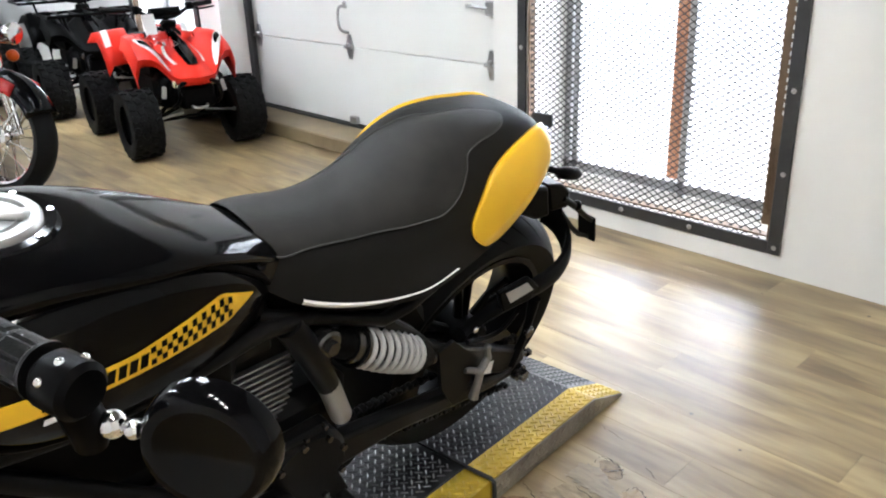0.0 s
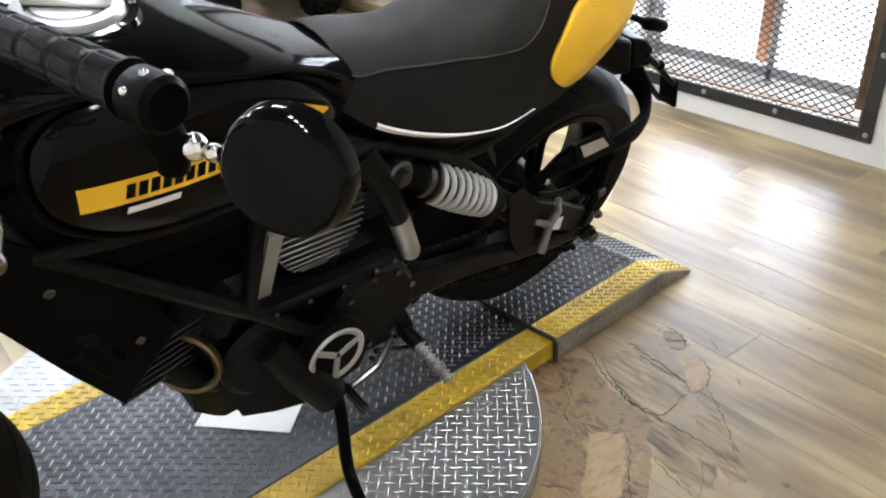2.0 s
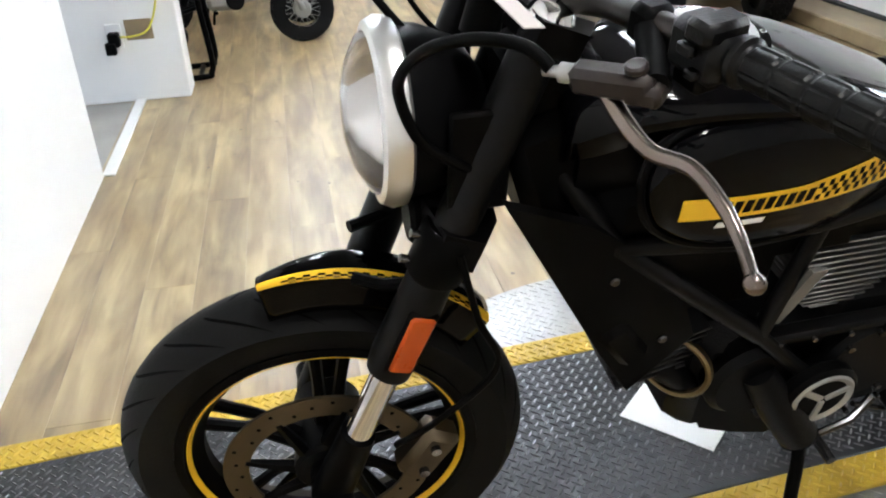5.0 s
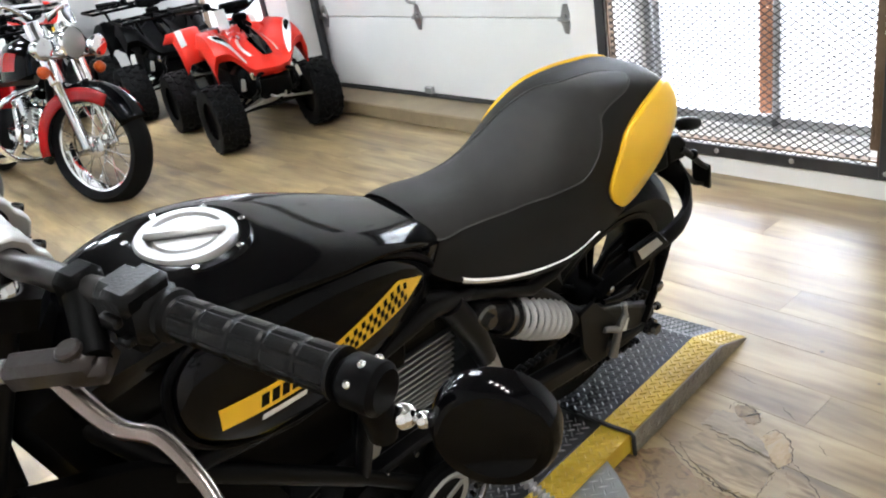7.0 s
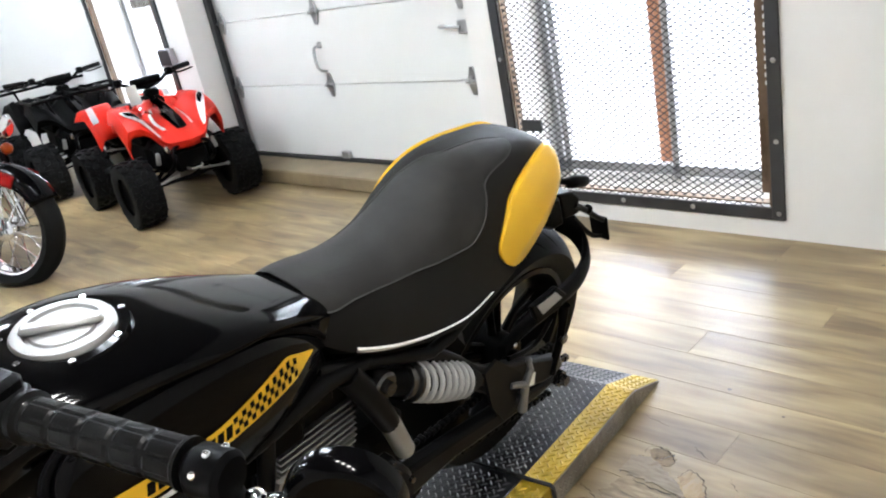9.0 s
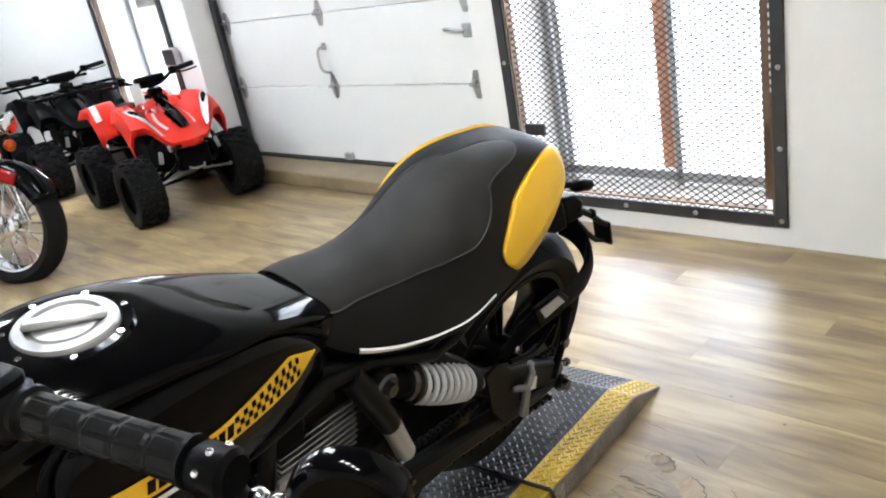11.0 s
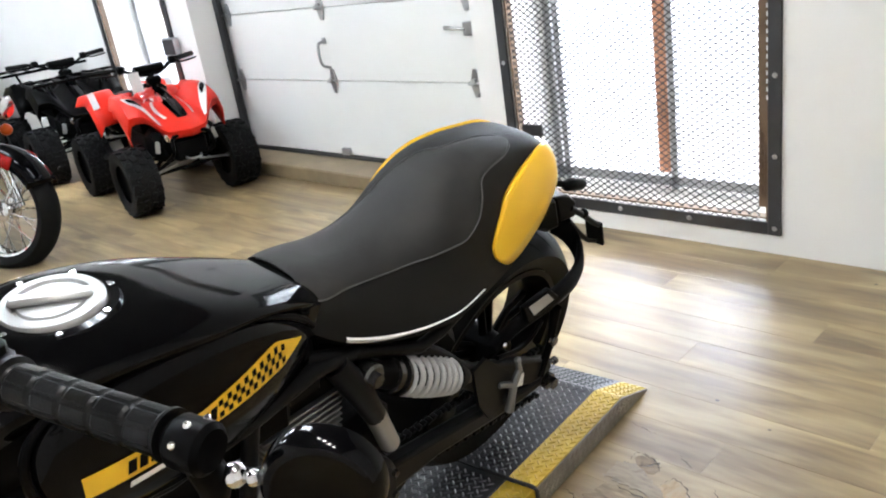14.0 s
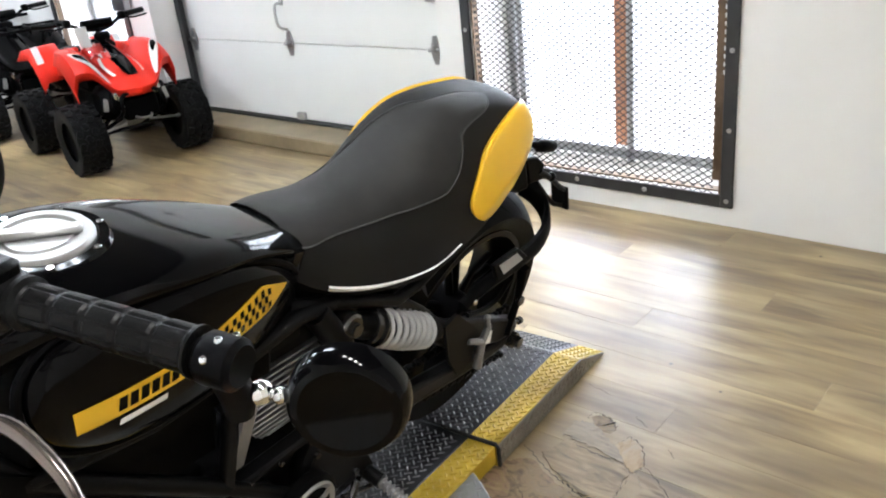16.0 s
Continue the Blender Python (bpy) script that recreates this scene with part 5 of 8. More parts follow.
def loop_pts(k, n=4):
    o = [Vector((p[0], p[1], 0)) for p in OUT]
    pts = []
    N = len(o)
    for i in range(N):
        a, b, c, d = o[i - 1], o[i], o[(i + 1) % N], o[(i + 2) % N]
        for j in range(n):
            t = j / n
            pts.append(0.5 * ((2 * b) + (c - a) * t + (2 * a - 5 * b + 4 * c - d) * t * t + (3 * b - a - 3 * c + d) * t ** 3))
    cc = Vector((0.87, 0.858, 0))
    return [cc + (p - cc) * k for p in pts]


for s in (1, -1):
    rows = []
    for k, dy in ((1.0, -0.030), (1.0, -0.006), (0.985, 0.0), (0.9, 0.0), (0.75, 0.0), (0.5, 0.0), (0.25, 0.0), (0.02, 0.0)):
        rows.append([(p.x, CY + s * panel_y(p.x, p.y, dy - (0.0 if k < 0.95 else 0.004)), p.y) for p in loop_pts(k)])
    pn = part("side_panel", Geo().grid(rows, closed_v=True), M["gloss"], bike, "gloss black tank side panel with a yellow stripe", angle=50)
    part("panel_trim", Geo().tube([(p.x, CY + s * panel_y(p.x, p.y, -0.010), p.y) for p in loop_pts(1.035)], 0.0055, 8, closed=True), M["satin"], pn)
    lo = lambda x: 0.843 + 0.015 * max(0.0, (0.750 - x) / 0.044)
    hi = lambda x: 0.8735 + 0.0155 * max(0.0, min(1.0, (0.89 - x) / 0.12)) - 0.028 * max(0.0, (0.760 - x) / 0.054)
    st = Geo().grid([[(x, CY + s * panel_y(x, z, 0.0012), z) for z in (lo(x), (lo(x) * 2 + hi(x)) / 3, (lo(x) + hi(x) * 2) / 3, hi(x))] for x in (1.036 - 0.330 * i / 40 for i in range(41))])
    stripe = part("stripe", st, M["yellow"], pn, "yellow stripe with black checks and lettering bars")
    chk = Geo()
    for i in range(17):
        x = 0.868 - i * 0.0072
        for k in range(3):
            if (i + k) % 2 == 0:
                f0, f1 = 0.14 + k * 0.25, 0.14 + k * 0.25 + 0.24
                z = lambda f, xx: lo(xx) + (hi(xx) - lo(xx)) * f
                chk.grid([[(xx, CY + s * panel_y(xx, z(f, xx), 0.0022), z(f, xx)) for f in (f0, f1)] for xx in (x, x - 0.0070)])
    part("check_mark", chk, M["gloss"], stripe, kind="stuff", flat=True)
    # lettering stands as plain slanted bars
    for i in range(9):
        x = 0.990 - i * 0.0134
        z0, z1 = lo(x) + (hi(x) - lo(x)) * 0.22, lo(x) + (hi(x) - lo(x)) * 0.80
        g = Geo().grid([[(x - sl - w_, CY + s * panel_y(x - sl - w_, zz, 0.0022), zz) for zz, sl in ((z0, 0.0), (z1, 0.003))] for w_ in (0, 0.0100)])
        part("lettering_bar", g, M["gloss"], stripe, flat=True)
    part("white_lettering_bar", Geo().grid([[(x - sl, CY + s * panel_y(x, zz, 0.0014), zz) for zz, sl in ((0.8285, 0), (0.8370, 0.002))] for x in (0.990, 0.97, 0.95, 0.93)]), M["white"], pn, "small white lettering bar", flat=True)

# ---- seat ----
SEAT = [(0.69, 0.903, 0.059, 0.855), (0.665, 0.912, 0.074, 0.83), (0.62, 0.908, 0.089, 0.797), (0.56, 0.898, 0.098, 0.769), (0.5, 0.9, 0.103, 0.748), (0.44, 0.924, 0.108, 0.733), (0.38, 0.964, 0.113, 0.727), (0.32, 0.986, 0.116, 0.742), (0.25, 0.988, 0.118, 0.767), (0.18, 0.981, 0.115, 0.796), (0.13, 0.974, 0.109, 0.826), (0.09, 0.958, 0.098, 0.852), (0.065, 0.936, 0.08, 0.866), (0.05, 0.912, 0.055, 0.874), (0.045, 0.885, 0.025, 0.877)]


def seat_pt(x, v, lift=0.0):
    zt, w, zb = lerp(SEAT, x)
    a = v * math.pi / 2
    e = 0.70
    y = math.copysign(abs(math.sin(a)) ** e, v) * (w + lift)
    z = zb + (zt + lift - zb) * max(0.0, math.cos(a)) ** e
    return Vector((x, SY + y, z))


rows = [[seat_pt(0.69 - 0.645 * i / 48, -1 + 2 * j / 44) for j in range(45)] for i in range(49)]
seat = part("seat", Geo().grid(rows, caps=True), M["leather"], bike, "black grained seat with stitched insert and yellow tail panels", angle=70)
# stitched top insert, a shallow pad inside the seam
LEFT = [(0.668, 0.617), (0.645, 0.661), (0.6, 0.55), (0.55, 0.505), (0.487, 0.533), (0.43, 0.625), (0.385, 0.689), (0.354, 0.708), (0.325, 0.66), (0.309, 0.555), (0.3, 0.453), (0.271, 0.4), (0.225, 0.358), (0.197, 0.29), (0.186, 0.202)]
RIGHT = [(0.668, -0.56), (0.645, -0.56), (0.60, -0.47), (0.55, -0.38), (0.487, -0.28), (0.43, -0.19), (0.395, -0.12), (0.375, -0.08), (0.350, -0.04), (0.325, 0.0), (0.305, 0.025), (0.275, 0.04), (0.235, 0.06), (0.205, 0.11), (0.190, 0.17)]
sl, sr = spline([(x, v, 0) for x, v in LEFT], 5), spline([(x, v, 0) for x, v in RIGHT], 5)
pad = Geo()
pad.grid([[seat_pt(p.lerp(q, j / 16).x, p.lerp(q, j / 16).y, 0.0016 + 0.004 * (1 - abs(-1 + 2 * j / 16) ** 6)) for j in range(17)] for p, q in zip(sl, sr)])
part("seat_insert", pad, M["leather_top"], seat, "dark grey seat insert", angle=70)
for line in (sl, sr):
    part("seam", Geo().tube([seat_pt(p.x, p.y, 0.0030) for p in line], 0.0014, 6), M["thread"], seat, "grey stitched seam")
for s in (1, -1):
    # tail panel
    lowv = [(0.297, 0.86), (0.296, 0.89), (0.287, 0.93), (0.265, 0.972), (0.234, 0.985), (0.194, 0.98), (0.130, 0.96), (0.080, 0.88), (0.056, 0.72)]
    upv = [(0.297, 0.86), (0.295, 0.84), (0.288, 0.80), (0.274, 0.73), (0.254, 0.635), (0.206, 0.54), (0.158, 0.47), (0.080, 0.37), (0.054, 0.40)]
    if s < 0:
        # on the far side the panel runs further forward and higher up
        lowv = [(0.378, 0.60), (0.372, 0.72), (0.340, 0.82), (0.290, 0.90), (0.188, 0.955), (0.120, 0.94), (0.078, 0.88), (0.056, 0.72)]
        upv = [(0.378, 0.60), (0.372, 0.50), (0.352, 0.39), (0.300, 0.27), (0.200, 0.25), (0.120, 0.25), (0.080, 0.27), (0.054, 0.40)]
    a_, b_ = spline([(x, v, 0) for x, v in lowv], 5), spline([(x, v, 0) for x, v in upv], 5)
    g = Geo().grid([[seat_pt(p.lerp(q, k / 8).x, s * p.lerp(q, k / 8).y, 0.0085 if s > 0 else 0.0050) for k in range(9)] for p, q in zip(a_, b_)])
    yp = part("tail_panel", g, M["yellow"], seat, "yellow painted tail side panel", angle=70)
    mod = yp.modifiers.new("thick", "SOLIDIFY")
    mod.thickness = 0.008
    strip = [seat_pt(x, s * 0.985, 0.001) for x in (0.618 - 0.300 * i / 24 for i in range(25))]
    part("piping", Geo().grid([[p + Vector((0, s * 0.003, 0.0035 * k)), p + Vector((0, s * 0.0055, 0.0)), p + Vector((0, s * 0.001, -0.007 * k))] for p, k in ((p, 1 - 0.88 * (i / 24) ** 1.6) for i, p in enumerate(strip))]), M["white"], seat, "white lower piping")
base = Geo().grid([[Vector((x, SY + s * lerp(SEAT, x)[1] * 0.93, z)) for s, z in ((1, lerp(SEAT, x)[2] + 0.01), (0.85, lerp(SEAT, x)[2] - 0.02), (-0.85, lerp(SEAT, x)[2] - 0.02), (-1, lerp(SEAT, x)[2] + 0.01))] for x in (0.66, 0.55, 0.45, 0.35, 0.25, 0.15, 0.08)], caps=True, closed_v=True)
part("seat_base", base, M["plastic"], seat)

# ---- frame ----
for s in (1, -1):
    fr = Geo().tube([(1.17, s * 0.05, 0.90), (1.075, s * 0.118, 0.772), (0.835, s * 0.135, 0.575)], 0.0135, 12)
    fr.tube([(1.075, s * 0.118, 0.772), (0.93, s * 0.135, 0.768), (0.80, s * 0.13, 0.772), (0.68, s * 0.115, 0.775), (0.58, s * 0.10, 0.75)], 0.0135, 12)
    fr.tube([(0.80, s * 0.13, 0.772), (0.835, s * 0.135, 0.575), (0.72, s * 0.13, 0.46)], 0.0125, 12)
    part("trellis_tube", fr, M["arm"], bike, "black steel trellis frame tubes")
    sf = Geo().tube([(0.68, s * 0.10, 0.79), (0.55, s * 0.105, 0.735), (0.444, s * 0.11, 0.686), (0.386, s * 0.11, 0.690), (0.337, s * 0.108, 0.704), (0.221, s * 0.10, 0.740), (0.12, s * 0.08, 0.80)], 0.0115, 12)
    sf.tube([(0.628, s * 0.105, 0.755), (0.588, s * 0.114, 0.685), (0.556, s * 0.116, 0.615)], [0.022, 0.023, 0.019], 14)
    part("subframe_tube", sf, M["arm"], bike, "black steel subframe tubes")
    part("silver_sleeve", Geo().tube([(0.560, s * 0.117, 0.624), (0.556, s * 0.117, 0.616), (0.520, s * 0.112, 0.530), (0.517, s * 0.112, 0.523)], [0.0165, 0.0185, 0.0185, 0.016], 18), M["silver"], bike, "bare aluminium sleeve on the frame")
part("strut", Geo().grid([[Vector(p) + Vector((dx, dy, 0)) for dx, dy in ((-0.011, -0.004), (-0.011, 0.004), (0.011, 0.004), (0.011, -0.004))] for p in ((0.798, 0.112, 0.568), (0.800, 0.135, 0.64), (0.802, 0.158, 0.715))], closed_v=True, caps=True), M["silver"], bike, "flat bare aluminium strut")

# cowls at the sides of the cooler
COWL = [(1.225, 0.865), (1.17, 0.765), (1.135, 0.70), (1.075, 0.59), (1.018, 0.496), (0.985, 0.535), (0.935, 0.592), (0.965, 0.665), (1.02, 0.735), (1.06, 0.775), (1.12, 0.82)]
for s in (1, -1):
    g = Geo().prism(COWL, "y", s * 0.112, s * 0.128)
    g.box((1.04, s * 0.12, 0.60), (0.05, 0.035, 0.09), m=Matrix.Rotation(radians(35), 4, "Y"), b=0.012)
    cw = part("side_cowl", g, M["plastic"], bike, "matt black angular side cowl")
    for x, z in ((1.075, 0.725), (0.985, 0.60)):
        part("cowl_screw", Geo().disc((x, s * 0.13, z), (0, 1, 0), 0.007, 0.008, 12, 0.002), M["darkchrome"], cw)
part("oil_cooler", Geo().box((1.085, 0, 0.66), (0.04, 0.20, 0.20), m=Matrix.Rotation(radians(25), 4, "Y"), b=0.008), M["engine"], bike)

# ---- engine ----
eng = part("engine", Geo().box((0.70, 0, 0.42), (0.40, 0.20, 0.24), b=0.035), M["engine"], bike, "dark twin-cylinder engine with pale fins")
part("front_case", Geo().box((0.86, 0, 0.46), (0.14, 0.16, 0.17), b=0.03), M["engine"], eng)
part("gearbox", Geo().box((0.58, 0, 0.53), (0.20, 0.19, 0.12), b=0.025), M["engine"], eng)
part("sump", Geo().prism([(0.93, 0.46), (0.905, 0.39), (0.843, 0.335), (0.822, 0.278), (0.759, 0.247), (0.68, 0.222), (0.58, 0.25), (0.55, 0.32), (0.55, 0.46)], "y", -0.075, 0.075), M["engine"], eng, "dark oil sump")
for k in range(13):
    z = 0.558 + k * 0.0118
    half = 0.076 * math.sqrt(1 - (max(0.0, 0.645 - z) / 0.092) ** 2)
    part("cooling_fin", Geo().box((0.692, 0.002, z), (2 * half, 0.160 + 0.62 * half, 0.0040), b=0.0016), M["fin"], eng, "bare aluminium cooling fin")
part("cylinder", Geo().box((0.694, 0, 0.65), (0.110, 0.165, 0.15), b=0.02), M["engine"], eng)
part("cylinder_head", Geo().box((0.72, 0, 0.745), (0.16, 0.20, 0.075), b=0.015), M["engine"], eng)
part("front_cylinder", Geo().box((0.96, 0, 0.50), (0.12, 0.16, 0.13), m=Matrix.Rotation(radians(12), 4, "Y"), b=0.02), M["engine"], eng)
for k in range(7):
    part("cooling_fin", Geo().box((0.955 - 0.004 * k, 0.0, 0.462 + 0.0125 * k), (0.115, 0.178, 0.0045), m=Matrix.Rotation(radians(14), 4, "Y"), b=0.0015), M["fin_dark"], eng, "dark cooling fin")
part("filler_block", Geo().box((0.90, 0.0, 0.645), (0.22, 0.17, 0.13), b=0.02), M["plastic"], eng, "black casing between engine and airbox")
cov = part("clutch_cover", Geo().disc((0.60, 0.108, 0.455), (0, 1, 0), 0.085, 0.05, 40, 0.01).disc((0.80, 0.105, 0.45), (0, 1, 0), 0.075, 0.05, 36, 0.012), M["engine"], eng, "round dark engine covers")
for k in range(9):
    a = 2 * math.pi * k / 9
    part("cover_bolt", Geo().disc((0.60 + 0.074 * math.cos(a), 0.136, 0.455 + 0.074 * math.sin(a)), (0, 1, 0), 0.006, 0.008, 8), M["darkchrome"], cov)
SPK = Vector((0.70, 0.152, 0.432))
spc = part("sprocket_cover", Geo().disc(SPK, (0, 1, 0), 0.062, 0.028, 44, 0.006), M["plastic"], eng, "black sprocket cover with a bright spoked ring")
rg = Geo().lathe([(0.040, 0.013), (0.046, 0.0175), (0.050, 0.0175), (0.054, 0.013)], SPK, (0, 1, 0), 40)
for k in range(3):
    a = 2 * math.pi * k / 3 + 0.6
    rg.box(SPK + Vector((0.026 * math.cos(a), 0.0155, 0.026 * math.sin(a))), (0.044, 0.004, 0.011), m=Matrix.Rotation(-a, 4, "Y"), b=0.001)
part("cover_ring", rg, M["silver"], spc, "bright aluminium ring")
part("starter_tube", Geo().tube([(0.80, 0.125, 0.475), (0.755, 0.145, 0.405), (0.712, 0.162, 0.345)], [0.026, 0.032, 0.032], 24), M["engine"], eng, "dark round casing")
part("tube_rim", Geo().lathe([(0.020, 0.0), (0.026, 0.002), (0.033, 0.0), (0.026, -0.004)], (0.7105, 0.1625, 0.343), (-0.55, 0.23, -0.80), 28, closed=True), M["satin"], eng)
hd = Geo().tube(spline([(0.97, 0.03, 0.48), (0.935, 0.07, 0.465), (0.88, 0.08, 0.42), (0.82, 0.06, 0.35), (0.70, 0.04, 0.285)], 6), 0.022, 16)
hd2 = part("exhaust_header", hd, M["engine"], bike, "black exhaust header")
part("header_band", Geo().lathe([(0.047, -0.006), (0.052, -0.008), (0.056, -0.005), (0.056, 0.005), (0.052, 0.008), (0.047, 0.006)], (0.912, 0.082, 0.470), (0.72, 0.66, 0.1), 36, closed=True), M["copper"], hd2, "golden heat-tinted header band")
part("muffler", Geo().tube(spline([(0.60, -0.10, 0.30), (0.42, -0.22, 0.34), (0.20, -0.265, 0.40), (0.02, -0.275, 0.46)], 5), [0.03] * 4 + [0.05] * 12, 24), M["satin"], bike, "black exhaust muffler")

# ---- rear suspension ----


def slab(pts, th):
    """A plate through the points, thickened inwards."""
    n = len(pts)
    vs = list(pts) + [(x, y - th, z) for x, y, z in pts]
    return Geo().add(vs, [tuple(range(n)), tuple(range(n, 2 * n))[::-1]] + [(i, (i + 1) % n, n + (i + 1) % n, n + i) for i in range(n)])


def rounded(ob, width, segments=2):
    m = ob.modifiers.new("round", "BEVEL")
    m.width, m.segments, m.limit_method = width, segments, "ANGLE"
    return ob


UPPER = [(0.452, 0.115, 0.668), (0.438, 0.115, 0.683), (0.414, 0.115, 0.676), (0.352, 0.11, 0.623), (0.293, 0.105, 0.56), (0.239, 0.10, 0.52), (0.127, 0.095, 0.466), (0.039, 0.09, 0.418), (-0.045, 0.085, 0.372), (-0.055, 0.085, 0.345), (-0.038, 0.085, 0.330), (0.043, 0.09, 0.352), (0.148, 0.095, 0.405), (0.243, 0.10, 0.452), (0.31, 0.105, 0.512), (0.372, 0.11, 0.572), (0.434, 0.115, 0.635)]
LOWER = [(-0.038, 0.085, 0.345), (0.038, 0.09, 0.347), (0.217, 0.10, 0.398), (0.383, 0.11, 0.442), (0.53, 0.115, 0.475), (0.53, 0.115, 0.405), (0.377, 0.11, 0.395), (0.209, 0.10, 0.352), (0.071, 0.09, 0.320), (-0.022, 0.085, 0.310), (-0.05, 0.085, 0.328)]
for s in (1, -1):
    side = (lambda pts: pts) if s > 0 else (lambda pts: [(x, -0.165, z) for x, y, z in pts])
    arm = rounded(part("swingarm", slab(side(UPPER), 0.030), M["arm"], bike, "black swingarm"), 0.006)
    rounded(part("lower_tube", slab(side(LOWER), 0.034), M["arm"], arm), 0.009, 3)
    y_ = 0.09 if s > 0 else -0.20
    part("pinch_bolt", Geo().disc((0.302, 0.108 if s > 0 else -0.2, 0.535), (0, 1, 0), 0.010, 0.014, 12, 0.002), M["darkchrome"], arm)
    part("chain_adjuster", Geo().tube([(-0.05, y_ - 0.015, 0.350), (-0.075, y_ - 0.015, 0.345)], 0.006, 8).disc((-0.078, y_ - 0.015, 0.344), (1, 0, 0), 0.010, 0.010, 6), M["darkchrome"], arm, "chain adjuster bolt")
    part("axle_nut", Geo().tube([(-0.030, y_ - 0.008, 0.322), (-0.030, y_ + 0.008, 0.322)], 0.020, 20).tube([(-0.030, y_ + 0.008, 0.322), (-0.030, y_ + 0.022, 0.322)], 0.015, 6), M["darkchrome"], arm, "dark rear axle nut")
part("rear_axle", Geo().tube([(-0.030, -0.20, 0.322), (-0.030, 0.09, 0.322)], 0.011, 12), M["darkchrome"], bike)
part("swingarm_brace", Geo().tube([(0.50, -0.11, 0.42), (0.50, 0.11, 0.42)], 0.03, 14), M["satin"], bike)
sa0, sa1 = Vector((0.500, 0.112, 0.663)), Vector((0.362, 0.112, 0.578))
dv = sa1 - sa0
u1 = dv.normalized().orthogonal().normalized()
u2 = dv.normalized().cross(u1)
coil = []
for i in range(8 * 18 + 1):
    f = i / (8 * 18)
    a = 2 * math.pi * 8 * f
    rr = 0.030 + 0.004 * math.sin(math.pi * f)
    coil.append(sa0 + dv * f + (u1 * math.cos(a) + u2 * math.sin(a)) * rr)
shock = part("shock_body", Geo().tube([sa0 - dv * 0.55, sa0 - dv * 0.02, sa0], [0.02, 0.026, 0.03], 18).tube([sa0, sa1 + dv * 0.02], 0.018, 14).tube([sa1, sa1 + dv * 0.12, sa1 + dv * 0.3], [0.034, 0.028, 0.018], 18), M["plastic"], bike, "shock absorber with a pale coil spring")
part("spring", Geo().tube(coil, 0.0050, 8), M["spring"], shock, "pale grey coil spring")
part("spring_collar", Geo().tube([sa0 - dv * 0.04, sa0 + dv * 0.0], 0.036, 20).tube([sa0 - dv * 0.16, sa0 - dv * 0.07], 0.031, 20), M["darkchrome"], shock)
part("shock_mount", Geo().disc(sa0 - dv * 0.5, (0, 1, 0), 0.024, 0.04, 18, 0.004).disc(sa0 - dv * 0.5 + Vector((0, 0.022, 0)), (0, 1, 0), 0.012, 0.014, 6), M["darkchrome"], shock)
links = Geo()
for i in range(46):
    f = i / 46
    for z0, z1 in ((0.322 + 0.08, 0.44 + 0.035), (0.322 - 0.06, 0.44 - 0.035)):
        links.box((-0.03 + f * 0.69, 0.062, z0 + (z1 - z0) * f), (0.012, 0.012 if i % 2 else 0.017, 0.011), b=0.002)
part("chain", links, M["engine"], bike, "dark drive chain", kind="stuff")

# pegs, stand, pedals
for s in (1, -1):
    pg = Geo().tube([(0.510, s * 0.115, 0.335), (0.506, s * 0.148, 0.328)], 0.015, 12)
    peg = part("foot_peg", pg, M["engine"], bike, "ribbed black foot peg")
    part("peg_core", Geo().tube([(0.506, s * 0.148, 0.326), (0.500, s * 0.232, 0.306)], 0.0075, 10), M["fin"], peg)
    for k in range(9):
        part("peg_rib", Geo().box((0.5055 - k * 0.0006, s * (0.153 + k * 0.0095), 0.325 - k * 0.0022), (0.022, 0.0055, 0.016), b=0.002), M["fin"], peg)
    part("peg_bracket", Geo().prism([(0.575, 0.43), (0.54, 0.445), (0.495, 0.345), (0.503, 0.322), (0.525, 0.33)], "y", s * 0.105, s * 0.118), M["engine"], bike, "black foot peg bracket")
    e = 0.0 if s > 0 else -0.02
    pp = Geo().tube([(0.150, s * 0.120 + e, 0.497), (0.143, s * 0.122 + e, 0.470), (0.164, s * 0.124 + e, 0.446), (0.168, s * 0.125 + e, 0.414), (0.174, s * 0.125 + e, 0.382)], [0.005, 0.0075, 0.0085, 0.008, 0.0105], 10)
    pp.tube([(0.166, s * 0.124 + e, 0.446), (0.190, s * 0.120 + e, 0.458), (0.205, s * 0.116 + e, 0.462)], [0.008, 0.007, 0.006], 8).ball((0.150, s * 0.121 + e, 0.497), 0.0075, 7)
    part("passenger_peg", pp, M["fin"], bike, "folded grey passenger peg")
    part("peg_hanger", Geo().prism([(0.29, 0.545), (0.25, 0.555), (0.165, 0.47), (0.185, 0.40), (0.225, 0.385), (0.265, 0.445)], "y", s * 0.106 + e, s * 0.114 + e), M["arm"], bike, "black passenger peg hanger")
part("shift_lever", Geo().tube([(0.56, 0.135, 0.36), (0.60, 0.15, 0.33), (0.665, 0.155, 0.315)], [0.008, 0.007, 0.006], 8).tube([(0.665, 0.145, 0.315), (0.665, 0.205, 0.312)], 0.009, 10).tube([(0.47, 0.13, 0.29), (0.60, 0.14, 0.36)], 0.005, 8), M["darkchrome"], bike, "dark metal shift lever and linkage")
part("side_stand", Geo().tube(spline([(0.675, 0.09, 0.315), (0.678, 0.15, 0.280), (0.690, 0.20, 0.165), (0.674, 0.248, 0.058)], 5), 0.0115, 12).box((0.672, 0.252, 0.0645), (0.075, 0.042, 0.012), m=Matrix.Rotation(radians(12.5), 4, "X"), b=0.004).tube([(0.67, 0.08, 0.30), (0.68, 0.14, 0.305)], 0.02, 12), M["satin"], bike, "black side stand, folded out")
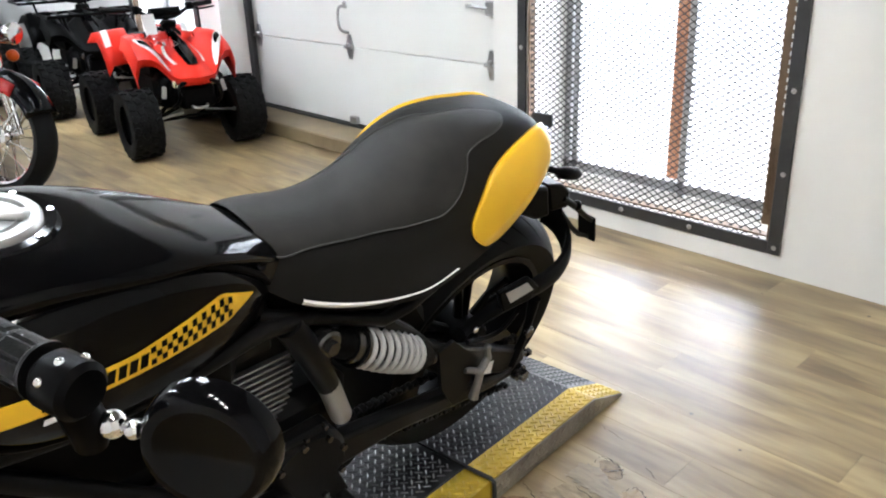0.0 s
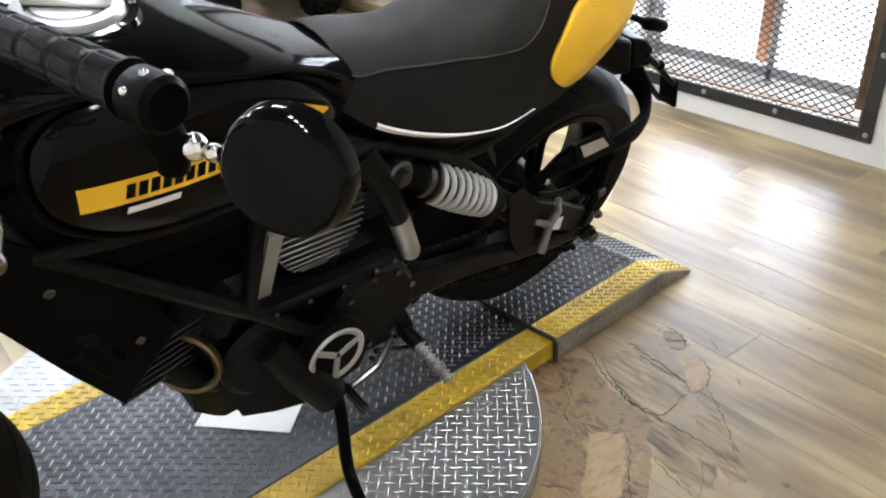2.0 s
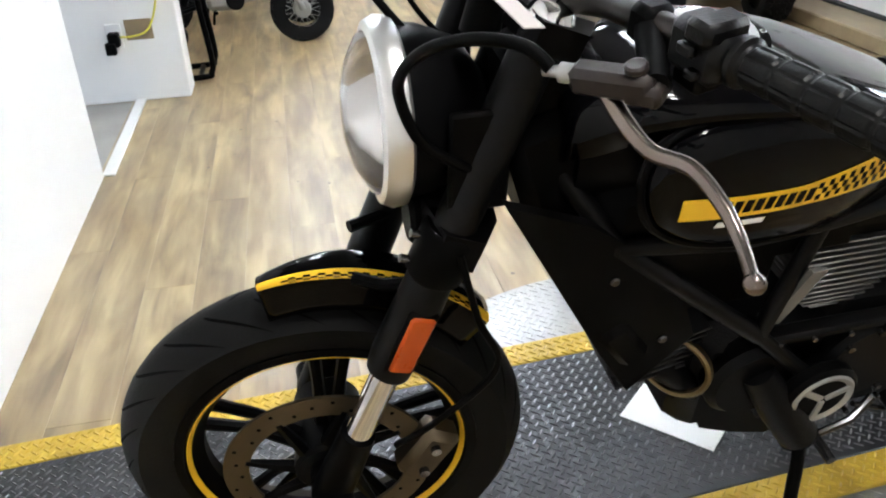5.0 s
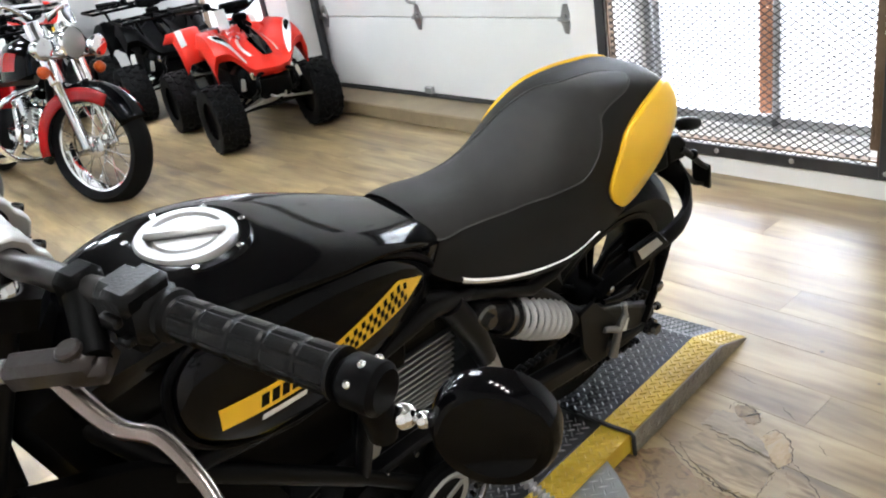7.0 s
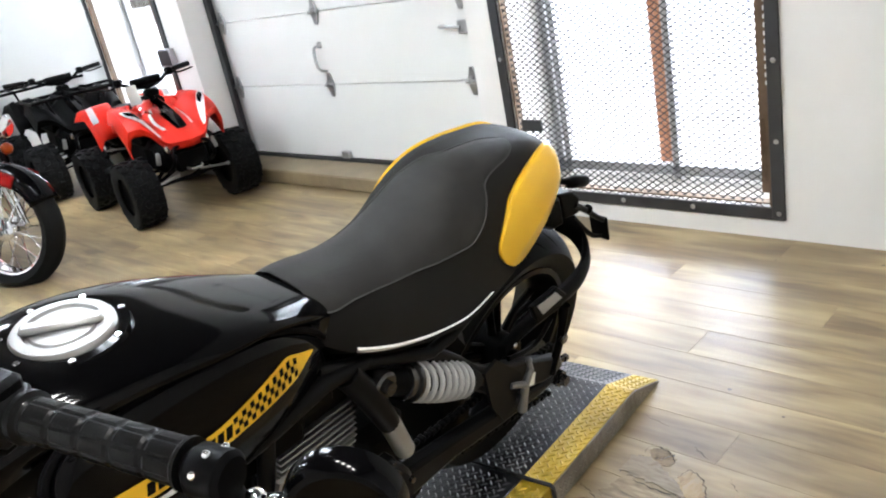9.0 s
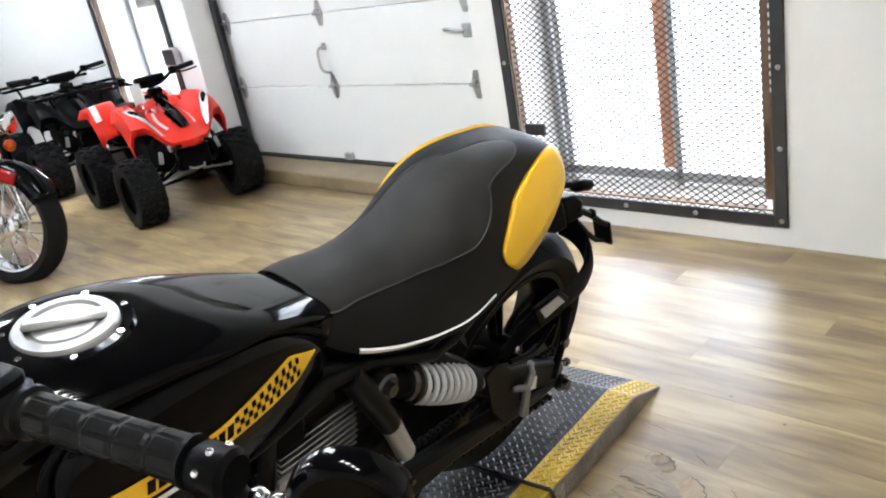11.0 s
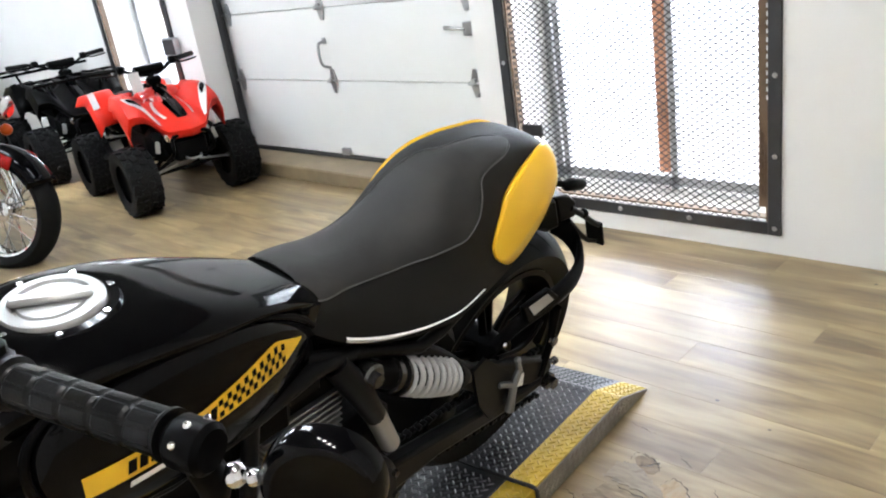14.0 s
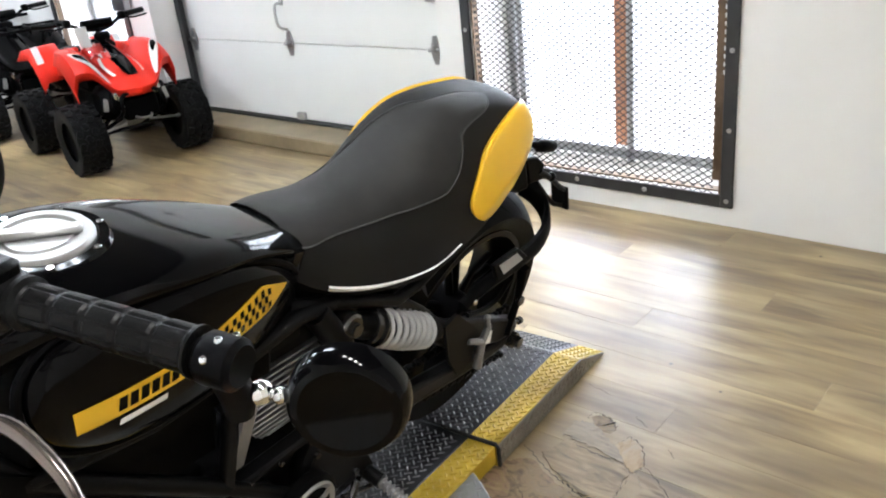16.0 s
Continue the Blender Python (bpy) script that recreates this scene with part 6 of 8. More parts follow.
part("stand_spring", Geo().tube([(0.66, 0.12, 0.30), (0.69, 0.19, 0.18)], 0.005, 8), M["galv"], bike)

# ---- tail ----
stay = spline([(0.201, 0.09, 0.534), (0.124, 0.09, 0.546), (0.014, 0.085, 0.542), (-0.103, 0.075, 0.537), (-0.180, 0.055, 0.541), (-0.217, 0.03, 0.569), (-0.215, 0.0, 0.602), (-0.195, -0.03, 0.625)], 5)
half = [0.010 + 0.011 * min(1.0, i / 12) + 0.008 * max(0.0, min(1.0, (i - 12) / 10)) for i in range(len(stay))]
ps = part("plate_stay", Geo().grid([[p + Vector((0, 0.007, h * 0.7)), p + Vector((0, 0.012, 0.0)), p + Vector((0, 0.007, -h * 0.7)), p + Vector((0, 0.0, -h)), p + Vector((0, -0.010, -h)), p + Vector((0, -0.010, h)), p + Vector((0, 0.0, h))] for p, h in zip(stay, half)], closed_v=True, caps=True), M["plastic"], bike, "broad black stay that carries the plate bracket")
part("stay_strut", Geo().tube([(-0.035, 0.088, 0.520), (-0.034, 0.088, 0.470), (-0.030, 0.087, 0.425), (0.0, 0.086, 0.352)], [0.014, 0.010, 0.009, 0.011], 12), M["satin"], ps)
part("strut_knob", Geo().disc((-0.031, 0.094, 0.435), (0, 1, 0), 0.013, 0.014, 14, 0.003), M["darkchrome"], ps)
part("cable_guide", Geo().tube(spline([(0.012, 0.085, 0.508), (0.055, 0.088, 0.486), (0.085, 0.088, 0.479), (0.130, 0.09, 0.488), (0.179, 0.09, 0.503)], 4), 0.0055, 8), M["satin"], ps)
part("bracket_bolt", Geo().disc((0.172, 0.099, 0.537), (0, 1, 0), 0.007, 0.010, 10, 0.002), M["chrome"], ps, "small bright bolt")
tail = rounded(part("tail_bracket", slab([(0.05, 0.01, 0.775), (-0.06, 0.01, 0.745), (-0.128, 0.01, 0.724), (-0.155, 0.01, 0.645), (-0.105, 0.01, 0.650), (0.0, 0.01, 0.705), (0.06, 0.01, 0.72)], 0.075), M["plastic"], bike, "black tail bracket under the seat"), 0.008)
rounded(part("plate_lamp", slab([(-0.130, 0.004, 0.726), (-0.190, 0.004, 0.712), (-0.226, 0.004, 0.685), (-0.232, 0.004, 0.640), (-0.165, 0.004, 0.650)], 0.060), M["plastic"], tail), 0.006)
part("bracket_rail", Geo().tube([(-0.205, 0.0, 0.672), (-0.275, -0.005, 0.628), (-0.345, -0.01, 0.578), (-0.392, -0.014, 0.548)], [0.009, 0.008, 0.007, 0.006], 10), M["plastic"], tail)
part("bracket_rail", Geo().tube([(-0.215, -0.01, 0.632), (-0.285, -0.015, 0.570), (-0.350, -0.02, 0.520), (-0.395, -0.02, 0.500)], [0.010, 0.008, 0.006, 0.005], 10), M["plastic"], tail)
part("rail_joint", Geo().ball((-0.282, -0.004, 0.628), 0.0125, 9), M["satin"], tail)
rounded(part("plate_holder", Geo().box((-0.400, -0.03, 0.522), (0.010, 0.050, 0.078), m=Matrix.Rotation(radians(20), 4, "Y")), M["plastic"], tail), 0.003)
part("tail_light", Geo().box((0.03, 0.0, 0.79), (0.09, 0.10, 0.045), b=0.014), M["plastic"], bike, "dark tail light under the seat")
for s in (1, -1):
    a_ = (lambda y: y) if s > 0 else (lambda y: -0.06 - y)
    sig = part("turn_signal", Geo().tube([(0.01, a_(0.04), 0.822), (-0.030, a_(0.050), 0.812), (-0.075, a_(0.055), 0.794), (-0.082, a_(0.056), 0.790), (-0.100, a_(0.057), 0.786), (-0.135, a_(0.060), 0.776), (-0.143, a_(0.061), 0.774)], [0.0075, 0.0065, 0.007, 0.0125, 0.0145, 0.0135, 0.009], 14), M["plastic"], bike, "small black turn signal")
    part("signal_lens", Geo().tube([(-0.143, a_(0.061), 0.774), (-0.147, a_(0.0612), 0.773)], [0.010, 0.006], 12), M["gloss"], sig)
plate_ = rounded(part("sticker_plate", slab([(0.118, 0.103, 0.600), (0.022, 0.103, 0.602), (-0.025, 0.100, 0.560), (0.0, 0.1, 0.535), (0.09, 0.103, 0.545)], 0.012), M["plastic"], bike, "flat black plate under the sticker"), 0.003)
part("white_sticker", slab([(0.099, 0.1055, 0.594), (0.031, 0.1055, 0.594), (0.002, 0.1045, 0.566), (0.077, 0.1055, 0.563)], 0.0015), M["spring"], plate_, "pale grey paper sticker")
part("white_sticker", slab([(0.142, 0.1095, 0.437), (0.103, 0.1095, 0.431), (0.106, 0.1095, 0.400), (0.149, 0.1095, 0.416)], 0.0016), M["paper"], bike, "white paper sticker")
# airbox and battery box fill the frame under the tank
part("airbox", Geo().box((0.90, CY * 0.6, 0.77), (0.40, 0.19, 0.18), b=0.03).box((0.64, 0.015, 0.72), (0.22, 0.16, 0.16), b=0.03).box((1.06, 0.0, 0.80), (0.14, 0.15, 0.16), b=0.03), M["plastic"], bike, "black airbox under the tank")
part("rear_hugger", Geo().box((0.36, 0, 0.62), (0.12, 0.14, 0.16), m=Matrix.Rotation(radians(35), 4, "Y"), b=0.02), M["plastic"], bike, "black inner mudguard")

# inner mudguard follows the tyre ahead of the wheel
hug = Geo().grid([[(-0.03 + r_ * math.cos(a), y_ - 0.068, 0.322 + r_ * math.sin(a)) for r_, y_ in ((0.262, 0.094), (0.314, 0.096), (0.349, 0.090), (0.357, 0.05), (0.357, -0.07), (0.347, -0.115), (0.28, -0.118))] for a in (radians(-8 + 4.2 * i) for i in range(11))])
hg = part("hugger", hug, M["plastic"], bike, "matt black tyre hugger", angle=50)
hg.modifiers.new("thick", "SOLIDIFY").thickness = 0.004
part("headstock_cover", Geo().box((1.125, 0.0, 0.845), (0.13, 0.165, 0.20), m=Matrix.Rotation(radians(18), 4, "Y"), b=0.02).box((1.165, 0.0, 0.95), (0.09, 0.12, 0.12), b=0.02), M["plastic"], bike, "black plastic cover behind the steering head")
for x, z in ((0.791, 0.545), (0.733, 0.543), (0.671, 0.541), (0.610, 0.545), (0.573, 0.550), (0.66, 0.345), (0.60, 0.335), (0.55, 0.36)):
    part("case_bolt", Geo().disc((x, 0.134, z), (0, 1, 0), 0.0045, 0.012, 8, 0.001), M["darkchrome"], eng, "small bare metal bolt")
part("case_rib", Geo().box((0.685, 0.118, 0.545), (0.25, 0.03, 0.018), b=0.005), M["engine"], eng)
part("case_flange", Geo().box((0.66, 0.112, 0.36), (0.22, 0.035, 0.018), b=0.006), M["engine"], eng)


# ---- quad bikes ----
def knobby(c, r, w, n, lug=0.012):
    """Tyre body, axle along y."""
    return Geo().lathe([(r * 0.55, -w * 0.42), (r * 0.75, -w * 0.5), (r * 0.93, -w * 0.47), (r - lug, -w * 0.36), (r - lug * 0.7, 0), (r - lug, w * 0.36), (r * 0.93, w * 0.47), (r * 0.75, w * 0.5), (r * 0.55, w * 0.42)], c, (0, 1, 0), 40)


def tread_blocks(c, r, w, n, lug=0.012):
    g = Geo()
    for k in range(n):
        for j, (y, rr) in enumerate(((-0.36, 0.985), (-0.12, 1.0), (0.12, 1.0), (0.36, 0.985))):
            a = 2 * math.pi * (k + 0.5 * (j % 2)) / n
            g.box((c[0] + (r * rr - lug) * math.cos(a), c[1] + y * w, c[2] + (r * rr - lug) * math.sin(a)), (lug * 2, w * 0.19, 2 * math.pi * r / n * 0.55),
                  m=Matrix.Rotation(-a, 4, "Y") @ Matrix.Rotation(radians(20 if j % 2 else -20), 4, "X"), b=0.003)
    return g


def quad_bike(name, label, m, body, accent, rack, scale=1.0):
    q = thing(name, label, "quad bike", m @ Matrix.Scale(scale, 4), "parked quad bikes")
    tyre_f = mesh_of("wheel", knobby((0, 0, 0), 0.215, 0.19, 18), M["rubber"])
    tread_f = mesh_of("tread", tread_blocks((0, 0, 0), 0.215, 0.19, 18), M["rubber"])
    hub = mesh_of("wheel_rim", Geo().lathe([(0.0, 0.03), (0.05, 0.035), (0.10, 0.0), (0.122, 0.06), (0.122, -0.06), (0.0, -0.03)], (0, 0, 0), (0, 1, 0), 24), M["satin"])
    for x in (0.0, -0.88):
        for y in (-0.33, 0.33):
            t = new("wheel", tyre_f)
            t.parent, t.location = q, (x, y, 0.215)
            tagged(t, "knobby black quad tyre")
            h = new("wheel_rim", hub)
            h.parent = t
            tr = new("tread", tread_f)
            tr.parent = t
            tagged(tr, "knobby tread blocks", kind="stuff")
    # front body: pointed beak between two raised wings
    def shell(f, u, lift=0.0):
        a = abs(u)
        rise = lambda lo, hi: max(0.0, min(1.0, (a - lo) / (hi - lo)))
        e1, e2 = rise(0.34, 0.74), rise(0.91, 1.0)
        x = 0.25 - 0.21 * a ** 1.25 - 0.46 * f * (1 - 0.16 * a)
        z = 0.475 + 0.225 * f ** 0.75 * (1 - 0.35 * rise(0.12, 0.45)) + 0.135 * (3 * e1 ** 2 - 2 * e1 ** 3) * (0.55 + 0.45 * math.sin(math.pi * min(1.0, 0.25 + f * 0.8))) - 0.085 * e2 ** 1.5
        return (x, 0.365 * u * (1 - 0.10 * f), z + lift)
    us = [-1 + 2 * j / 28 for j in range(29)]
    rows = []
    for i in range(17):
        line = [shell(i / 16, u) for u in us]
        drop = 0.115 * max(0.0, 1 - (i / 16) / 0.75) ** 0.6
        skirt = lambda p: [(p[0] - 0.012 * k, p[1] * (1 - 0.03 * k), p[2] - drop * k) for k in (0.5, 1.0)]
        rows.append(skirt(line[0])[::-1] + line + skirt(line[-1]))
    rows.insert(0, [(p[0] - 0.012, p[1] * 0.96, p[2] - 0.045) for p in rows[0]])
    hood = part("hood", Geo().grid(rows), body, q, angle=32)
    hood.modifiers.new("thick", "SOLIDIFY").thickness = 0.008
    part("hood_insert", Geo().grid([[shell(0.16 + 0.80 * i / 10, v * (0.055 + 0.10 * math.sin(math.pi * (0.15 + 0.75 * i / 10))), 0.012) for v in (-1, -0.5, 0, 0.5, 1)] for i in range(11)]), M["gloss"], hood, "black glossy hood insert")
    part("grille", Geo().box((0.10, 0, 0.40), (0.10, 0.30, 0.16), m=Matrix.Rotation(radians(14), 4, "Y"), b=0.02), M["plastic"], q, "black front grille")
    for s in (-1, 1):
        part("grille_slat", Geo().box((0.155, s * 0.06, 0.40), (0.012, 0.05, 0.10), m=Matrix.Rotation(radians(14), 4, "Y"), b=0.004), M["satin"], q)
        part("reflector", Geo().box((0.115, s * 0.185, 0.40), (0.012, 0.03, 0.075), m=Matrix.Rotation(radians(s * 12), 4, "X"), b=0.004), M["silver"], q, "pale side reflector")
        part("tie_rod", Geo().tube([(0.06, s * 0.07, 0.255), (0.05, s * 0.27, 0.225)], 0.008, 8).ball((0.05, s * 0.262, 0.227), 0.014, 7), M["galv"], q, "bare metal tie rod")
    part("tow_hook", Geo().tube(spline([(0.17, -0.05, 0.31), (0.21, -0.03, 0.30), (0.21, 0.03, 0.30), (0.17, 0.05, 0.31)], 4), 0.008, 8), M["galv"], q, "bare metal tow hook")
    for s in (() if rack else (-1, 1)):
        part("hood_decal", Geo().grid([[shell(0.22 + 0.5 * i / 7, s * (0.26 + 0.05 * math.sin(math.pi * i / 7) + 0.055 * k), 0.011) for k in (0, 1)] for i in range(8)]), accent, hood, "pale hood decal")
    for s in (-1, 1):
        def wing(k, v, wide, lift):
            f, u = 0.02 + 0.36 * k, 0.47 + 0.40 * k
            return shell(f + 0.5 * wide * v, s * (u - wide * v), lift)
        part("wing_decal", Geo().grid([[wing(k / 10, v, 0.10 * math.sin(math.pi * min(1.0, 0.06 + 0.9 * k / 10)) ** 0.8, 0.011) for v in (-1, -0.5, 0, 0.5, 1)] for k in range(11)]), accent, hood, "pale wing decal")
        part("decal_centre", Geo().grid([[wing(0.42 + 0.45 * k / 6, v, 0.062 * math.sin(math.pi * (0.04 + 0.92 * k / 6)), 0.0135) for v in (-1, 0, 1)] for k in range(7)]), M["gloss"], hood)
        # side panel under the seat
        sp_ = Geo().grid([[(-0.22 - 0.40 * i / 6, s * (0.155 + 0.02 * i / 6 + 0.05 * k * (0.6 + 0.4 * math.sin(i))), 0.70 - 0.025 * i / 6 - 0.16 * k) for k in (0, 0.35, 0.7, 1.0)] for i in range(7)])
        sp_o = part("side_panel", sp_, body, q, angle=50)
        sp_o.modifiers.new("thick", "SOLIDIFY").thickness = 0.008
        # rear fender, raised at its front edge
        rows = []
        for i in range(9):
            f = i / 8
            x = -0.60 - 0.46 * f
            z = 0.50 + 0.20 * min(1, f * 3.0) ** 0.7 - 0.05 * max(0, f - 0.5)
            rows.append([(x, s * (0.12 + 0.19 * k), z - 0.015 * k - 0.06 * max(0, k - 0.8) * 5) for k in (0, 0.3, 0.6, 0.8, 1.0)])
        rf = part("rear_fender", Geo().grid(rows), body, q, angle=50)
        rf.modifiers.new("thick", "SOLIDIFY").thickness = 0.008
        part("fender_tip", Geo().grid([[(-0.665 - 0.03 * i, s * (0.245 + 0.022 * k), 0.602 + (0.045 * i if i < 3 else 0.10) - 0.004 * k + 0.006) for k in (0, 1, 2)] for i in range(4)]), accent, rf, "pale fender decal")
        lamp = part("headlamp", Geo().lathe([(0.0, 0.008), (0.022, 0.006), (0.03, 0.0), (0.032, -0.03)], (0.165, s * 0.115, 0.450), (1, 0, -0.1), 20), M["chrome"], q, "small round headlamp")
        part("lamp_lens", Geo().lathe([(0.0, 0.012), (0.02, 0.010), (0.028, 0.004)], (0.165, s * 0.115, 0.450), (1, 0, -0.1), 18), M["lens"], lamp)
        part("a_arm", Geo().tube([(0.06, s * 0.08, 0.30), (0.0, s * 0.25, 0.215)], 0.012, 8).tube([(-0.10, s * 0.08, 0.30), (0.0, s * 0.25, 0.215)], 0.012, 8), M["satin"], q, "black suspension arm")
        sp = spline([(0.0, s * 0.20, 0.25), (-0.03, s * 0.12, 0.50)], 2)
        coil = [Vector(sp[0]).lerp(Vector(sp[-1]), i / 80) + Vector((0.026 * math.cos(i * 0.55), 0.026 * math.sin(i * 0.55), 0)) for i in range(81)]
        part("shock_spring", Geo().tube(coil, 0.006, 6), M["darkchrome"], q, "dark front shock spring")
    part("front_bumper", Geo().tube(spline([(0.10, -0.14, 0.30), (0.22, -0.13, 0.36), (0.20, -0.10, 0.45), (0.20, 0.10, 0.45), (0.22, 0.13, 0.36), (0.10, 0.14, 0.30)], 5), 0.012, 8).box((0.13, 0, 0.36), (0.10, 0.22, 0.14), b=0.02), M["satin"], q, "black tubular front bumper")
    part("belly", Geo().box((0.02, 0, 0.40), (0.22, 0.40, 0.20), b=0.04).box((-0.36, 0, 0.52), (0.50, 0.34, 0.20), b=0.05).box((-0.82, 0, 0.50), (0.36, 0.40, 0.18), b=0.05), M["plastic"], q, "black engine bay and inner panels")
    part("skid_plate", Geo().box((-0.05, 0, 0.24), (0.34, 0.18, 0.02), m=Matrix.Rotation(radians(-18), 4, "Y"), b=0.005), M["galv"], q, "bare metal skid plate")
    part("chassis", Geo().box((-0.45, 0, 0.36), (0.75, 0.20, 0.20), b=0.04).tube([(-0.88, -0.30, 0.215), (-0.88, 0.30, 0.215)], 0.028, 12).tube([(0.0, -0.28, 0.215), (0.0, 0.28, 0.215)], 0.012, 10), M["engine"], q)
    part("seat", Geo().grid([[(-0.28 - 0.085 * i, v * (0.10 + 0.006 * i), 0.70 - 0.012 * i + 0.006 * (i - 4) ** 2 * 0.5 - 0.05 * abs(v) ** 3) for v in (-1, -0.6, 0, 0.6, 1)] + [(-0.28 - 0.085 * i, 0.09, 0.56), (-0.28 - 0.085 * i, -0.09, 0.56)] for i in range(9)], closed_v=True, caps=True), M["leather"], q, "black seat")
    [part("footwell", Geo().box((-0.42, s * 0.25, 0.30), (0.36, 0.17, 0.03), b=0.01), M["plastic"], q) for s in (-1, 1)]
    hb = part("handlebar", Geo().tube(spline([(-0.34, -0.36, 0.905), (-0.27, -0.20, 0.90), (-0.23, -0.07, 0.845), (-0.23, 0.07, 0.845), (-0.27, 0.20, 0.90), (-0.34, 0.36, 0.905)], 6), 0.011, 10).tube([(-0.16, 0, 0.62), (-0.24, 0, 0.85)], 0.022, 12), M["satin"], q, "black handlebar")
    for s in (-1, 1):
        part("grip", Geo().tube([(-0.285, s * 0.235, 0.902), (-0.345, s * 0.375, 0.906)], 0.018, 12), M["grip"], hb)
        part("brake_lever", Geo().tube(spline([(-0.26, s * 0.20, 0.895), (-0.21, s * 0.24, 0.88), (-0.25, s * 0.36, 0.885)], 5), 0.006, 6).box((-0.255, s * 0.185, 0.90), (0.05, 0.05, 0.05), b=0.01), M["satin"], hb)
    part("bar_pad", Geo().tube([(-0.235, -0.10, 0.875), (-0.235, 0.10, 0.875)], 0.03, 12), M["plastic"], hb)
    part("key_box", Geo().box((-0.19, 0.0, 0.80), (0.05, 0.10, 0.05), b=0.012), M["plastic"], hb)
    if rack:
        for x, z, w, ln in ((0.0, 0.735, 0.62, 0.34), (-0.92, 0.775, 0.66, 0.42)):
            rk = part("rack", Geo().tube([(x - ln / 2, -w / 2, z), (x + ln / 2, -w / 2, z), (x + ln / 2, w / 2, z), (x - ln / 2, w / 2, z)], 0.012, 8, closed=True), M["satin"], q, "black tubular cargo rack")
            for k in range(5):
                yy = -w / 2 + w * (k + 1) / 6
                part("rack_bar", Geo().tube([(x - ln / 2, yy, z), (x + ln / 2, yy, z)], 0.008, 8), M["satin"], rk)
            for s in (-1, 1):
                part("rack_post", Geo().tube([(x, s * w * 0.3, z), (x, s * w * 0.25, z - 0.14)], 0.010, 8), M["satin"], rk)
    for ob in (hood, hb):
        ob.scale = (1.0, 0.86 if ob is hood else 0.92, 1.02 if ob is hood else 0.95)
    return q


red_quad = quad_bike("quad_bike", "red and white kids quad bike with knobby black tyres", pose(-3.48, 0.725, 0, 0, 0, -8), M["red"], M["plate"], False)
tagq = Geo().box((0, 0, 0), (0.006, 0.075, 0.13), b=0.001).moved(pose(-0.19, -0.115, 0.765, 0, -12, 8))
part("price_tag", tagq, M["paper"], red_quad, "white paper price tag")
wrap = Geo().grid([[(-0.20 + 0.05 * i, (-0.24 + 0.045 * j), 0.715 - 0.010 * i + 0.018 * math.sin(i * 2.1 + j * 1.7) + 0.012 * math.cos(j * 2.9)) for j in range(6)] for i in range(6)])
part("plastic_wrap", wrap, M["screen"], red_quad, "clear crumpled plastic wrap")
quad_bike("quad_bike", "dark quad bike with black cargo racks and yellow trim", pose(-5.12, 0.83, 0, 0, 0, -8) @ Matrix.Diagonal((1, 1, 0.95, 1)), M["plastic"], M["satin"], True, 1.08)
quad_bike("quad_bike", "white quad bike with black tyres parked behind the others", pose(-6.1, -0.03, 0, 0, 0, -6), M["plate"], M["red"], True, 1.08)
quad_bike("quad_bike", "dark quad bike at the far end of the row", pose(-8.0, 0.62, 0, 0, 0, -6), M["plastic"], M["yellow"], True, 1.1)


# ---- cruisers ----
def spoke_wheel(parent, name, c, r, w, rim_r, n, rim_mat, hub_w=0.12):
    wh = part(name, Geo().lathe([(rim_r + 0.008, -w * 0.34), (rim_r - 0.012, -w * 0.3), (rim_r - 0.022, 0), (rim_r - 0.012, w * 0.3), (rim_r + 0.008, w * 0.34), (rim_r - 0.004, w * 0.2), (rim_r - 0.004, -w * 0.2)], c, (0, 1, 0), 48, closed=True), rim_mat, parent, "bright spoked wheel rim")
    part("tyre", Geo().lathe(tyre_profile(r, w, rim_r), c, (0, 1, 0), 56), M["rubber"], wh, "black tyre")
    sp = Geo()
    for k in range(n):
        a = 2 * math.pi * k / n
        b = a + (0.28 if k % 2 else -0.28)
        y0 = (hub_w * 0.4) * (1 if (k // 2) % 2 else -1)
        sp.tube([(c[0] + 0.045 * math.cos(a), c[1] + y0, c[2] + 0.045 * math.sin(a)), (c[0] + (rim_r - 0.018) * math.cos(b), c[1], c[2] + (rim_r - 0.018) * math.sin(b))], 0.0026, 5)
    part("spokes", sp, rim_mat, wh, kind="stuff")
    part("hub", Geo().lathe([(0.0, -hub_w / 2), (0.03, -hub_w / 2), (0.06, -hub_w * 0.42), (0.06, -hub_w * 0.34), (0.032, -hub_w * 0.25), (0.032, hub_w * 0.25), (0.06, hub_w * 0.34), (0.06, hub_w * 0.42), (0.03, hub_w / 2), (0.0, hub_w / 2)], c, (0, 1, 0), 28), rim_mat, wh)
    return wh


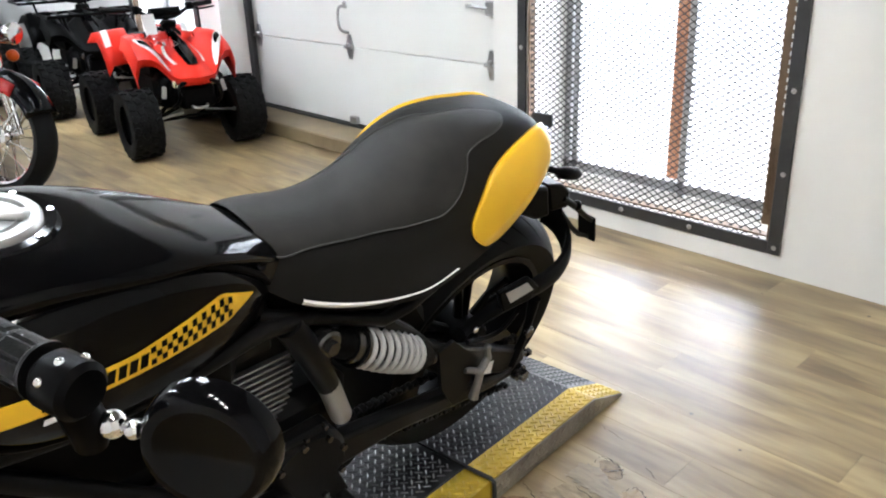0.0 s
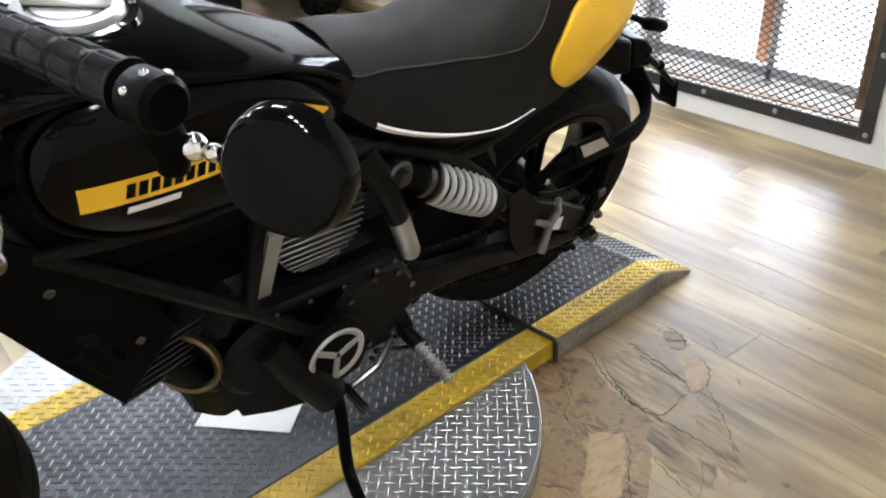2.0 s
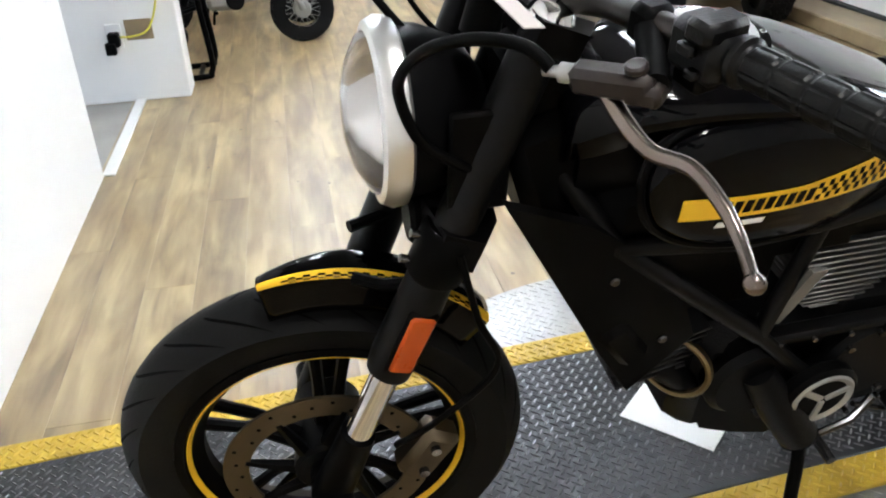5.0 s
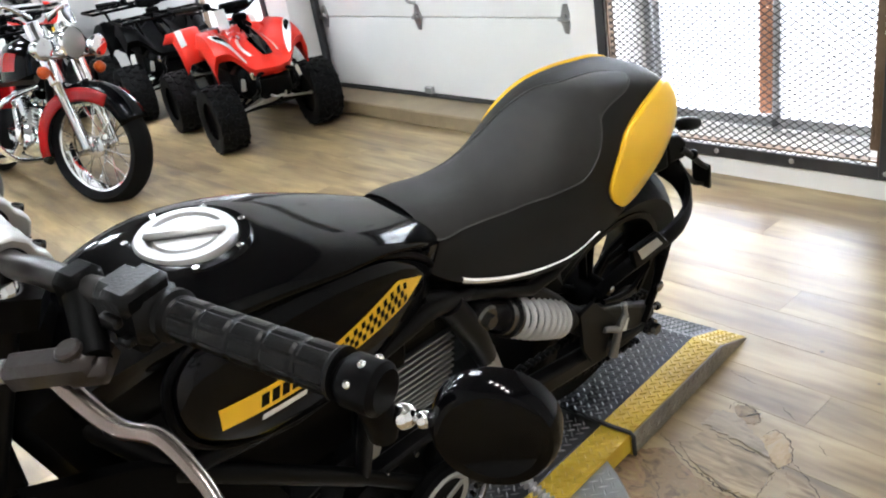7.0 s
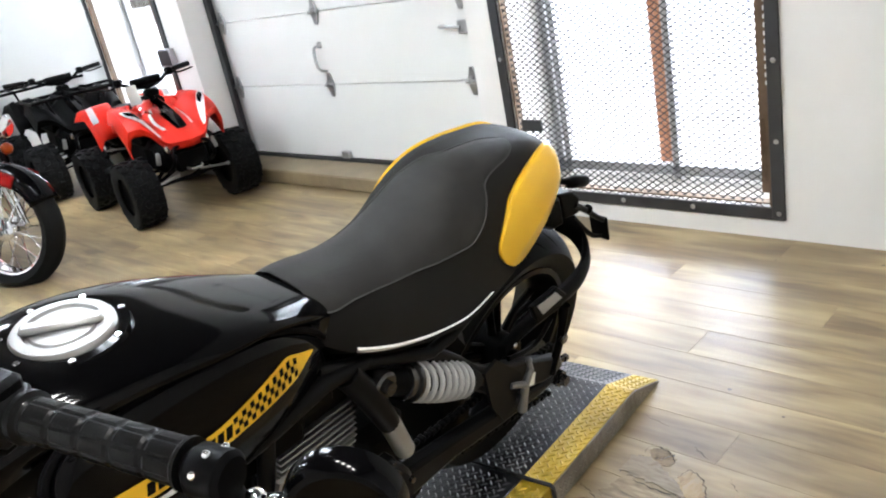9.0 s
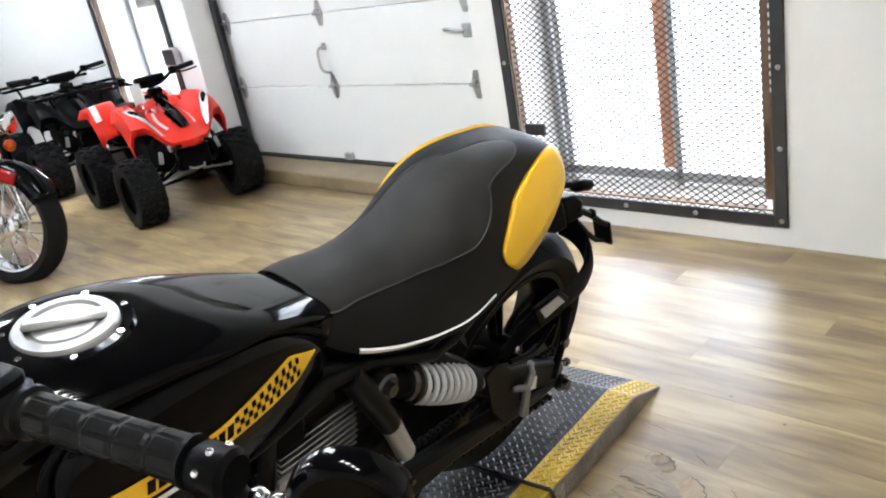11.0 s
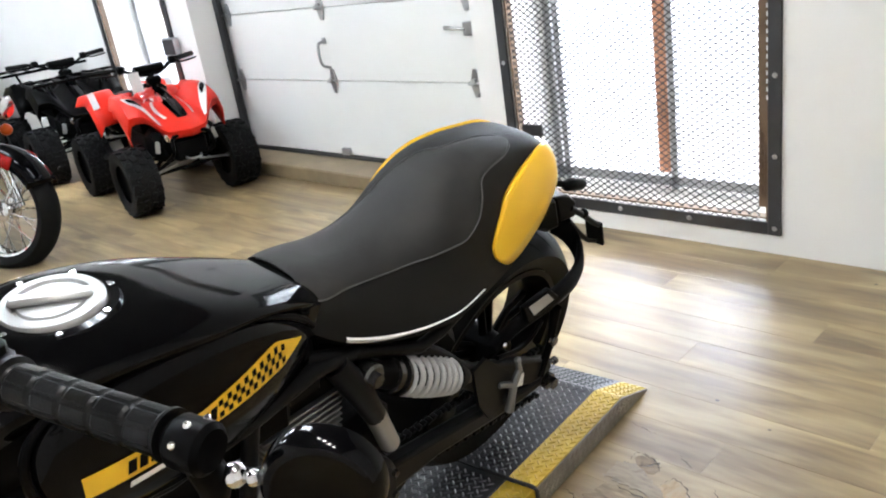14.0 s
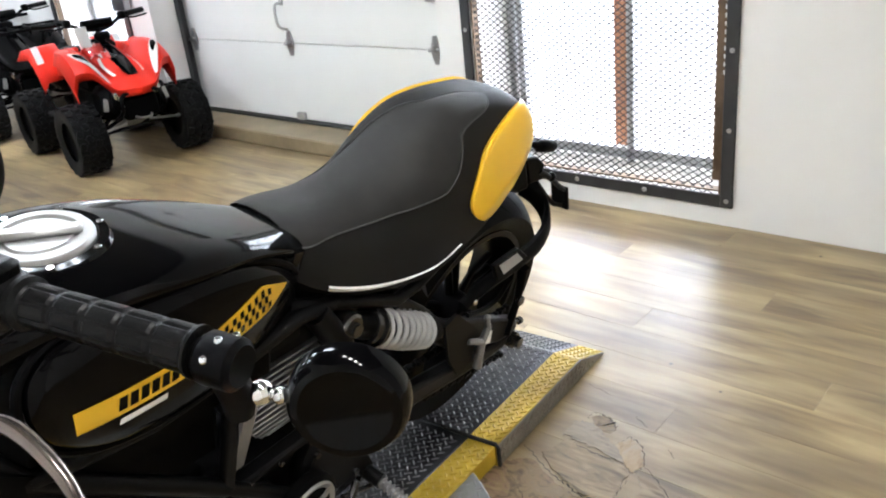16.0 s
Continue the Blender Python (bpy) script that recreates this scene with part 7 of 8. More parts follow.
def cruiser(label, m, steer, paint, bags):
    """Origin under the front axle; local x ahead."""
    c = thing("cruiser", label, "motorcycle", m, "parked cruisers")
    f = part("front_fork", Geo().tube([(-0.30, 0, 0.98), (-0.26, 0, 0.84)], 0.03, 12), M["chrome"], c, "chrome front fork with lights")
    f.matrix_local = Matrix.Translation((-0.28, 0, 0)) @ Matrix.Rotation(radians(steer), 4, "Z") @ Matrix.Translation((0.28, 0, 0))
    spoke_wheel(f, "front_wheel", (0, 0, 0.335), 0.335, 0.150, 0.250, 40, M["chrome"])
    for s in (-1, 1):
        part("fork_slider", Geo().tube([(0.0, s * 0.105, 0.335), (-0.13, s * 0.105, 0.68), (-0.135, s * 0.105, 0.69), (-0.26, s * 0.105, 1.0)], [0.028, 0.032, 0.042, 0.04], 16), M["chrome"], f)
        part("passing_lamp", Geo().lathe([(0.0, -0.07), (0.04, -0.06), (0.058, -0.02), (0.062, 0.0), (0.055, 0.008), (0.0, 0.014)], (-0.10, s * 0.20, 0.875), (1, 0, 0), 24), M["chrome"], f, "round chrome passing lamp")
        part("turn_signal", Geo().ball((-0.12, s * 0.205, 0.755), 0.034, 9), M["orange"], f, "amber turn signal")
        part("handlebar", Geo().tube(spline([(-0.33, s * 0.05, 1.02), (-0.36, s * 0.22, 1.10), (-0.52, s * 0.36, 1.06), (-0.64, s * 0.40, 1.0)], 5), 0.014, 10), M["chrome"], f)
        part("grip", Geo().tube([(-0.53, s * 0.365, 1.055), (-0.65, s * 0.405, 0.995)], 0.02, 12), M["grip"], f)
        part("mirror", Geo().disc((-0.45, s * 0.40, 1.22), (1, 0, 0.1), 0.05, 0.02, 20, 0.006).tube([(-0.44, s * 0.30, 1.08), (-0.45, s * 0.39, 1.20)], 0.006, 6), M["chrome"], f)
    part("headlight", Geo().lathe([(0.0, -0.13), (0.06, -0.11), (0.088, -0.03), (0.092, 0.0), (0.084, 0.01)], (-0.09, 0, 0.90), (1, 0, 0), 32), M["chrome"], f, "large chrome headlight")
    part("headlight_glass", Geo().lathe([(0.083, 0.006), (0.06, 0.018), (0.0, 0.026)], (-0.09, 0, 0.90), (1, 0, 0), 28), M["silver"], f)
    part("light_bar", Geo().tube([(-0.13, -0.22, 0.83), (-0.13, 0.22, 0.83)], 0.012, 10).box((-0.16, 0, 0.84), (0.05, 0.22, 0.05), b=0.012), M["chrome"], f)
    fe_rows = []
    for i in range(23):
        a = radians(28 + 165 * i / 22)
        fe_rows.append([((0.365 - 0.045 * abs(v) ** 2.4 - (0.05 if abs(v) == 1 else 0)) * math.cos(a), v * 0.088, 0.335 + (0.365 - 0.045 * abs(v) ** 2.4 - (0.05 if abs(v) == 1 else 0)) * math.sin(a)) for v in (-1, -0.97, -0.75, -0.4, 0, 0.4, 0.75, 0.97, 1)])
    fe = part("front_fender", Geo().grid(fe_rows), M["gloss"], f, "valanced two-tone front fender", angle=60)
    fe.modifiers.new("thick", "SOLIDIFY").thickness = 0.004
    for s in (-1, 1):
        side = Geo().grid([[((0.362 - 0.05 * k) * math.cos(a), s * (0.091 + 0.002 * k), 0.335 + (0.335 - 0.055 * k) * math.sin(a)) for k in (0.0, 0.5, 1.0, 1.35)] for a in (radians(62 + 130 * i / 20) for i in range(21))])
        sd = part("fender_side", side, paint, fe, "coloured lower fender side")
        sd.modifiers.new("thick", "SOLIDIFY").thickness = 0.004
    shield = Geo().grid([[(-0.22 - 0.13 * k - 0.05 * abs(v) ** 2, v * (0.24 - 0.04 * k), 1.0 + 0.42 * k) for v in (-1, -0.6, -0.2, 0.2, 0.6, 1)] for k in (0, 0.33, 0.66, 1.0)])
    part("windscreen", shield, M["screen"], f, "clear windscreen")
    # body
    spoke_wheel(c, "rear_wheel", (-1.64, 0, 0.325), 0.325, 0.16, 0.21, 32, M["chrome"])
    rows = []
    for x, zt, w, zb in ((-0.34, 0.86, 0.06, 0.74), (-0.42, 0.91, 0.13, 0.70), (-0.55, 0.93, 0.165, 0.68), (-0.70, 0.91, 0.165, 0.68), (-0.85, 0.85, 0.13, 0.68), (-0.95, 0.79, 0.08, 0.69)):
        rows.append([(x, math.copysign(abs(math.sin(v * math.pi / 2)) ** 0.8, v) * w, zb + (zt - zb) * math.cos(v * math.pi / 2) ** 0.8 if abs(v) < 1 else zb) for v in (-1, -0.8, -0.6, -0.4, -0.2, 0, 0.2, 0.4, 0.6, 0.8, 1)])
    tank_c = part("fuel_tank", Geo().grid(rows, caps=True), M["gloss"], c, "glossy black teardrop fuel tank", angle=60)
    for s in (-1, 1):
        pnl = [[(x, s * w * 1.012 * math.sin(v * math.pi / 2) ** 0.8, zb + (zt - zb) * math.cos(v * math.pi / 2) ** 0.8 + 0.002) for v in (0.60, 0.70, 0.80, 0.90)] for x, zt, w, zb in ((-0.45, 0.914, 0.14, 0.694), (-0.55, 0.93, 0.165, 0.68), (-0.65, 0.917, 0.166, 0.68), (-0.75, 0.892, 0.156, 0.68), (-0.85, 0.85, 0.13, 0.68))]
        part("tank_panel", Geo().grid(pnl), paint, tank_c, "coloured tank side panel")
    part("tank_console", Geo().grid([[(x, v * 0.05, z + 0.008) for v in (-1, 0, 1)] for x, z in ((-0.40, 0.90), (-0.55, 0.935), (-0.70, 0.915), (-0.86, 0.845))]), M["chrome"], c)
    part("saddle", Geo().grid([[(x, v * w, z - 0.05 * abs(v) ** 3) for v in (-1, -0.6, 0, 0.6, 1)] + [(x, w * 0.8, z - 0.10), (x, -w * 0.8, z - 0.10)] for x, z, w in ((-0.90, 0.76, 0.10), (-1.02, 0.72, 0.17), (-1.18, 0.71, 0.19), (-1.30, 0.76, 0.17), (-1.40, 0.80, 0.14), (-1.65, 0.80, 0.13), (-1.80, 0.77, 0.09))], closed_v=True, caps=True), M["leather"], c, "black leather saddle")
    for s in (-1, 1):
        cy = part("engine_cylinder", Geo().lathe([(0.075 if i % 2 else 0.058, i * 0.012) for i in range(15)], (-0.62 if s > 0 else -0.80, 0, 0.40), (0.5 * s, 0, 0.87), 24), M["chrome"], c, "finned chrome engine cylinder")
        part("rocker_cover", Geo().disc((-0.62 + 0.10 if s > 0 else -0.90, 0, 0.40 + 0.175), (0.5 * s, 0, 0.87), 0.06, 0.05, 20, 0.015), M["chrome"], cy)
        part("exhaust", Geo().tube(spline([(-0.55, -0.14, 0.52), (-0.45, -0.17, 0.40), (-0.60, -0.18, 0.26), (-1.2, -0.19, 0.22 + 0.05 * s), (-1.9, -0.20, 0.26 + 0.07 * s)], 6), [0.022] * 12 + [0.036] * 13, 14), M["chrome"], c)
        part("floorboard", Geo().box((-0.55, s * 0.29, 0.29), (0.30, 0.10, 0.02), b=0.006), M["satin"], c)
        part("crash_bar", Geo().tube(spline([(-0.38, s * 0.06, 0.66), (-0.32, s * 0.28, 0.58), (-0.33, s * 0.34, 0.42), (-0.38, s * 0.24, 0.27), (-0.42, s * 0.08, 0.24)], 6), 0.016, 12), M["chrome"], c, "chrome crash bar")
        if bags:
            part("saddlebag", Geo().box((-1.60, s * 0.29, 0.52), (0.50, 0.17, 0.30), b=0.05), M["plastic"], c, "black saddlebag")
    part("crankcase", Geo().box((-0.72, 0, 0.33), (0.42, 0.24, 0.22), b=0.06).disc((-0.62, 0.13, 0.34), (0, 1, 0), 0.10, 0.05, 28, 0.015).disc((-0.88, 0.13, 0.34), (0, 1, 0), 0.085, 0.05, 28, 0.015), M["chrome"], c, "polished crankcase")
    part("air_cleaner", Geo().disc((-0.70, 0.14, 0.58), (0, 1, 0), 0.085, 0.05, 28, 0.012), M["chrome"], c)
    part("frame", Geo().tube([(-0.32, 0, 0.86), (-0.40, 0, 0.30), (-0.55, 0, 0.20), (-1.2, 0, 0.20), (-1.64, 0.10, 0.325)], 0.022, 10).tube([(-0.32, 0, 0.86), (-1.0, 0, 0.66), (-1.45, 0, 0.60), (-1.64, -0.10, 0.325)], 0.022, 10), M["satin"], c)
    rr = part("rear_fender", Geo().grid([[(-1.64 + 0.38 * math.cos(a), v * 0.10, 0.325 + (0.40 - 0.05 * abs(v) ** 2) * math.sin(a)) for v in (-1, -0.6, 0, 0.6, 1)] for a in (radians(20 + 150 * i / 14) for i in range(15))]), paint, c, "rounded rear fender", angle=60)
    rr.modifiers.new("thick", "SOLIDIFY").thickness = 0.005
    part("kickstand", Geo().tube([(-0.75, 0.12, 0.22), (-0.80, 0.30, 0.012)], 0.012, 8), M["satin"], c)
    return c


def at_front(x, y, head, lean=5):
    return pose(x, y, 0, 0, 0, head) @ Matrix.Rotation(radians(-lean), 4, "X")


cruiser("red and black cruiser with chrome lights and spoked wheels", at_front(-3.416, -0.572, 2, 11), 27, M["darkred"], False)
cruiser("black cruiser with chrome crash bars and spoked wheels", at_front(-7.40, -0.74, 12), 32, M["gloss"], True)
cruiser("black and chrome cruiser at the back of the row", at_front(-9.6, 0.3, 8), 25, M["gloss"], False)
cruiser("black cruiser with chrome fork at the far end of the aisle", at_front(-8.75, -1.55, 16), 24, M["gloss"], True)


# ---- small dirt bikes ----
def dirt_bike(label, m, paint, second):
    """Origin under the front axle; local x ahead."""
    d = thing("dirt_bike", label, "dirt bike", m, "row of small dirt bikes")
    for x, nm in ((0.0, "front_wheel"), (-0.91, "rear_wheel")):
        wh = part(nm, Geo().lathe([(0.122, -0.028), (0.112, 0), (0.122, 0.028), (0.128, 0.02), (0.128, -0.02)], (x, 0, 0.195), (0, 1, 0), 32, closed=True), M["silver"], d, "small spoked wheel")
        part("tyre", knobby((x, 0, 0.195), 0.197, 0.075, 20, 0.010), M["rubber"], wh, "knobby black tyre")
        part("tread", tread_blocks((x, 0, 0.195), 0.197, 0.075, 20, 0.010), M["rubber"], wh, kind="stuff")
        sp = Geo()
        for k in range(24):
            a = 2 * math.pi * k / 24
            b = a + (0.3 if k % 2 else -0.3)
            sp.tube([(x + 0.045 * math.cos(a), 0.025 * (1 if (k // 2) % 2 else -1), 0.195 + 0.045 * math.sin(a)), (x + 0.115 * math.cos(b), 0, 0.195 + 0.115 * math.sin(b))], 0.0022, 4)
        part("spokes", sp, M["silver"], wh, kind="stuff")
        part("hub", Geo().disc((x, 0, 0.195), (0, 1, 0), 0.055, 0.075, 24, 0.008), M["silver"], wh)
    for s in (-1, 1):
        part("fork_leg", Geo().tube([(0.0, s * 0.058, 0.195), (-0.075, s * 0.058, 0.40), (-0.076, s * 0.058, 0.402), (-0.185, s * 0.058, 0.70)], [0.019, 0.021, 0.014, 0.014], 12), M["silver"], d)
        part("number_plate" if s > 0 else "fork_guard", Geo().box((-0.10, 0.0, 0.66), (0.012, 0.13, 0.15), m=Matrix.Rotation(radians(-20), 4, "Y"), b=0.005) if s > 0 else Geo().box((-0.06, 0.0, 0.47), (0.03, 0.10, 0.03), b=0.008), second, d)
        shr = part("tank_shroud", Geo().prism([(-0.185, 0.625), (-0.30, 0.655), (-0.46, 0.605), (-0.53, 0.53), (-0.41, 0.475), (-0.31, 0.445), (-0.235, 0.49)], "y", s * 0.074, s * 0.086), second, d)
        part("shroud_wedge", Geo().prism([(-0.19, 0.60), (-0.33, 0.565), (-0.27, 0.455), (-0.232, 0.485)], "y", s * 0.084, s * 0.091), paint, shr)
        part("seat_stripe", Geo().prism([(-0.36, 0.60), (-0.50, 0.565), (-0.52, 0.54), (-0.40, 0.55)], "y", s * 0.084, s * 0.089), paint, shr)
        part("side_plate", Geo().prism([(-0.52, 0.56), (-0.82, 0.60), (-0.74, 0.47), (-0.58, 0.44)], "y", s * 0.072, s * 0.082), paint, d)
    for nm, p in (("front_fender", [(0.20, 0.425), (0.10, 0.47), (-0.02, 0.485), (-0.16, 0.455)]), ("rear_fender", [(-0.72, 0.60), (-0.86, 0.64), (-1.0, 0.665), (-1.10, 0.66)])):
        rows = [[(x, v * (0.062 - 0.018 * abs(i - 4) / 4), z - 0.02 * abs(v) ** 2) for v in (-1, -0.5, 0, 0.5, 1)] for i, (x, z) in enumerate([(q.x, q.z) for q in spline([(a, 0, b) for a, b in p], 3)])]
        fe = part(nm, Geo().grid(rows), paint, d, angle=60)
        fe.modifiers.new("thick", "SOLIDIFY").thickness = 0.005
    part("fuel_tank", Geo().grid([[(x, math.sin(v * math.pi / 2) * w, 0.50 + (zt - 0.50) * max(0, math.cos(v * math.pi / 2)) ** 0.7) for v in (-1, -0.7, -0.4, 0, 0.4, 0.7, 1)] for x, zt, w in ((-0.20, 0.64, 0.04), (-0.27, 0.67, 0.075), (-0.36, 0.66, 0.08), (-0.45, 0.60, 0.06))], caps=True), paint, d, angle=60)
    part("seat", Geo().grid([[(x, v * w, z - 0.03 * abs(v) ** 3) for v in (-1, -0.6, 0, 0.6, 1)] + [(x, w * 0.8, z - 0.07), (x, -w * 0.8, z - 0.07)] for x, z, w in ((-0.36, 0.645, 0.05), (-0.48, 0.61, 0.07), (-0.62, 0.60, 0.078), (-0.80, 0.635, 0.07), (-0.90, 0.655, 0.05))], closed_v=True, caps=True), M["leather"], d, "black seat")
    part("handlebar", Geo().tube(spline([(-0.26, -0.30, 0.82), (-0.22, -0.16, 0.815), (-0.19, -0.05, 0.74), (-0.19, 0.05, 0.74), (-0.22, 0.16, 0.815), (-0.26, 0.30, 0.82)], 5), 0.010, 8), M["satin"], d)
    part("engine", Geo().box((-0.46, 0, 0.30), (0.22, 0.16, 0.13), b=0.03).disc((-0.50, 0.09, 0.30), (0, 1, 0), 0.06, 0.04, 24, 0.01).tube([(-0.36, 0, 0.31), (-0.22, 0, 0.33)], 0.05, 16), M["galv"], d, "small bare metal engine")
    part("engine_cover", Geo().box((-0.43, 0, 0.40), (0.16, 0.12, 0.10), b=0.02).box((-0.62, 0, 0.42), (0.16, 0.10, 0.14), b=0.02), M["engine"], d)
    part("crank_cover", Geo().disc((-0.40, -0.095, 0.29), (0, 1, 0), 0.055, 0.03, 20, 0.006), M["engine"], d)
    part("frame", Geo().tube([(-0.17, 0, 0.66), (-0.24, 0, 0.48), (-0.44, 0, 0.40), (-0.60, 0, 0.30)], 0.018, 10).tube([(-0.24, 0, 0.50), (-0.50, 0, 0.54), (-0.85, 0, 0.60)], 0.014, 8), paint, d)
    part("swingarm", Geo().tube([(-0.58, 0.06, 0.28), (-0.91, 0.065, 0.195)], 0.013, 8).tube([(-0.58, -0.06, 0.28), (-0.91, -0.065, 0.195)], 0.013, 8).tube([(-0.70, 0, 0.28), (-0.62, 0, 0.50)], 0.025, 12), M["satin"], d)
    part("muffler", Geo().tube(spline([(-0.24, -0.05, 0.36), (-0.40, -0.10, 0.42), (-0.66, -0.10, 0.46), (-0.95, -0.10, 0.54)], 4), [0.014] * 5 + [0.026] * 8, 12), M["satin"], d)
    part("footpeg", Geo().tube([(-0.52, -0.17, 0.235), (-0.52, 0.17, 0.235)], 0.010, 8), M["satin"], d)
    part("kickstand", Geo().tube([(-0.56, 0.07, 0.25), (-0.60, 0.20, 0.012)], 0.008, 8), M["satin"], d)
    return d


LOOKS = [("red", "plate"), ("plate", "red"), ("red", "plate"), ("orangep", "plate"), ("green", "plate"), ("green", "green"), ("blue", "plate"), ("orangep", "orangep"), ("red", "plate"), ("green", "plate")]
COLOUR = {"red": "red", "plate": "white", "orangep": "orange", "green": "green", "blue": "blue"}
for k, (a, b) in enumerate(LOOKS):
    dirt_bike(f"small {COLOUR[a]} and {COLOUR[b]} dirt bike with knobby tyres" if a != b else f"small all-{COLOUR[a]} dirt bike with knobby tyres", pose(-3.97 - 0.52 * k, -1.78 + 0.012 * k, 0, 0, 0, 96) @ Matrix.Rotation(radians(-5), 4, "X"), M[a], M[b])


# ---- tubular kart beside the partition ----
kart = thing("kart_frame", "black tubular kart frame with a padded black seat", "kart", pose(-3.34, -2.5, 0, 0, 0, 0))
for x, top in ((0.09, 0.56), (-0.16, 0.60)):
    loop = spline([(x, -0.60, 0.02), (x, 0.10, 0.022), (x, 0.185, 0.05), (x, 0.195, 0.14), (x, 0.18, 0.34), (x, 0.165, top - 0.08), (x, 0.10, top - 0.01), (x, 0.0, top + 0.01), (x, -0.5, top - 0.02)], 6)
    part("side_loop", Geo().tube(loop, 0.016, 12), M["satin"], kart, "bent black steel tube")
part("cross_tube", Geo().tube([(0.09, 0.0, 0.57), (-0.16, 0.0, 0.61)], 0.014, 10), M["satin"], kart)
part("cross_tube", Geo().tube([(0.09, 0.12, 0.022), (-0.16, 0.12, 0.022)], 0.014, 10), M["satin"], kart)
part("seat_pad", Geo().box((-0.04, -0.18, 0.66), (0.24, 0.34, 0.07), m=Matrix.Rotation(radians(8), 4, "X"), b=0.03).box((-0.04, -0.26, 0.57), (0.22, 0.30, 0.10), b=0.03), M["leather"], kart, "black padded seat")
part("engine_block", Geo().box((-0.05, -0.10, 0.30), (0.20, 0.26, 0.30), b=0.03).disc((0.04, 0.02, 0.24), (1, 0, 0), 0.07, 0.06, 24, 0.01), M["engine"], kart, "dark engine block")
kw = part("wheel", knobby((0, 0, 0), 0.19, 0.11, 16).moved(pose(-0.02, -0.42, 0.19, 0, 0, 90)), M["rubber"], kart, "knobby black tyre")
part("tread", tread_blocks((0, 0, 0), 0.19, 0.11, 16).moved(pose(-0.02, -0.42, 0.19, 0, 0, 90)), M["rubber"], kw, kind="stuff")

# ---- fittings on the partition ----
ox = thing("outlet", "black plug in a wall outlet with a yellow cable", "outlet", pose(-2.998, -2.72, 0.335))
part("outlet_plate", Geo().box((0.004, 0, 0), (0.008, 0.075, 0.12), b=0.003), M["white"], ox)
part("plug", Geo().box((0.03, 0.0, -0.01), (0.05, 0.055, 0.07), b=0.008).box((0.045, -0.02, -0.05), (0.035, 0.05, 0.06), b=0.006), M["plastic"], ox, "black plug")
part("cable", Geo().tube(spline([(0.03, 0.03, 0.0), (0.025, 0.10, 0.0), (0.02, 0.17, 0.03), (0.012, 0.225, 0.15), (0.010, 0.235, 0.28), (0.008, 0.22, 0.45), (0.008, 0.20, 0.65), (0.01, 0.19, 1.2)], 6), 0.0048, 8), M["wire"], ox, "hanging yellow cable")
tagged(part("wall_patch", Geo().box((-2.9985, -2.60, 0.36), (0.003, 0.13, 0.10), b=0.001), M["ledge"]), "tan patch of bare plaster on the partition", "patch")
slot = thing("mail_slot", "dull metal slot plate on the partition", "slot plate", pose(-2.998, -2.95, 0.66))
part("slot_plate", Geo().box((0.004, 0, 0), (0.008, 0.30, 0.10), b=0.003), M["rust"], slot)
part("slot_opening", Geo().box((0.0085, 0.02, 0.01), (0.003, 0.16, 0.02), b=0.001), M["seal"], slot)


# ---- torn floor beside the ramp ----
def ragged(pts, z, th, seed):
    rnd = random.Random(seed)
    o = []
    n = len(pts)
    for i in range(n):
        a, b = Vector(pts[i]), Vector(pts[(i + 1) % n])
        for k in range(6):
            p = a.lerp(b, k / 6)
            o.append((p.x + rnd.uniform(-0.006, 0.006), p.y + rnd.uniform(-0.006, 0.006)))
    return Geo().prism(o, "z", z, z + th)


torn = thing("torn_floor", "torn vinyl with brown adhesive showing beside the ramp", "floor damage", pose(0, 0, 0))
part("adhesive_patch", ragged([(0.20, -0.42), (0.244, -0.373), (0.352, -0.42), (0.427, -0.433), (0.491, -0.433), (0.54, -0.50), (0.62, -0.60), (0.70, -0.84), (0.50, -0.84), (0.30, -0.72), (0.18, -0.52)], 0.0002, 0.0005, 1), M["glue"], torn, "brown old adhesive")
part("rust_brown_patch", ragged([(0.228, -0.45), (0.244, -0.385), (0.359, -0.428), (0.427, -0.440), (0.488, -0.440), (0.478, -0.505), (0.426, -0.546), (0.367, -0.575), (0.306, -0.547)], 0.0008, 0.0005, 11), M["glue_dark"], torn, "rust-brown old adhesive")
part("adhesive_patch", ragged([(0.425, -0.573), (0.482, -0.515), (0.534, -0.570), (0.592, -0.652), (0.60, -0.74), (0.536, -0.713), (0.486, -0.632)], 0.0008, 0.0006, 12), M["glue_pale"], torn, "pale orange-tan backing layer")
part("adhesive_patch", ragged([(0.36, -0.60), (0.42, -0.585), (0.478, -0.640), (0.52, -0.715), (0.47, -0.76), (0.38, -0.68)], 0.0008, 0.0006, 13), M["glue_dark"], torn, "rust-brown old adhesive")
part("lifted_vinyl", ragged([(0.261, -0.350), (0.281, -0.278), (0.322, -0.262), (0.39, -0.277), (0.458, -0.280), (0.484, -0.306), (0.490, -0.412), (0.429, -0.420), (0.349, -0.398)], 0.0006, 0.0022, 2), M["patch"], torn, "lifted greyish vinyl piece")
part("lifted_vinyl", ragged([(0.26, -0.185), (0.304, -0.166), (0.387, -0.211), (0.451, -0.265), (0.379, -0.262), (0.309, -0.255), (0.262, -0.250)], 0.0006, 0.0016, 3), M["patch_grey"], torn, "lifted pale grey vinyl piece")
part("adhesive_patch", ragged([(0.403, -0.214), (0.419, -0.175), (0.461, -0.194), (0.496, -0.25), (0.489, -0.290), (0.451, -0.268)], 0.0002, 0.0006, 4), M["glue_pale"], torn, "pale orange-tan backing layer")
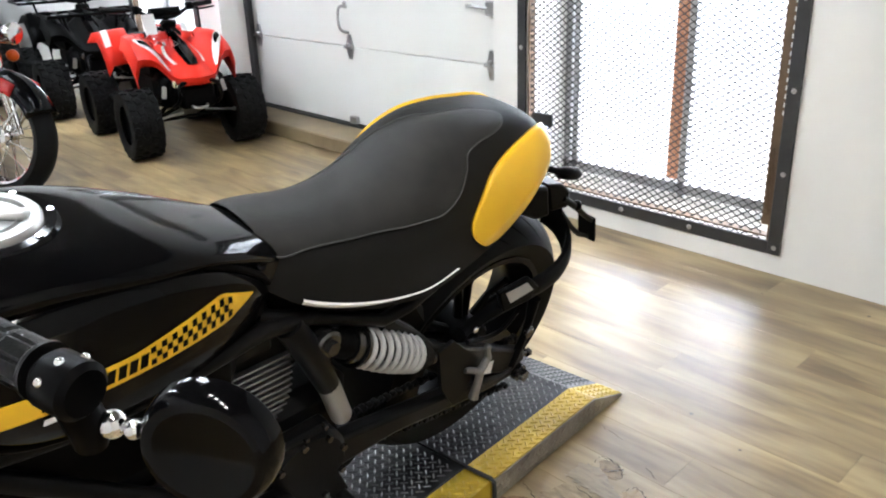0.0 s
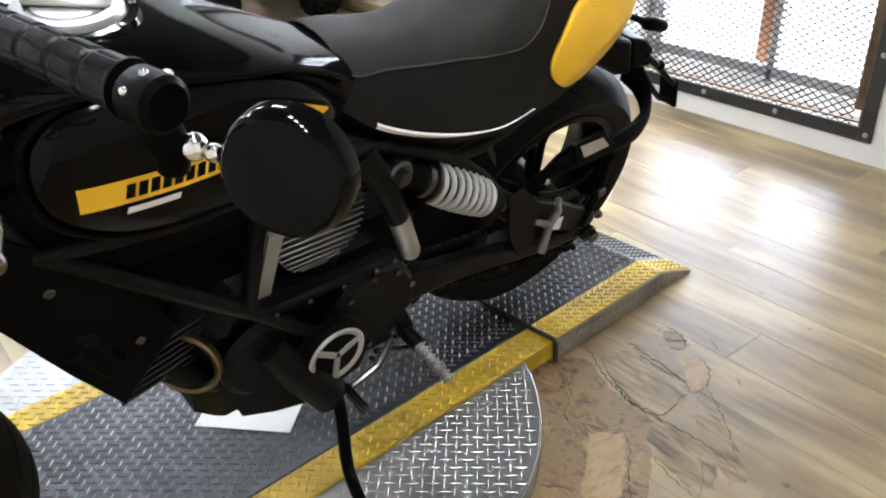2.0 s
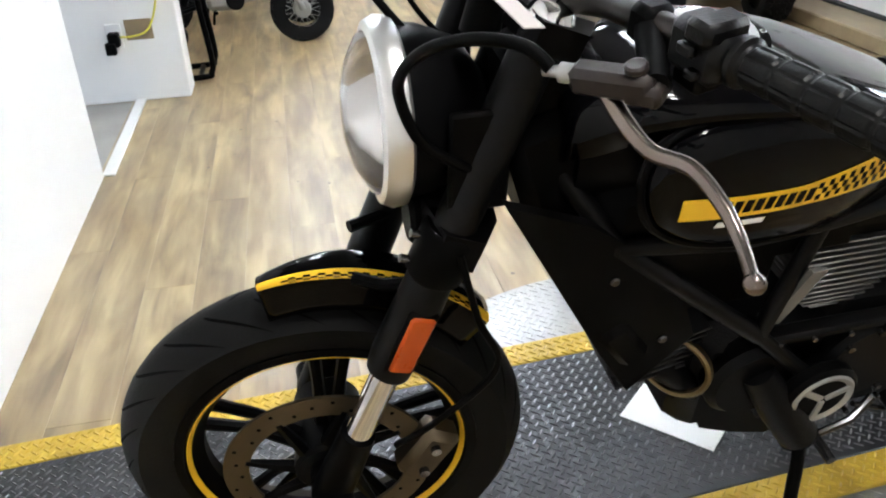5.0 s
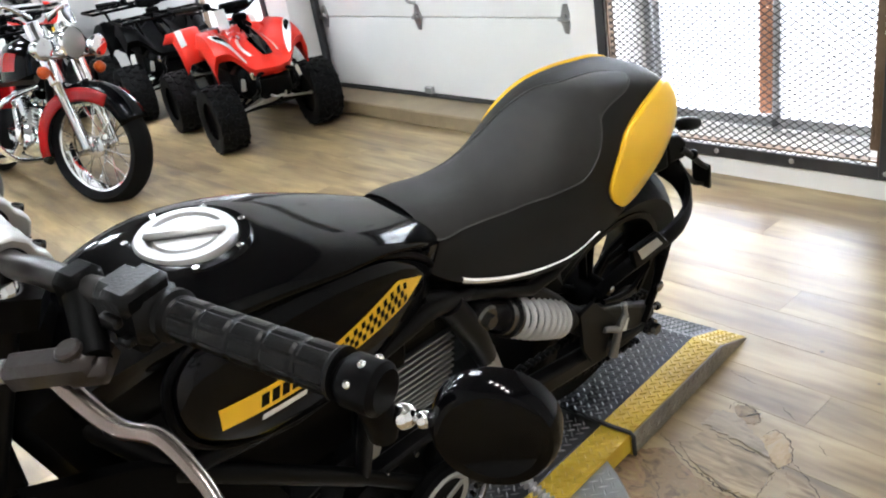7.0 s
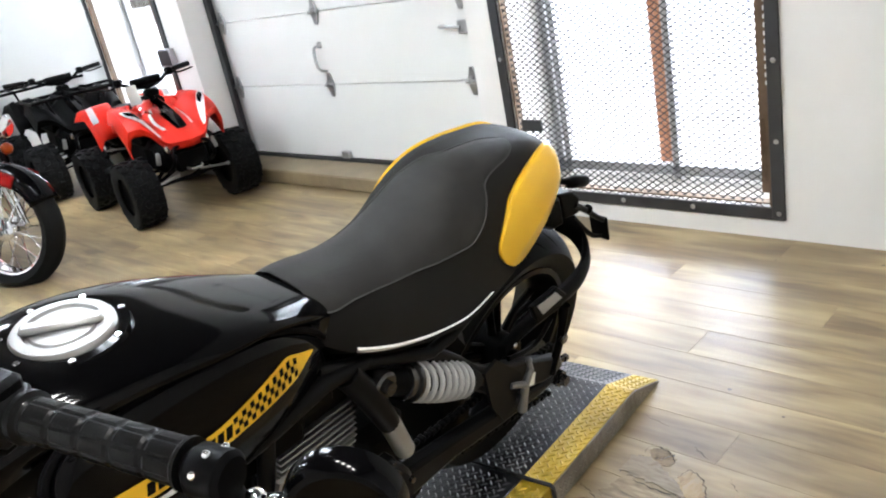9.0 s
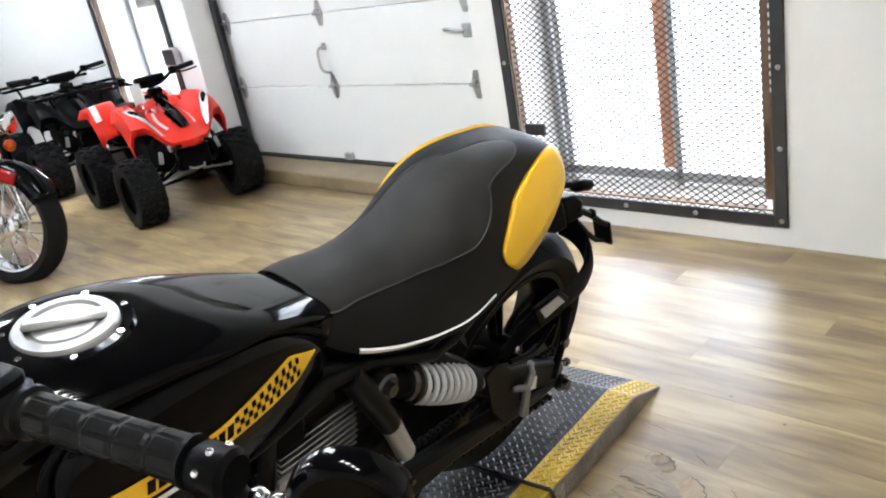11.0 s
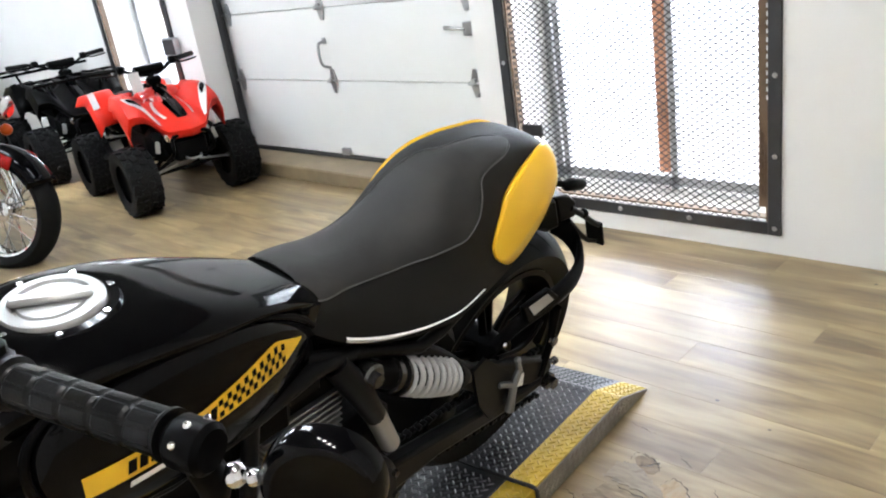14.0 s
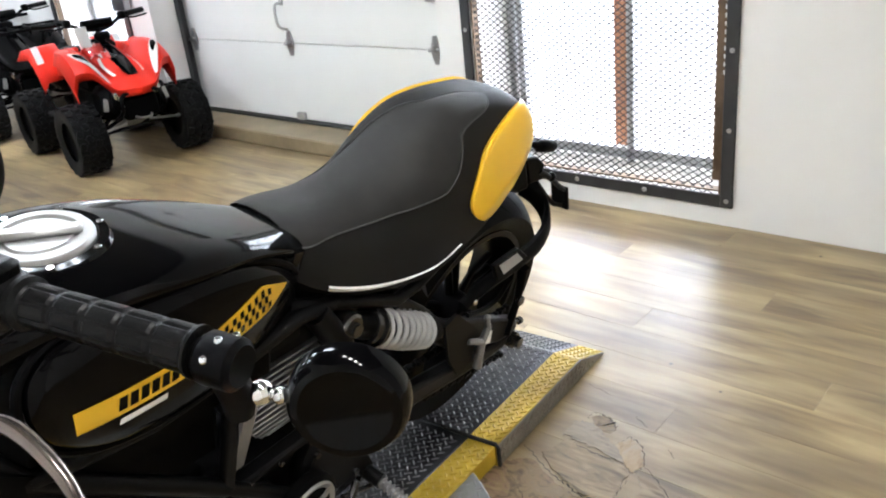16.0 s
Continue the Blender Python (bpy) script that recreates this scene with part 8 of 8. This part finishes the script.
part("adhesive_patch", ragged([(0.288, -0.146), (0.309, -0.119), (0.356, -0.128), (0.374, -0.171), (0.338, -0.187)], 0.0002, 0.0007, 5), M["glue_dark"], torn, "rust-brown old adhesive")
part("scuffed_vinyl", ragged([(0.502, -0.292), (0.563, -0.305), (0.656, -0.363), (0.727, -0.43), (0.71, -0.470), (0.62, -0.405), (0.539, -0.356)], 0.0002, 0.0005, 6), M["patch"], torn, "scuffed dull brown vinyl")
part("scuffed_vinyl", ragged([(0.500, -0.43), (0.582, -0.420), (0.655, -0.425), (0.70, -0.50), (0.66, -0.535), (0.565, -0.520), (0.52, -0.50)], 0.0004, 0.0006, 7), M["patch"], torn, "scuffed dull brown vinyl")
for pts, wd in (([(0.205, -0.345), (0.24, -0.358), (0.29, -0.385), (0.346, -0.407), (0.385, -0.416), (0.424, -0.428), (0.498, -0.421), (0.582, -0.412), (0.641, -0.414), (0.70, -0.426)], 0.0050), ([(0.30, -0.60), (0.36, -0.575), (0.43, -0.60)], 0.0020), ([(0.478, -0.513), (0.522, -0.548), (0.572, -0.611), (0.604, -0.643), (0.65, -0.70)], 0.0030), ([(0.31, -0.269), (0.385, -0.276), (0.455, -0.269)], 0.0042), ([(0.403, -0.214), (0.419, -0.173), (0.463, -0.192), (0.498, -0.25), (0.489, -0.292), (0.451, -0.268)], 0.0036), ([(0.498, -0.25), (0.55, -0.285), (0.62, -0.34), (0.68, -0.40)], 0.0024),
                ([(0.498, -0.426), (0.494, -0.365), (0.491, -0.304)], 0.0026), ([(0.289, -0.181), (0.287, -0.129), (0.339, -0.131), (0.372, -0.164), (0.345, -0.186)], 0.0032), ([(0.513, -0.533), (0.565, -0.527), (0.637, -0.545), (0.695, -0.55)], 0.0026), ([(0.228, -0.45), (0.309, -0.503), (0.359, -0.575), (0.408, -0.564)], 0.0022), ([(0.62, -0.44), (0.67, -0.50), (0.70, -0.56)], 0.0018), ([(0.205, -0.016), (0.289, -0.031)], 0.002), ([(0.388, -0.083), (0.437, -0.112)], 0.0028), ([(0.519, -0.161), (0.552, -0.193)], 0.002)):
    p = spline([(x, y, 0.0034) for x, y in pts], 10)
    p = [q + Vector((0.0022 * math.sin(i * 1.9), 0.0026 * math.sin(i * 1.3 + 1.0), 0)) for i, q in enumerate(p)]
    n = len(p) - 1
    jit = [wd * 0.62 * (0.25 + 0.75 * math.sin(math.pi * i / n)) * (0.62 + 0.38 * math.sin(i * 2.3 + wd * 900) * math.cos(i * 1.1)) for i in range(n + 1)]
    part("tear_line", Geo().grid([[q + Vector((k * 0.4, k, 0)), q - Vector((k * 0.4, k, 0))] for q, k in zip(p, jit)]), M["tear"], torn, "dark torn edge")

# ---- floor planks, each its own piece ----
floor_ob = bpy.data.objects["floor"]
PW, PL = 0.152, 1.52
rnd = random.Random(7)
shapes = {}


def plank_mesh(ln, wd):
    key = (round(ln, 2), round(wd, 3))
    if key not in shapes:
        g = Geo()
        hx, hy, b = ln / 2 - 0.0002, wd / 2 - 0.0002, 0.0005
        vs = [(-hx, -hy, -0.006), (hx, -hy, -0.006), (hx, hy, -0.006), (-hx, hy, -0.006), (-hx, -hy, -b), (hx, -hy, -b), (hx, hy, -b), (-hx, hy, -b), (-hx + b, -hy + b, 0), (hx - b, -hy + b, 0), (hx - b, hy - b, 0), (-hx + b, hy - b, 0)]
        fs = [(8, 9, 10, 11)] + [(i, (i + 1) % 4, 4 + (i + 1) % 4, 4 + i) for i in range(4)] + [(4 + i, 4 + (i + 1) % 4, 8 + (i + 1) % 4, 8 + i) for i in range(4)]
        shapes[key] = mesh_of("plank", g.add(vs, fs), M["floor"], flat=True)
    return shapes[key]


row, y = 0, WY - PW / 2 - 0.001
while y > -3.7:
    x = X0 + (row * 0.61 % PL) - PL
    while x < X1:
        a, b = max(x, X0), min(x + PL, X1)
        if y < -2.66 and b > -3.0:
            b = min(b, -3.0)
        if b - a > 0.03:
            o = new("plank", plank_mesh(b - a, PW))
            o.parent, o.location = floor_ob, ((a + b) / 2, y, 0.0)
        x += PL
    y -= PW
    row += 1
structure("hall_floor", Geo().box((-2.5, -3.4, -0.004), (1.0, 1.45, 0.006)), M["concrete"], "grey concrete floor of the passage")
